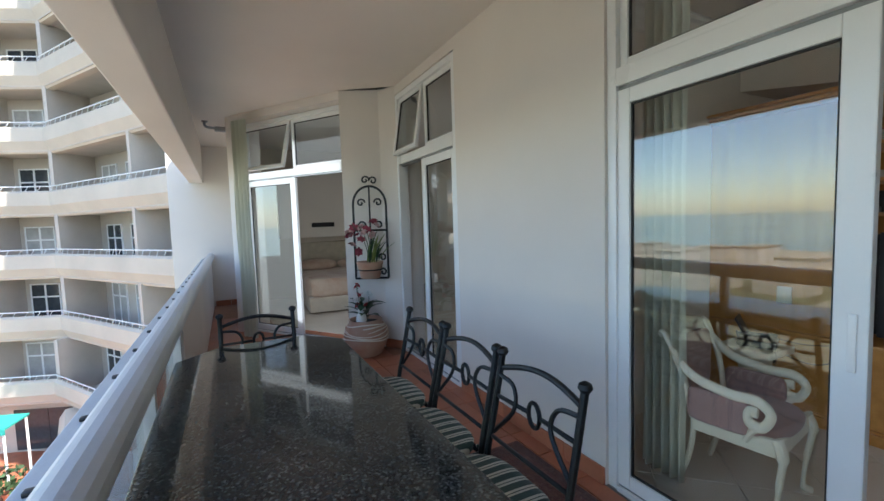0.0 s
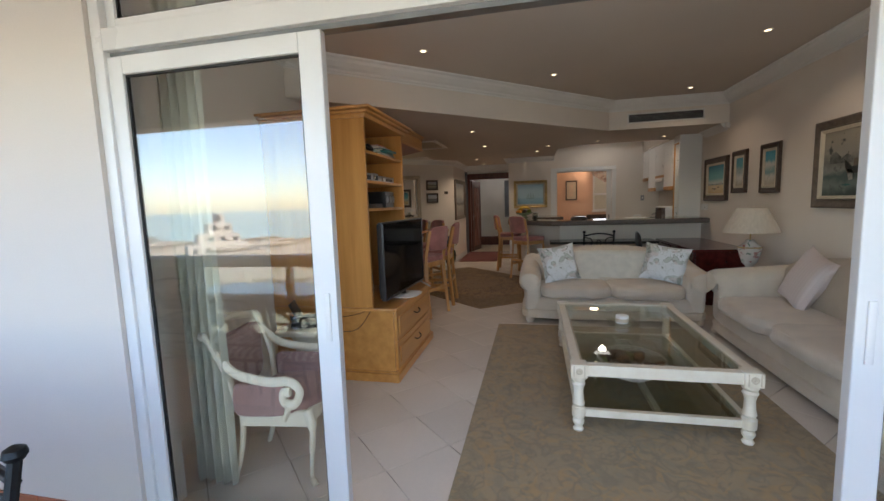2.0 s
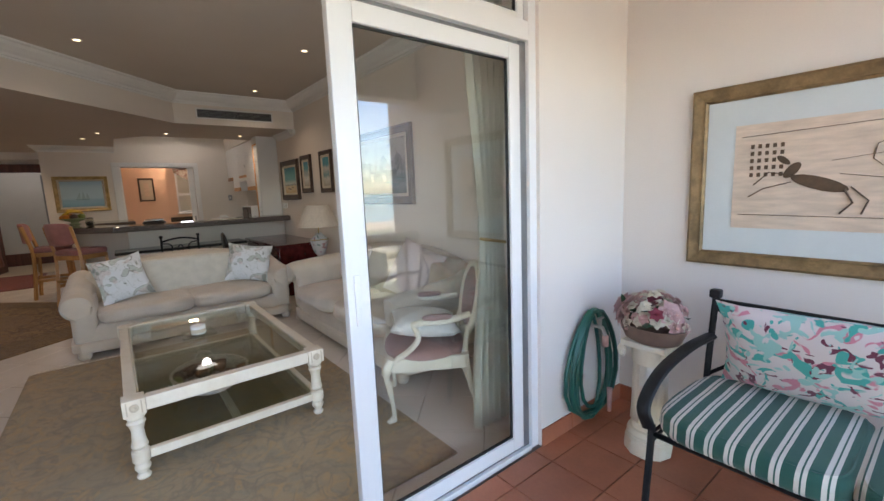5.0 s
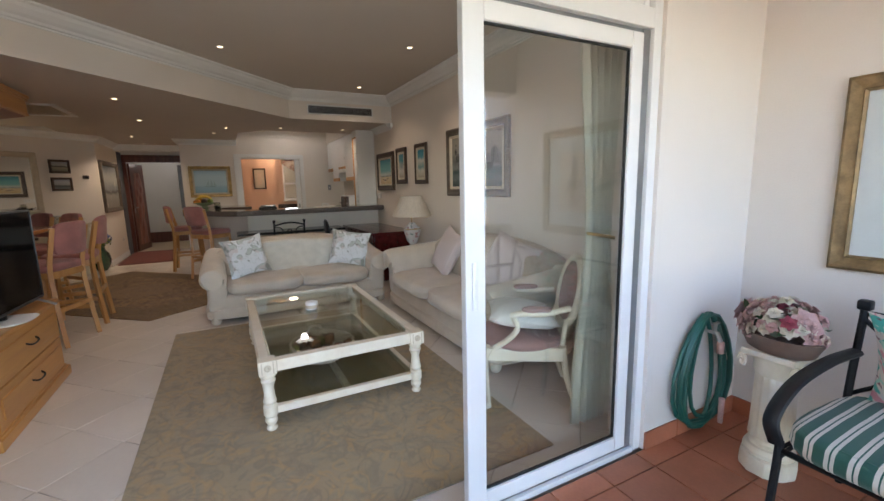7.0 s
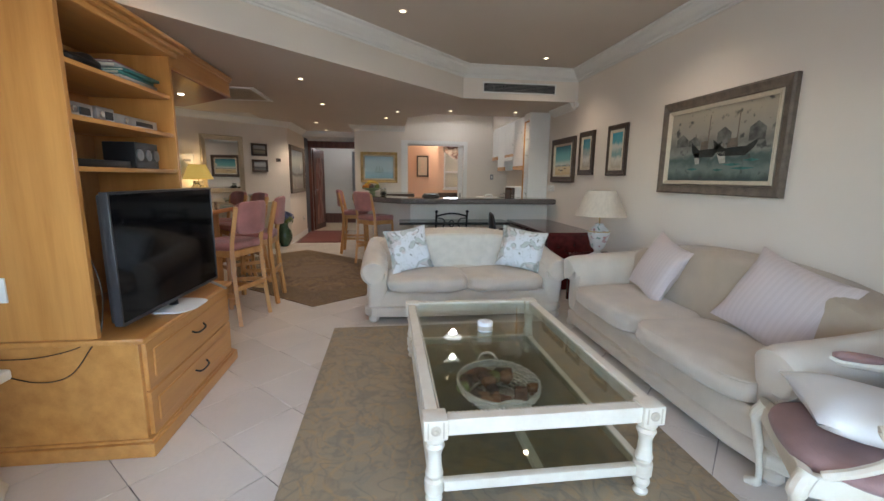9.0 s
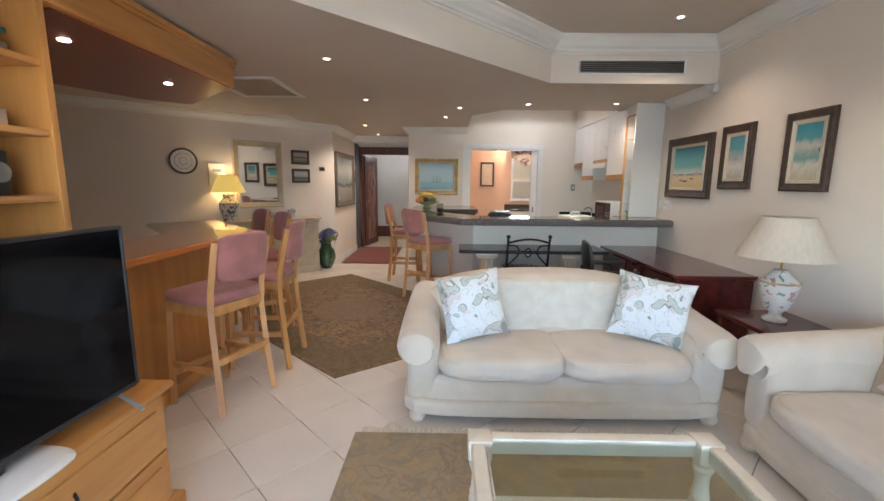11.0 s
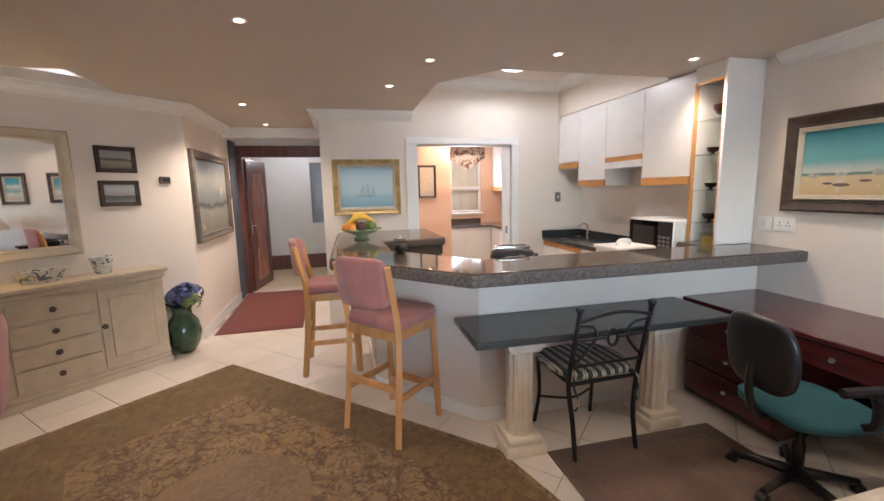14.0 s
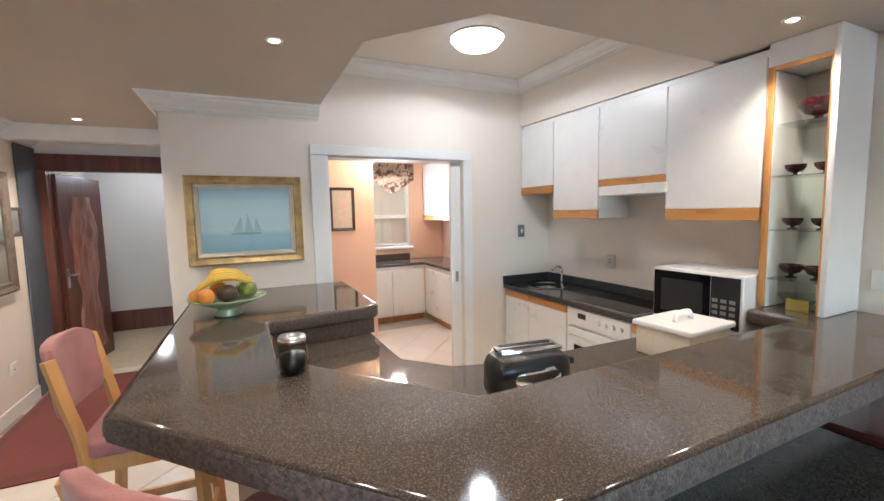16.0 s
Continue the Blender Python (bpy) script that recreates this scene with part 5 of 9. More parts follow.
def sofa(name, label, w, m, cushions, mats, arm=0.24, depth=0.92, back_h=0.88, arch=0.05, seat_m=None, back_m=None, loose=True, panel=False, lift=0.0):
    """Rolled-arm sofa, facing -y, standing on round feet, with a bowed back."""
    s = thing(name, label, "sofa", m=m)
    h = w / 2
    body, seat_m, back_m = mats, seat_m or mats, back_m or mats
    part("base", bm_soft(-h + 0.03, -depth / 2 + 0.05, 0.06, h - 0.03, depth / 2 - 0.02, 0.32, 9, n=8), body, s)
    part("skirt_band", bm_soft(-h + 0.005, -depth / 2 + 0.02, 0.05, h - 0.005, depth / 2, 0.17, 9, n=8), body, s)
    # bowed back
    bm = bm_soft(-h + 0.06, depth / 2 - (0.26 if loose else 0.36), 0.25, h - 0.06, depth / 2 + 0.02, back_h - arch, 6, 0.03, n=14)
    for v in bm.verts:
        k = max(0, (v.co.z - 0.45) / 0.4)
        v.co.z += arch * 1.6 * k * math.cos(v.co.x / h * math.pi / 2) ** 0.8 - 0.10 * k * (abs(v.co.x) / h) ** 4
        v.co.y += 0.07 * k
    part("backrest", bm, back_m, s)
    if panel:
        bm = bm_soft(-h + 0.36, depth / 2 - 0.372, 0.44, h - 0.36, depth / 2 - 0.25, back_h - arch - 0.015, 8, 0.02, n=10)
        for v in bm.verts:
            k = max(0, (v.co.z - 0.45) / 0.4)
            v.co.z += arch * 1.3 * k * math.cos(v.co.x / h * math.pi / 2) ** 0.8
            v.co.y += 0.07 * k
        part("woven_panel", bm, M["weave"], s, "pale woven centre panel")
    for sg in (-1, 1):
        a = [bm_soft(sg * (h - arm / 2) - arm / 2 + 0.03, -depth / 2 + 0.06, 0.12, sg * (h - arm / 2) + arm / 2 - 0.03, depth / 2 - 0.06, 0.58 + lift, 7, n=8)]
        part("arm_panel", a[0], body, s)
        roll = bm_tube(smooth_line([(sg * (h - 0.10), -depth / 2 + 0.04, 0.505 + lift), (sg * (h - 0.10), -depth / 2 + 0.08, 0.51 + lift), (sg * (h - 0.10), 0, 0.54 + lift), (sg * (h - 0.12), depth / 2 - 0.2, 0.60 + lift * 0.4), (sg * (h - 0.15), depth / 2 - 0.08, 0.68)], 4), [0.06, 0.10, 0.115, 0.122] + [0.128] * 4 + [0.128] * 8 + [0.11], 18)
        part("rolled_arm", roll, body, s)
    iw = 2 * (h - arm + 0.02)
    for i in range(cushions):
        x0 = -iw / 2 + iw * i / cushions
        cu = part("seat_cushion", bm_soft(x0 + 0.004, -depth / 2 + 0.0, 0.30, x0 + iw / cushions - 0.004, depth / 2 - 0.22, 0.455, 6, 0.10, 0.012, n=12, seed=i), seat_m, s)
        part("piping", bm_tube([(x0 + iw / cushions / 2 + (iw / cushions / 2 - 0.012) * (abs(math.cos(t)) ** 0.3) * (1 if math.cos(t) > 0 else -1), -0.11 + (depth / 2 - 0.12) * (abs(math.sin(t)) ** 0.3) * (1 if math.sin(t) > 0 else -1), 0.435) for t in [2 * math.pi * k / 48 for k in range(48)]], 0.006, 5, closed=True), seat_m, cu)
        if loose:
            part("back_cushion", bm_soft(x0 + 0.01, depth / 2 - 0.36, 0.43, x0 + iw / cushions - 0.01, depth / 2 - 0.19, back_h - 0.06, 4.5, 0.10, 0.01, n=10, seed=i + 5), back_m, s)
    for x in (-h + 0.1, h - 0.1):
        for y in (-depth / 2 + 0.1, depth / 2 - 0.1):
            part("foot", moved(bm_lathe([(0.035, 0), (0.055, 0.03), (0.05, 0.07), (0.03, 0.09)], 12), Matrix.Translation((x, y, 0))), body, s)
    return s


M["tan"] = mat("tan brushed upholstery", (0.48, 0.34, 0.21), 0.85, var=0.10, scale=4, bump=0.3, fine=200, sheen=0.35, col2=(0.56, 0.44, 0.31))
sofa("two_seat_sofa", "cream chenille two-seat sofa with rolled arms", 2.08, pose(5.85, -1.09, 0, 0, 0, -90), 2, M["chenille"], arm=0.27, arch=0.07, loose=False, back_h=0.835, panel=True)
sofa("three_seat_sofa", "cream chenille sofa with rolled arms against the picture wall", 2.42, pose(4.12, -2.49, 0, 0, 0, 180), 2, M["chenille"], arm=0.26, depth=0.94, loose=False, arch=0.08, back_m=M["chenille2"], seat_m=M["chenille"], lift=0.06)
def leaf_cloth():
    """White cotton with loose outlined leaves, washed in grey-green and blush."""
    m = mat("white cotton with grey-green leaf print", (0.70, 0.72, 0.73), 0.9, bump=0.25, fine=180, sheen=0.2)
    nt, b = nodes_of(m)
    tc = nt.nodes.new("ShaderNodeTexCoord")
    prev = None
    for i, (col, sc_, dist, stops) in enumerate((
            ((0.44, 0.49, 0.44), 8.0, 0.9, ((0.55, 0), (0.60, 0.85), (0.72, 0.5))),
            ((0.60, 0.51, 0.48), 9.0, 0.6, ((0.58, 0), (0.63, 0.7), (0.8, 0.4))),
            ((0.17, 0.19, 0.15), 8.0, 0.9, ((0.54, 0), (0.56, 1.0), (0.58, 0))),
            ((0.24, 0.25, 0.20), 13.0, 1.4, ((0.43, 0), (0.445, 0.85), (0.46, 0))),
            ((0.18, 0.20, 0.17), 8.0, 0.9, ((0.66, 0), (0.70, 0.75), (0.9, 0.85))))):
        n = nt.nodes.new("ShaderNodeTexNoise")
        n.inputs["Scale"].default_value, n.inputs["Detail"].default_value, n.inputs["Distortion"].default_value = sc_, 0.8, dist
        nt.links.new(tc.outputs["Object"], n.inputs["Vector"])
        r = nt.nodes.new("ShaderNodeValToRGB")
        e = r.color_ramp.elements
        for j, (p, v) in enumerate(stops):
            q = e[j] if j < 2 else e.new(p)
            q.position, q.color = p, (v, v, v, 1)
        nt.links.new(n.outputs[0], r.inputs[0])
        mx = nt.nodes.new("ShaderNodeMix")
        mx.data_type = "RGBA"
        nt.links.new(r.outputs[0], mx.inputs[0])
        if prev:
            nt.links.new(prev, mx.inputs[6])
        else:
            mx.inputs[6].default_value = (0.70, 0.72, 0.73, 1)
        mx.inputs[7].default_value = (*col, 1)
        prev = mx.outputs[2]
    nt.links.new(prev, b.inputs["Base Color"])
    return m


M["leafprint"] = leaf_cloth()
M["blush"] = stripes("blush striped cotton", (0.60, 0.51, 0.48), (0.635, 0.545, 0.515), 26, "x")
pillow("scatter_cushion", "white cushion with a grey leaf print in the sofa corner", M["leafprint"], 0.46, 0.47, 0.17, pose(5.71, -0.56, 0.465, -18, -8, -76), "cushions on the two-seat sofa")
pillow("scatter_cushion", "white cushion with a grey leaf print in the sofa corner", M["leafprint"], 0.50, 0.46, 0.17, pose(5.70, -1.68, 0.465, -18, 9, -110), "cushions on the two-seat sofa")
pillow("scatter_cushion", "blush pink striped cushion leaning on the sofa back", M["blush"], 0.56, 0.54, 0.17, pose(4.74, -2.50, 0.45, -24, 12, 170), "cushions on the long sofa")
pillow("scatter_cushion", "blush pink striped cushion leaning on the sofa back", M["blush"], 0.66, 0.56, 0.18, pose(3.66, -2.54, 0.45, -26, 12, 180), "cushions on the long sofa")

# coffee table
ct = thing("coffee_table", "distressed cream coffee table with glass top on turned legs", "table")
X0, X1, Y0, Y1 = 2.96, 4.66, -1.49, -0.43
prof = [(0.028, 0), (0.034, 0.012), (0.022, 0.03), (0.034, 0.05), (0.038, 0.065), (0.03, 0.085), (0.042, 0.10), (0.042, 0.155), (0.03, 0.165), (0.04, 0.185), (0.033, 0.21), (0.029, 0.27), (0.036, 0.30), (0.044, 0.315), (0.034, 0.33), (0.045, 0.345), (0.045, 0.365)]
for x in (X0 + 0.05, X1 - 0.05):
    for y in (Y0 + 0.05, Y1 - 0.05):
        part("leg", moved(bm_lathe(prof, 18), Matrix.Translation((x, y, 0.012))), M["distress"], ct, "turned distressed leg")
        cb = part("corner_block", bm_box(x - 0.05, y - 0.05, 0.375, x + 0.05, y + 0.05, 0.462, 0.004), M["distress"], ct)
        sg = -1 if x < 3.5 else 1
        part("rosette", joined(moved(bm_lathe([(0.022, 0), (0.022, 0.005), (0.012, 0.008), (0.0, 0.004)], 10), Matrix.Translation((x + sg * 0.05, y, 0.42)) @ pose(0, 0, 0, 0, 90 * sg)), bm_box(x + sg * 0.05 - 0.002, y - 0.035, 0.384, x + sg * 0.05 + 0.002, y - 0.029, 0.455), bm_box(x + sg * 0.05 - 0.002, y + 0.029, 0.384, x + sg * 0.05 + 0.002, y + 0.035, 0.455)), M["sidepaint"], cb)
for piece in (bm_box(X0 + 0.012, Y0 + 0.1, 0.385, X0 + 0.068, Y1 - 0.1, 0.458, 0.006), bm_box(X1 - 0.068, Y0 + 0.1, 0.385, X1 - 0.012, Y1 - 0.1, 0.458, 0.006), bm_box(X0 + 0.1, Y0 + 0.012, 0.385, X1 - 0.1, Y0 + 0.068, 0.458, 0.006), bm_box(X0 + 0.1, Y1 - 0.068, 0.385, X1 - 0.1, Y1 - 0.012, 0.458, 0.006)):
    part("apron", piece, M["distress"], ct)
part("bead_moulding", joined(*[bm_box(X0 + 0.070, Y0 + 0.1 + i * 0.02, 0.449, X0 + 0.079, Y0 + 0.115 + i * 0.02, 0.458, 0.003, 1) for i in range(43)], *[bm_box(X0 + 0.1 + i * 0.02, y, 0.449, X0 + 0.115 + i * 0.02, y + 0.009, 0.458, 0.003, 1) for i in range(74) for y in (Y0 + 0.070, Y1 - 0.079)]), M["sidepaint"], ct)
low_rails = joined(bm_box(X0 + 0.03, Y0 + 0.09, 0.112, X0 + 0.07, Y1 - 0.09, 0.16, 0.005), bm_box(X1 - 0.07, Y0 + 0.09, 0.112, X1 - 0.03, Y1 - 0.09, 0.16, 0.005), bm_box(X0 + 0.09, Y0 + 0.03, 0.112, X1 - 0.09, Y0 + 0.07, 0.16, 0.005), bm_box(X0 + 0.09, Y1 - 0.07, 0.112, X1 - 0.09, Y1 - 0.03, 0.16, 0.005), bm_box(X0 + 0.07, -0.985, 0.112, X1 - 0.07, -0.945, 0.15, 0.005))
part("lower_rail", low_rails, M["distress"], ct)
M["smoke"] = glass("smoked glass", (0.80, 0.81, 0.74))
M["tableglass"] = glass("table glass", (0.91, 0.94, 0.90))
part("glass_top", bm_box(X0 + 0.066, Y0 + 0.066, 0.440, X1 - 0.066, Y1 - 0.066, 0.448), M["tableglass"], ct, "clear glass top")
part("glass_shelf", bm_box(X0 + 0.065, Y0 + 0.065, 0.152, X1 - 0.065, Y1 - 0.065, 0.16), M["smoke"], ct, "smoked glass shelf")
# wicker basket of dried fruits on the lower shelf
M["wicker"] = mat("whitewashed wicker", (0.55, 0.48, 0.40), 0.8, var=0.2, scale=30, bump=0.3)
bas = thing("wicker_basket", "whitewashed wicker basket of dried fruit under the glass", "basket", m=pose(3.62, -0.92, 0.16) @ Matrix.Diagonal((1.08, 1.08, 1, 1)))
for k in range(9):
    r, zz = 0.13 + 0.085 * math.sin(k / 8 * math.pi / 2), 0.008 + k * 0.014
    pts = [((r + 0.006 * math.sin(i * 9.4 + k * math.pi)) * 1.15 * math.cos(2 * math.pi * i / 48), (r + 0.006 * math.sin(i * 9.4 + k * math.pi)) * math.sin(2 * math.pi * i / 48), zz) for i in range(48)]
    part("strand", bm_tube(pts, 0.009, 5, closed=True), M["wicker"], bas)
part("basket_bottom", bm_lathe([(0.14, 0.0), (0.14, 0.008), (0.0, 0.008)], 20), M["wicker"], bas)
for s in (-1, 1):
    part("basket_handle", bm_tube(smooth_line([(s * 0.245, -0.06, 0.12), (s * 0.275, -0.03, 0.155), (s * 0.275, 0.03, 0.155), (s * 0.245, 0.06, 0.12)]), 0.009, 6), M["wicker"], bas)
fcol = [mat("dried fruit", c, 0.7, var=0.25, scale=18, bump=0.3) for c in ((0.16, 0.06, 0.03), (0.30, 0.13, 0.05), (0.07, 0.035, 0.025), (0.20, 0.22, 0.05))]
rf = random.Random(8)
for i in range(26):
    a, r = rf.uniform(0, 6.28), 0.19 * math.sqrt(rf.random())
    part("dried_fruit", bm_soft(*(c - 0.035 for c in (r * math.cos(a) * 1.1, r * math.sin(a), 0.09)), *(c + 0.035 for c in (r * math.cos(a) * 1.1, r * math.sin(a), 0.09)), 2.2, 0, 0.015, 4, i), fcol[i % 4 if i % 4 < 3 or i % 8 == 3 else 0], bas)
can = thing("candle", "white candle in a low glass on the coffee table", "candle", m=pose(3.98, -0.92, 0.4485))
part("wax", bm_lathe([(0.045, 0), (0.05, 0.005), (0.05, 0.062), (0.04, 0.066), (0.0, 0.06)], 20), M["white"], can)
part("label_band", bm_lathe([(0.0508, 0.012), (0.0508, 0.04), (0.05, 0.04)], 20, cap=False), M["sidepaint"], can)
part("glass_coaster", bm_box(-0.11, -0.11, -0.0, 0.11, 0.11, 0.006, 0.002), M["tableglass"], can)

# ---- armchairs, lamp, side pieces ----
M["mauve"] = mat("faded mauve upholstery", (0.36, 0.215, 0.195), 0.9, var=0.1, scale=9, bump=0.3, fine=200, sheen=0.2)


def armchair(name, label, m, back_h=0.95, scroll=False):
    """French carved armchair facing +y: cabriole legs, padded oval back, padded arms."""
    c = thing(name, label, "armchair", m=m)
    P = M["distress"]
    for s in (-1, 1):
        part("front_leg", bm_tube(smooth_line([(s * 0.27, 0.27, 0.0), (s * 0.245, 0.235, 0.04), (s * 0.25, 0.25, 0.2), (s * 0.27, 0.27, 0.34), (s * 0.25, 0.24, 0.42)], 5), [0.024] * 5 + [0.014] * 5 + [0.02] * 5 + [0.032] * 5 + [0.036], 10), P, c)
        part("back_leg", bm_tube(smooth_line([(s * 0.23, -0.34, 0), (s * 0.22, -0.27, 0.2), (s * 0.22, -0.24, 0.42)], 5), 0.02, 8), P, c)
        if scroll:
            part("back_post", bm_tube(smooth_line([(s * 0.24, -0.25, 0.40), (s * 0.27, -0.30, 0.62), (s * 0.29, -0.40, back_h - 0.02), (s * 0.29, -0.45, back_h)]), 0.026, 10, 0.7), P, c)
            part("arm", bm_tube(smooth_line([(s * 0.28, -0.36, back_h - 0.10), (s * 0.30, -0.22, 0.64), (s * 0.31, 0.0, 0.60), (s * 0.31, 0.15, 0.60), (s * 0.31, 0.22, 0.55), (s * 0.31, 0.18, 0.48), (s * 0.31, 0.11, 0.49), (s * 0.31, 0.11, 0.54), (s * 0.31, 0.155, 0.545)], 5), 0.022, 10, 1.2), P, c, "scrolled painted arm")
            part("arm_support", bm_tube(smooth_line([(s * 0.31, 0.17, 0.48), (s * 0.29, 0.12, 0.44), (s * 0.27, 0.08, 0.38)]), 0.02, 8), P, c)
            part("side_panel", bm_soft(s * 0.285 - 0.012, -0.26, 0.40, s * 0.285 + 0.012, 0.12, 0.58, 6, n=5), M["mauve"], c, "dusty pink padded side")
        else:
            part("arm", bm_tube(smooth_line([(s * 0.25, -0.27, 0.68), (s * 0.29, -0.12, 0.66), (s * 0.30, 0.04, 0.66), (s * 0.30, 0.10, 0.645)]), 0.02, 10), P, c, "carved painted arm")
            part("arm_pad", bm_soft(s * 0.295 - 0.03, -0.15, 0.67, s * 0.295 + 0.03, 0.03, 0.705, 3, n=6), M["mauve"], c, "dusty pink arm pad")
            part("arm_support", bm_tube(smooth_line([(s * 0.30, 0.09, 0.65), (s * 0.315, 0.06, 0.57), (s * 0.28, 0.12, 0.48), (s * 0.255, 0.2, 0.42)]), 0.018, 8), P, c)
    part("seat_rail", joined(bm_box(-0.26, 0.22, 0.33, 0.26, 0.26, 0.42, 0.012), bm_box(-0.25, -0.26, 0.33, 0.25, -0.22, 0.42, 0.01), bm_box(-0.265, -0.24, 0.33, -0.235, 0.24, 0.42, 0.01), bm_box(0.235, -0.24, 0.33, 0.265, 0.24, 0.42, 0.01)), P, c)
    part("seat", bm_soft(-0.25, -0.23, 0.38, 0.25, 0.25, 0.475, 4, 0.12, n=8), M["mauve"], c, "dusty pink upholstered seat")
    if scroll:
        part("back_pad", bm_soft(-0.25, -0.40, 0.46, 0.25, -0.34, back_h - 0.03, 6, n=8), M["mauve"], c, "dusty pink padded back")
        part("top_rail", bm_tube(smooth_line([(-0.29, -0.44, back_h - 0.01), (0, -0.46, back_h + 0.03), (0.29, -0.44, back_h - 0.01)]), 0.024, 8), P, c)
    else:
        ring = [(0.25 * math.cos(a), -0.27 - 0.10 * (0.72 + 0.22 * math.sin(a) - 0.5) / 0.45, 0.73 + 0.225 * math.sin(a)) for a in [2 * math.pi * i / 32 for i in range(32)]]
        part("back_frame", bm_tube(ring, 0.024, 10, closed=True), P, c, "carved oval back frame")
        part("back_pad", moved(bm_soft(-0.225, -0.025, -0.20, 0.225, 0.025, 0.20, 2.4, n=8), Matrix.Translation((0, -0.32, 0.73)) @ pose(0, 0, 0, 12)), M["mauve"], c, "dusty pink oval back pad")
        part("back_strut", joined(*[bm_tube([(s * 0.2, -0.24, 0.42), (s * 0.17, -0.27, 0.58)], 0.018, 8) for s in (-1, 1)]), P, c)
    return c


armchair("carved_armchair", "carved cream armchair with pink upholstery and white cushion", pose(2.66, -2.10, 0, 0, 0, -32))
pillow("seat_cushion", "white cushion lying on the armchair seat", M["white"], 0.46, 0.46, 0.15, pose(2.54, -2.29, 0.55, -84, 0, -32))
armchair("scroll_armchair", "pale painted armchair with scrolled arms and pink seat", pose(2.43, 1.18, 0, 0, 0, -172) @ Matrix.Diagonal((0.85, 0.78, 1, 1)), 0.84, True)

# pedestal table with telephone beside the wall unit
ped = thing("pedestal_stand", "white carved pedestal stand beside the wall unit", "stand", m=pose(3.24, 1.55, 0))
part("shaft", bm_lathe([(0.16, 0.0), (0.17, 0.03), (0.15, 0.06), (0.15, 0.08), (0.11, 0.11), (0.095, 0.16), (0.09, 0.40), (0.105, 0.46), (0.115, 0.50), (0.15, 0.52)], 24, 12, 0.08), M["distress"], ped)
part("stand_top", bm_box(-0.17, -0.17, 0.52, 0.17, 0.17, 0.57, 0.012), M["distress"], ped)
tel = thing("telephone", "black desk telephone with a curly cord", "telephone", m=pose(3.24, 1.53, 0.57, 0, 0, 20))
part("telephone_base", bm_box(-0.10, -0.11, 0, 0.10, 0.11, 0.05, 0.012), M["black"], tel)
part("handset", bm_tube(smooth_line([(-0.06, -0.11, 0.075), (-0.06, -0.06, 0.085), (-0.06, 0.06, 0.085), (-0.06, 0.11, 0.075)]), [0.03] * 6 + [0.017] * 6 + [0.017] * 6 + [0.03], 8), M["black"], tel)
part("stand_panel", moved(bm_box(-0.09, -0.005, 0, 0.10, 0.005, 0.15, 0.004), Matrix.Translation((0.02, 0.06, 0.05)) @ pose(0, 0, 0, -25)), M["black"], tel)
part("cord", bm_tube([(-0.11 - 0.03 * math.sin(i * 0.25), -0.1 + 0.012 * math.cos(i * 2.2), 0.02 - i * 0.006) for i in range(60)], 0.004, 4), M["black"], tel)

M["shade"] = mat("pleated cream lampshade", (0.62, 0.55, 0.46), 0.9, var=0.06, scale=10, bump=0.4, fine=60, stretch=(4, 4, 0.2))
M["porcelain"] = flower_print("white porcelain with faded flowers", (0.66, 0.63, 0.58), [((0.45, 0.22, 0.20), 0.62, 1.0), ((0.20, 0.28, 0.22), 0.64, 1.2)], 16)
M["porcelain"].node_tree.nodes["Principled BSDF"].inputs["Coat Weight"].default_value = 0.6
st = thing("side_table", "dark wooden side table in the corner between the sofas", "table", m=pose(5.88, -2.68, 0))
part("tabletop", bm_box(-0.26, -0.26, 0.545, 0.26, 0.26, 0.575, 0.008), M["redwood"], st)
for x in (-0.22, 0.22):
    for y in (-0.22, 0.22):
        part("leg", bm_box(x - 0.02, y - 0.02, 0, x + 0.02, y + 0.02, 0.545, 0.004), M["redwood"], st)


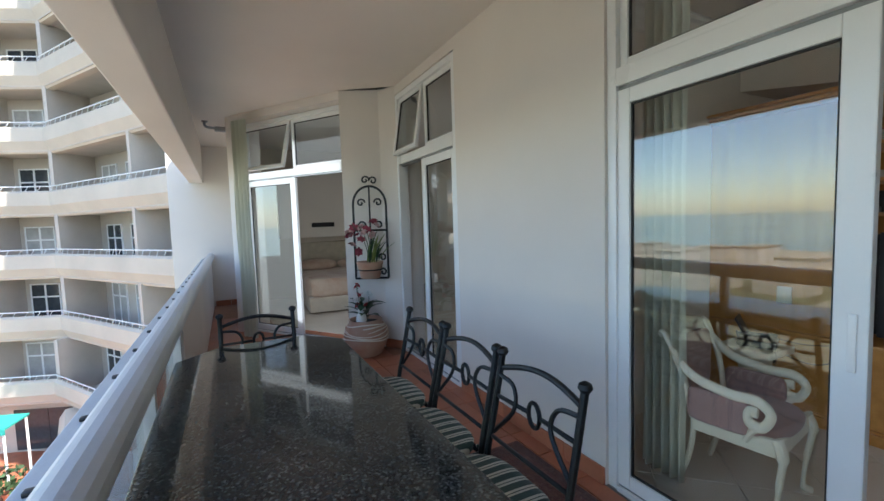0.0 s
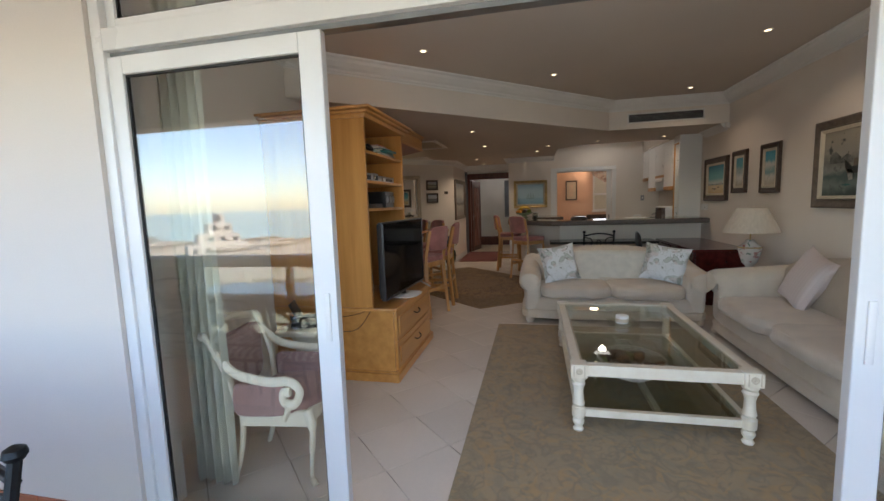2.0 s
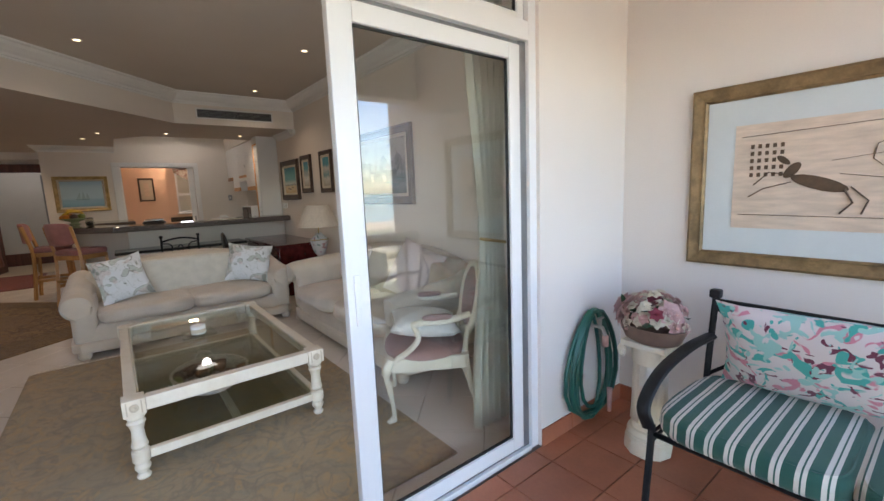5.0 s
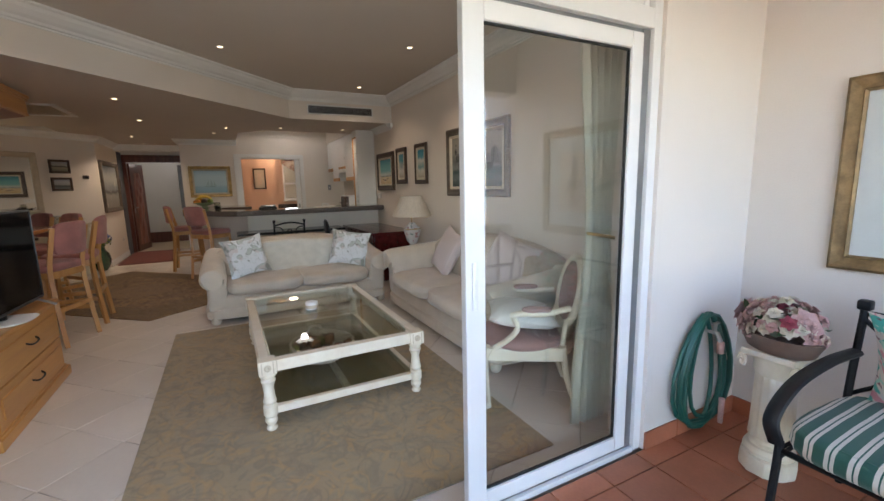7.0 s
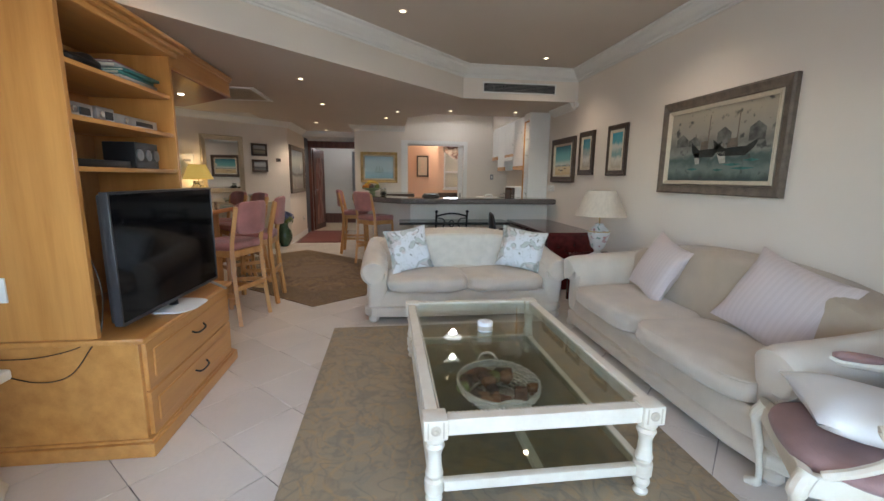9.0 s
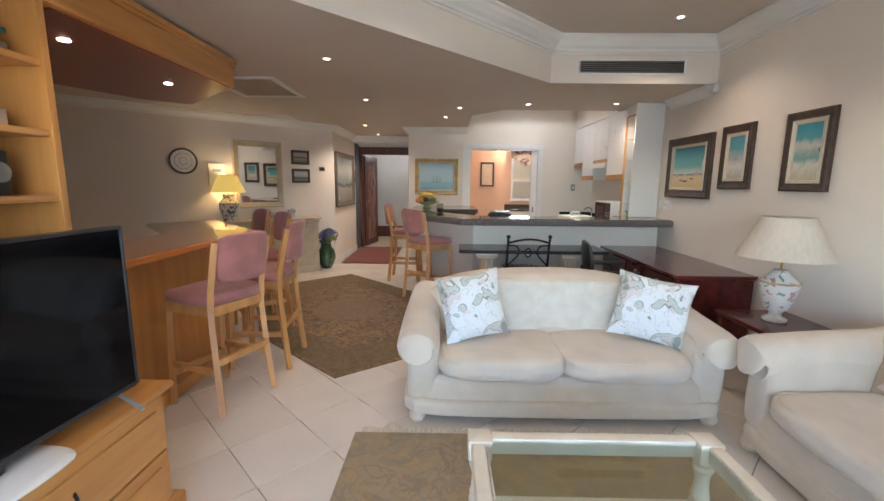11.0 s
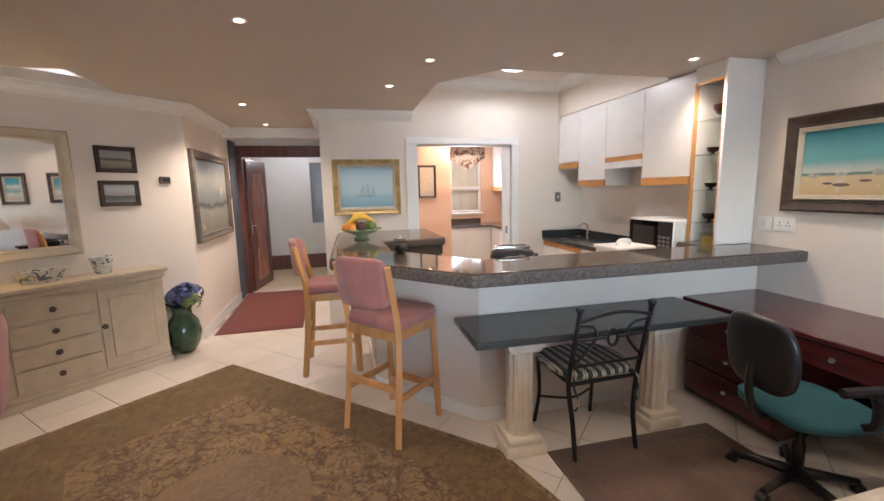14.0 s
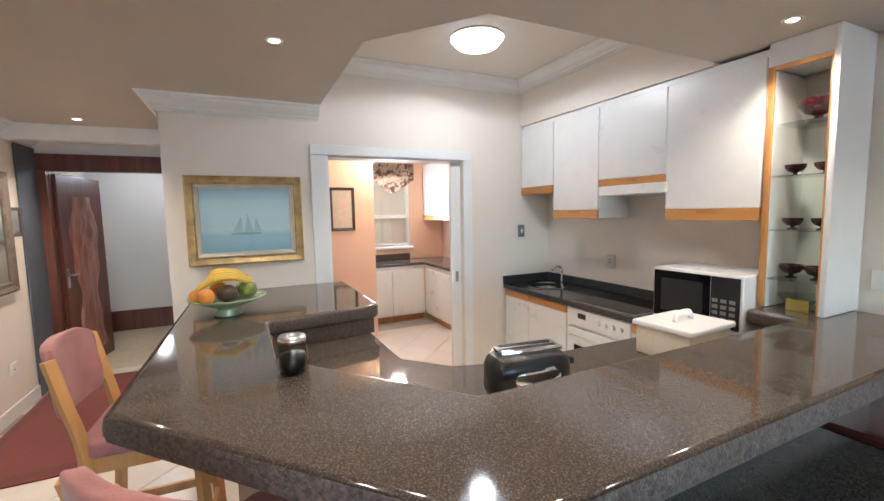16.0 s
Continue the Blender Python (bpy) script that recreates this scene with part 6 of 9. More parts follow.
def table_lamp(name, label, m, body, shade, h=0.36, r=0.115, sr=(0.15, 0.27), sh=0.27, square=False, jar=False):
    l = thing(name, label, "lamp", m=m)
    part("lamp_base", bm_lathe([(r * 0.68, 0), (r * 0.72, 0.015), (r * 0.66, 0.03), (r * 0.78, h * 0.2), (r, h * 0.5), (r * 0.98, h * 0.62), (r * 0.72, h * 0.74), (r * 0.60, h * 0.78), (r * 0.60, h * 0.9), (r * 0.66, h * 0.93), (0.01, h * 0.94)] if jar else [(r * 0.6, 0), (r * 0.62, 0.02), (r * 0.35, 0.035), (r * 0.3, 0.06), (r * 0.62, 0.10), (r, h * 0.55), (r * 0.98, h * 0.62), (r * 0.55, h * 0.72), (r * 0.35, h * 0.78), (r * 0.4, h * 0.80)], 24), body, l)
    part("collar", bm_lathe([(r * 1.0, h * 0.60), (r * 1.06, h * 0.615), (r * 1.0, h * 0.63)], 24, cap=False), M["gold"], l)
    part("stem", bm_tube([(0, 0, h * 0.78), (0, 0, h + 0.06)], 0.008, 8), M["gold"], l, "brass stem")
    bm = bmesh.new()
    n = 4 if square else 48
    a0 = math.pi / 4 if square else 0
    rows = []
    for rad, zz in ((sr[1], h), (sr[0], h + sh), (sr[0] - 0.006, h + sh), (sr[1] - 0.006, h)):
        rows.append([bm.verts.new((rad * (1.3 if square else 1 + 0.012 * (i % 2)) * math.cos(a0 + 2 * math.pi * i / n), rad * (1.3 if square else 1 + 0.012 * (i % 2)) * math.sin(a0 + 2 * math.pi * i / n), zz)) for i in range(n)])
    for a, b in zip(rows, rows[1:] + rows[:1]):
        for i in range(n):
            bm.faces.new((a[i], a[(i + 1) % n], b[(i + 1) % n], b[i]))
    bmesh.ops.recalc_face_normals(bm, faces=bm.faces[:])
    part("shade", bm, shade, l, "pleated fabric shade")
    return l


table_lamp("table_lamp", "porcelain table lamp with a pleated cream shade", pose(5.88, -2.68, 0.575), M["porcelain"], M["shade"], 0.46, 0.12, (0.15, 0.28), 0.28)

# ---- the wooden bar with its canopy ----
bar = thing("wooden_bar", "honey oak drinks bar with an angled end", "bar")
part("bar_top", bm_prism([(4.92, 1.40), (6.70, 1.40), (7.62, 2.26), (7.20, 2.76), (6.42, 2.02), (4.92, 2.02)], 1.045, 1.09, 0.012, 3), wood("lacquered orange oak", (0.56, 0.22, 0.06), (0.42, 0.14, 0.035), rough=0.14, axis="x", coat=0.6), bar, "polished orange oak bar top")
part("bar_front", bm_prism([(4.92, 1.66), (6.58, 1.66), (7.35, 2.38), (7.15, 2.60), (6.46, 1.94), (4.92, 1.94)], 0.0, 1.045), M["oak_z"], bar)
part("foot_rail", bm_prism([(4.95, 1.56), (6.62, 1.56), (7.40, 2.28), (7.33, 2.36), (6.58, 1.66), (4.95, 1.66)], 0.0, 0.10, 0.004), M["oak_x"], bar)
can_p = [(4.92, 1.42), (6.52, 1.42), (7.28, 2.22), (7.05, 2.52), (6.2, 2.9), (4.92, 2.9)]
can2 = thing("bar_canopy", "honey oak canopy with downlights over the bar", "canopy")
part("canopy_body", bm_prism(can_p, 2.275, 2.50, 0.006), M["oak_x"], can2)
cx, cy = 5.8, 2.1
part("canopy_soffit", bm_prism([(cx + (x - cx) * 0.97, cy + (y - cy) * 0.97) for x, y in can_p], 2.268, 2.275), wood("mahogany red soffit", (0.30, 0.07, 0.04), (0.20, 0.04, 0.025), axis="x"), can2, "reddish polished soffit")
for k, z0, z1 in ((1.02, 2.43, 2.455), (1.035, 2.455, 2.49), (1.012, 2.28, 2.30)):
    part("canopy_moulding", bm_prism([(cx + (x - cx) * k, cy + (y - cy) * k) for x, y in can_p], z0, z1, 0.006), M["oak_x"], can2)
glow_warm = glow("lamp disc", (1.0, 0.80, 0.52), 1.2)
for x, y in ((5.35, 1.75), (6.35, 1.85)):
    part("downlight", moved(bm_lathe([(0.03, 0), (0.03, 0.004), (0.0, 0.004)], 16), Matrix.Translation((x, y, 2.263))), glow_warm, can2, "small warm downlight")


def bar_stool(name, label, group, m):
    """Beech bar stool facing +y, with pink velvet seat and curved back."""
    c = thing(name, label, "stool", group, m)
    W = M["beech"]
    for s in (-1, 1):
        part("back_leg", bm_tube(smooth_line([(s * 0.225, -0.24, 0), (s * 0.215, -0.20, 0.4), (s * 0.21, -0.185, 0.74), (s * 0.215, -0.23, 0.98), (s * 0.215, -0.265, 1.145)]), 0.026, 4), W, c)
        part("front_leg", bm_tube([(s * 0.215, 0.225, 0), (s * 0.20, 0.20, 0.72)], 0.028, 4), W, c)
        part("side_rail", bm_box(s * 0.205 - 0.011, -0.2, 0.665, s * 0.205 + 0.011, 0.2, 0.73, 0.004), W, c)
        part("side_stretcher", bm_box(s * 0.21 - 0.011, -0.21, 0.27, s * 0.21 + 0.011, 0.21, 0.315, 0.004), W, c)
    part("front_rail", bm_box(-0.2, 0.19, 0.665, 0.2, 0.212, 0.73, 0.004), W, c)
    part("back_rail", bm_box(-0.2, -0.2, 0.665, 0.2, -0.178, 0.73, 0.004), W, c)
    part("front_stretcher", bm_box(-0.21, 0.2, 0.2, 0.21, 0.222, 0.25, 0.004), W, c)
    part("back_stretcher", bm_box(-0.21, -0.225, 0.34, 0.21, -0.203, 0.385, 0.004), W, c)
    part("seat", bm_soft(-0.232, -0.20, 0.725, 0.232, 0.24, 0.81, 7, 0.06, n=10), M["pink"], c, "dusty pink velvet seat")
    bm = bm_soft(-0.197, -0.27, 0.885, 0.197, -0.215, 1.19, 7, 0.03, n=10)
    for v in bm.verts:
        v.co.y -= 0.045 * (1 - (v.co.x / 0.197) ** 2) + 0.10 * (v.co.z - 0.95)
    part("backrest", bm, M["pink"], c, "dusty pink velvet back")
    return c


M["beech"] = wood("honey beech", (0.58, 0.31, 0.11), (0.46, 0.22, 0.07), axis="z")
bs = bar_stool("bar_stool", "beech bar stool with dusty pink velvet at the granite bar", "stools at the granite bar", pose(8.40, -0.085, 0.012, 0, 0, -137))
copy_thing(bs, pose(9.545, 0.33, 0, 0, 0, 178))
b2 = copy_thing(bs, pose(5.76, 1.26, 0, 0, 0, -20))
tagged(b2, "beech bar stool with dusty pink velvet at the wooden bar", "stool", "stools at the wooden bar")
for x, y, a in ((6.38, 1.20, 4), (7.20, 1.62, 40), (7.62, 2.02, 44)):
    tagged(copy_thing(bs, pose(x, y, 0.012 if x > 6 else 0, 0, 0, a)), "beech bar stool with dusty pink velvet at the wooden bar", "stool", "stools at the wooden bar")

# ---- granite bar and desk ----
gb = thing("granite_bar", "brown granite breakfast bar on a white plastered wall", "counter")
OUT = [(7.91, -2.99), (7.895, -0.50), (8.78, 0.30), (10.81, 0.25)]
INN = [(10.81, -0.83), (9.82, -0.83), (9.77, -0.79), (9.69, -0.18), (9.05, -0.19), (8.40, -0.72), (8.40, -2.55), (8.64, -2.55), (8.64, -2.99)]
part("bar_top", bm_prism(OUT + INN, 1.03, 1.115, 0.022, 4), M["granite_b"], gb, "polished brown granite top with a rough edge")
def broken_edge(line, z0, z1, proud=0.012):
    """The rough-hewn nosing of a stone slab along a plan line; the stone lies to the left of it."""
    bm = bmesh.new()
    cols = []
    for a, b in zip(line, line[1:]):
        a, b = Vector(a), Vector(b)
        n = int((b - a).length / 0.016)
        w = (b - a).normalized()
        out = Vector((-w.y, w.x))
        for i in range(n + (b == Vector(line[-1]))):
            p, col = a.lerp(b, i / n), []
            for k in range(8):
                v = k / 7
                q = Vector((p.x * 34, p.y * 34, v * 3.1))
                e = (0.25 + 0.75 * abs(noise.noise(q)) + 0.35 * noise.noise(q * 2.3)) * proud * math.sin(math.pi * v) ** 0.4
                col.append(bm.verts.new((p.x + out.x * e, p.y + out.y * e, z0 + (z1 - z0) * v)))
            cols.append(col)
    for a, b in zip(cols, cols[1:]):
        for k in range(7):
            bm.faces.new((a[k], b[k], b[k + 1], a[k + 1]))
    bmesh.ops.recalc_face_normals(bm, faces=bm.faces[:])
    return bm


part("broken_edge", broken_edge(OUT, 1.034, 1.108), M["granite_rough"], gb, "rough broken granite nosing")
part("return_wall", bm_box(9.83, -0.80, 0.0, 10.81, -0.24, 1.028), M["plaster"], gb, "white plastered wall")
part("upstand", bm_prism([(9.715, -0.20), (9.735, -0.20), (9.815, -0.79), (9.795, -0.79)], 0.94, 1.03), M["granite_b"], gb, "dark granite upstand")
part("inner_worktop", bm_prism([(9.83, -0.20), (9.05, -0.20), (8.41, -0.72), (8.41, -2.42), (8.95, -2.42), (8.98, -1.20), (9.06, -0.96), (9.27, -0.78), (9.83, -0.77)], 0.90, 0.94, 0.008, 3), M["granite_b"], gb, "polished brown granite worktop")
part("inner_cabinet", bm_prism([(9.82, -0.20), (9.05, -0.20), (8.44, -0.73), (8.44, -2.40), (8.91, -2.40), (8.94, -1.20), (9.03, -0.94), (9.25, -0.75), (9.82, -0.74)], 0.0, 0.899), M["kitchen"], gb, "white laminate front")
part("bar_wall", bm_prism([(8.26, -2.99), (8.26, -0.66), (8.98, -0.02), (10.81, -0.02), (10.81, -0.19), (9.04, -0.19), (8.44, -0.72), (8.44, -2.99)], 0, 1.03), M["plaster"], gb, "white plastered wall")
part("skirting", bm_prism([(8.245, -2.2), (8.245, -0.655), (8.975, -0.005), (10.81, -0.005), (10.81, -0.02), (8.98, -0.02), (8.26, -0.66), (8.26, -2.2)], 0, 0.09), M["white"], gb)
gd = thing("granite_desk", "black granite desk shelf on two fluted pedestals", "desk")
part("desk_top", bm_prism([(8.255, -0.48), (7.75, -0.47), (7.74, -2.20), (8.255, -2.20)], 0.72, 0.76, 0.008, 3), M["granite_g"], gd, "polished black granite")
def pilaster(x, y):
    part("pedestal", joined(bm_box(x - 0.13, y - 0.13, 0, x + 0.13, y + 0.13, 0.07, 0.01), bm_box(x - 0.11, y - 0.11, 0.07, x + 0.11, y + 0.11, 0.11, 0.012), moved(bm_lathe([(0.088, 0.11), (0.082, 0.16), (0.082, 0.62), (0.088, 0.64)], 48, 12, 0.12), Matrix.Translation((x, y, 0))), bm_box(x - 0.10, y - 0.10, 0.64, x + 0.10, y + 0.10, 0.67, 0.01), bm_box(x - 0.12, y - 0.12, 0.67, x + 0.12, y + 0.12, 0.718, 0.01)), M["distress"], gd, "fluted distressed white pedestal")
pilaster(7.92, -0.80)
pilaster(7.95, -1.80)
wd = thing("mahogany_desk", "dark red mahogany desk against the picture wall", "desk")
part("desk_top", bm_prism([(6.48, -2.99), (8.25, -2.99), (8.25, -2.28), (6.48, -2.28)], 0.725, 0.76, 0.008, 3), M["redwood"], wd)
part("drawer_unit", bm_box(7.50, -2.97, 0.02, 8.22, -2.32, 0.724, 0.004), M["redwood"], wd)
for i in range(3):
    d = part("drawer", bm_box(7.53, -2.322, 0.06 + i * 0.22, 8.19, -2.302, 0.27 + i * 0.22, 0.004), M["redwood"], wd)
    part("knob", moved(bm_lathe([(0.008, 0), (0.008, 0.012), (0.015, 0.016), (0.012, 0.024), (0, 0.026)], 10), Matrix.Translation((7.86, -2.302, 0.165 + i * 0.22)) @ pose(0, 0, 0, -90)), M["silver"], d)
part("end_panel", bm_box(6.50, -2.97, 0.0, 6.54, -2.32, 0.724, 0.004), M["redwood"], wd)
fd = part("front_drawer", bm_box(6.54, -2.325, 0.58, 7.50, -2.305, 0.715, 0.004), M["redwood"], wd)
for x in (6.8, 7.25):
    part("knob", moved(bm_lathe([(0.008, 0), (0.008, 0.012), (0.015, 0.016), (0.012, 0.024), (0, 0.026)], 10), Matrix.Translation((x, -2.305, 0.65)) @ pose(0, 0, 0, -90)), M["silver"], fd)
part("back_panel", bm_box(6.54, -2.97, 0.1, 7.50, -2.95, 0.724), M["redwood"], wd)
iron_chair("iron_chair", "black wrought iron chair with striped pad at the granite desk", "", pose(7.92, -1.245, 0.0, 0, 0, -88), 0.47)

oc = thing("office_chair", "black office chair with a teal seat at the mahogany desk", "chair", m=pose(7.20, -2.05, 0.0, 0, 0, 172))
M["teal"] = mat("teal office fabric", (0.02, 0.10, 0.12), 0.9, var=0.1, scale=10, bump=0.3)
for i in range(5):
    a = 2 * math.pi * i / 5
    lg = part("base_leg", bm_tube([(0, 0, 0.09), (0.28 * math.cos(a), 0.28 * math.sin(a), 0.065)], [0.03, 0.018], 6), M["black"], oc)
    part("castor", moved(bm_lathe([(0.028, -0.022), (0.03, -0.015), (0.03, 0.015), (0.028, 0.022)], 12), Matrix.Translation((0.28 * math.cos(a), 0.28 * math.sin(a), 0.03)) @ pose(0, 0, 0, 90, 0, math.degrees(a))), M["black"], lg)
part("column", bm_lathe([(0.03, 0.08), (0.03, 0.25), (0.022, 0.26), (0.022, 0.42)], 12), M["black"], oc)
part("seat", bm_soft(-0.24, -0.22, 0.42, 0.24, 0.25, 0.50, 4, 0.06, n=8), M["teal"], oc, "teal fabric seat")
bmk = bm_soft(-0.195, -0.30, 0.58, 0.195, -0.235, 0.95, 3.5, 0.05, n=8)
for v in bmk.verts:
    v.co.y += 0.25 * v.co.x ** 2 * 2 - 0.1 * (v.co.z - 0.6)
part("backrest", bmk, M["black"], oc, "black curved backrest")
part("back_bar", bm_tube(smooth_line([(0, -0.05, 0.42), (0, -0.25, 0.43), (0, -0.31, 0.55), (0, -0.31, 0.7)]), 0.02, 8), M["black"], oc)
for s in (-1, 1):
    part("armrest", bm_tube(smooth_line([(s * 0.22, 0.05, 0.46), (s * 0.29, 0.05, 0.52), (s * 0.29, 0.02, 0.66), (s * 0.29, -0.14, 0.68), (s * 0.29, 0.16, 0.68)]), 0.022, 8), M["black"], oc)

# ---- kitchen ----
def cabinet_door(x0, x1, z0, z1, parent, y, m=None, wood_strip=True):
    d = part("cabinet_door", bm_box(x0 + 0.003, y, z0, x1 - 0.003, y + 0.018, z1, 0.003), m or M["kitchen"], parent, "white laminate door")
    if wood_strip:
        part("wooden_pull", bm_box(x0 + 0.003, y, z0 - 0.075, x1 - 0.003, y + 0.022, z0 - 0.002, 0.006), M["oak_x"], d, "oak finger pull")
        # darker plate on the strip draws the shade of the finger hollow
        part("pull_recess", bm_box((x0 + x1) / 2 - 0.07, y + 0.0195, z0 - 0.03, (x0 + x1) / 2 + 0.07, y + 0.0235, z0 - 0.008), M["oak_shaded"], d)
    return d


for x0, x1, z0 in ((10.33, 10.81, 1.90), (9.80, 10.33, 1.67), (9.215, 9.80, 1.90), (8.64, 9.215, 1.665)):
    kc = thing("wall_cabinet", "white kitchen wall cabinet with an oak pull strip", "cabinet", "kitchen wall cabinets")
    part("body", bm_box(x0 + 0.001, YR + 0.002, z0 - 0.07, x1 - 0.001, -2.665, 2.498), M["kitchen"], kc)
    n = 1
    for i in range(n):
        cabinet_door(x0 + (x1 - x0) * i / n, x0 + (x1 - x0) * (i + 1) / n, z0, 2.46, kc, -2.664)
hood = thing("extractor_hood", "slim white pull-out extractor hood", "hood")
part("hood_body", bm_box(9.20, -2.98, 1.775, 9.77, -2.62, 1.845, 0.005), M["kitchen"], hood)
bc = thing("base_cabinets", "white kitchen base cabinets with an oak strip", "cabinet")
part("body", bm_box(8.68, -2.98, 0.1, 9.28, -2.46, 0.895), M["kitchen"], bc)
part("body", bm_box(9.90, -2.98, 0.1, 10.81, -2.46, 0.895), M["kitchen"], bc)
part("plinth", bm_box(8.68, -2.98, 0, 10.81, -2.52, 0.1), M["oak_shaded"], bc)
for x0, x1 in ((8.68, 9.28), (9.92, 10.42), (10.42, 10.80)):
    d = part("cabinet_door", bm_box(x0 + 0.003, -2.458, 0.12, x1 - 0.003, -2.44, 0.825, 0.003), M["kitchen"], bc)
    part("wooden_pull", bm_box(x0 + 0.003, -2.458, 0.83, x1 - 0.003, -2.436, 0.89, 0.005), M["oak_x"], d, "oak finger pull")
kw = thing("kitchen_worktop", "dark granite kitchen worktop with an upstand", "worktop")
part("worktop", bm_box(8.67, -2.99, 0.90, 10.81, -2.42, 0.94, 0.006), M["granite_g"], kw)
part("upstand", joined(bm_box(9.2, -2.995, 0.94, 10.81, -2.97, 1.02, 0.004), bm_box(10.79, -2.97, 0.94, 10.815, -2.42, 1.02, 0.004)), M["granite_g"], kw)
ov = thing("oven", "white built-in oven under the worktop", "oven")
part("oven_body", bm_box(9.285, -2.97, 0.1, 9.895, -2.46, 0.895), M["kitchen"], ov)
part("control_panel", bm_box(9.29, -2.46, 0.755, 9.89, -2.435, 0.89, 0.004), M["kitchen"], ov)
part("oven_display", bm_box(9.70, -2.434, 0.82, 9.78, -2.43, 0.86), M["black"], ov)
for i in range(4):
    part("knob", moved(bm_lathe([(0.018, 0), (0.016, 0.02), (0.0, 0.02)], 14), Matrix.Translation((9.36 + 0.07 * i, -2.435, 0.825)) @ pose(0, 0, 0, -90)), M["white"], ov)
part("oven_door", bm_box(9.29, -2.46, 0.14, 9.89, -2.435, 0.735, 0.004), M["kitchen"], ov)
part("oven_glass", bm_box(9.36, -2.434, 0.22, 9.82, -2.431, 0.60), M["screen"], ov)
part("oven_handle", bm_tube([(9.34, -2.405, 0.675), (9.84, -2.405, 0.675)], 0.012, 8), M["white"], ov)
hob = thing("hob", "black ceramic hob with a steel rim", "hob")
part("rim", bm_box(9.29, -2.93, 0.94, 9.89, -2.47, 0.944), M["silver"], hob)
part("hob_glass", bm_box(9.30, -2.92, 0.944, 9.88, -2.48, 0.947), M["screen"], hob)
sk = thing("sink", "round steel sink with a chrome tap", "sink", m=pose(10.50, -2.72, 0.94))
part("bowl_rim", bm_lathe([(0.20, 0.0), (0.205, 0.004), (0.19, 0.006), (0.175, 0.0), (0.12, 0.002), (0.0, 0.003)], 28), M["chrome"], sk)
part("tap", bm_tube(smooth_line([(0.02, -0.2, 0), (0.02, -0.2, 0.14), (0.01, -0.14, 0.18), (0.0, -0.06, 0.15)]), 0.011, 8), M["chrome"], sk)
part("tap_lever", bm_tube([(0.02, -0.2, 0.14), (0.07, -0.2, 0.17)], 0.008, 6), M["chrome"], sk)
mw = thing("microwave", "white microwave oven with a black glass door", "microwave", m=pose(8.925, -2.69, 0.94, 0, 0, 2) @ Matrix.Diagonal((1.04, 1, 1.18, 1)))
part("case", bm_box(-0.27, -0.2, 0.012, 0.25, 0.17, 0.30, 0.01), M["kitchen"], mw)
part("door_glass", bm_box(-0.10, 0.17, 0.035, 0.24, 0.178, 0.285, 0.003), M["screen"], mw)
part("door_mesh", bm_box(-0.06, 0.178, 0.07, 0.19, 0.1795, 0.245), M["black"], mw)
kp = part("keypad", bm_box(-0.255, 0.17, 0.035, -0.105, 0.178, 0.285, 0.003), M["black"], mw)
for i in range(12):
    part("key", bm_box(-0.235 + 0.045 * (i % 3), 0.178, 0.07 + 0.03 * (i // 3), -0.205 + 0.045 * (i % 3), 0.180, 0.088 + 0.03 * (i // 3)), M["grey_alu"], kp)
# display nook with glass shelves
nk = thing("display_nook", "white display nook with glass shelves and oak edging", "shelf")
part("end_column", bm_box(8.335, -2.995, 1.117, 8.362, -2.645, ZL - 0.002, 0.004), M["white"], nk, "white painted column")
part("nook_back", bm_box(8.362, -2.995, 1.117, 8.605, -2.975, 2.372), M["white"], nk)
part("nook_side", bm_box(8.605, -2.975, 1.117, 8.632, -2.665, 2.372, 0.003), M["white"], nk)
part("oak_edge", joined(bm_box(8.605, -2.665, 1.117, 8.634, -2.645, 2.397, 0.004), bm_box(8.362, -2.665, 2.372, 8.605, -2.645, 2.397, 0.004), bm_box(8.362, -2.665, 1.117, 8.370, -2.648, 2.372)), M["oak_z"], nk, "oak edge strip")
part("nook_head", bm_box(8.362, -2.995, 2.397, 8.634, -2.65, ZL - 0.002), M["white"], nk)
M["shelfglass"] = glass("shelf glass", (0.90, 0.95, 0.93))
for z in (1.28, 1.545, 1.83, 2.10):
    part("glass_shelf", bm_box(8.362, -2.97, z - 0.006, 8.605, -2.665, z), M["shelfglass"], nk, "glass shelf")
M["ruby"] = mat("dark ruby glass", (0.05, 0.008, 0.012), 0.06, bump=0, coat=0.5)
for z, xs, k in ((2.10, (8.47,), 1.5), (1.83, (8.42, 8.55), 0.8), (1.545, (8.42, 8.55), 0.8), (1.28, (8.43, 8.545), 0.95)):
    for x in xs:
        bowl = thing("ruby_bowl", "small dark ruby glass bowl on a glass shelf", "bowl", "ruby bowls in the nook", pose(x, -2.765 - 0.02 * k, z))
        part("bowl", moved(bm_lathe([(0.03, 0), (0.03, 0.006), (0.012, 0.012), (0.012, 0.02), (0.04, 0.03), (0.058, 0.055), (0.06, 0.075), (0.055, 0.075), (0.04, 0.04), (0, 0.032)], 18), Matrix.Scale(k, 4)), M["ruby"], bowl)
pl = thing("glass_platter", "clear glass platter with a yellow label in the nook", "platter", m=pose(8.47, -2.76, 1.117))
part("platter", bm_lathe([(0.05, 0), (0.06, 0.01), (0.11, 0.07), (0.115, 0.075), (0.1, 0.07), (0.0, 0.02)], 20), M["shelfglass"], pl)
part("label_card", bm_box(-0.05, 0.06, 0.0, 0.05, 0.065, 0.06), mat("yellow card", (0.5, 0.36, 0.08), 0.7), pl)

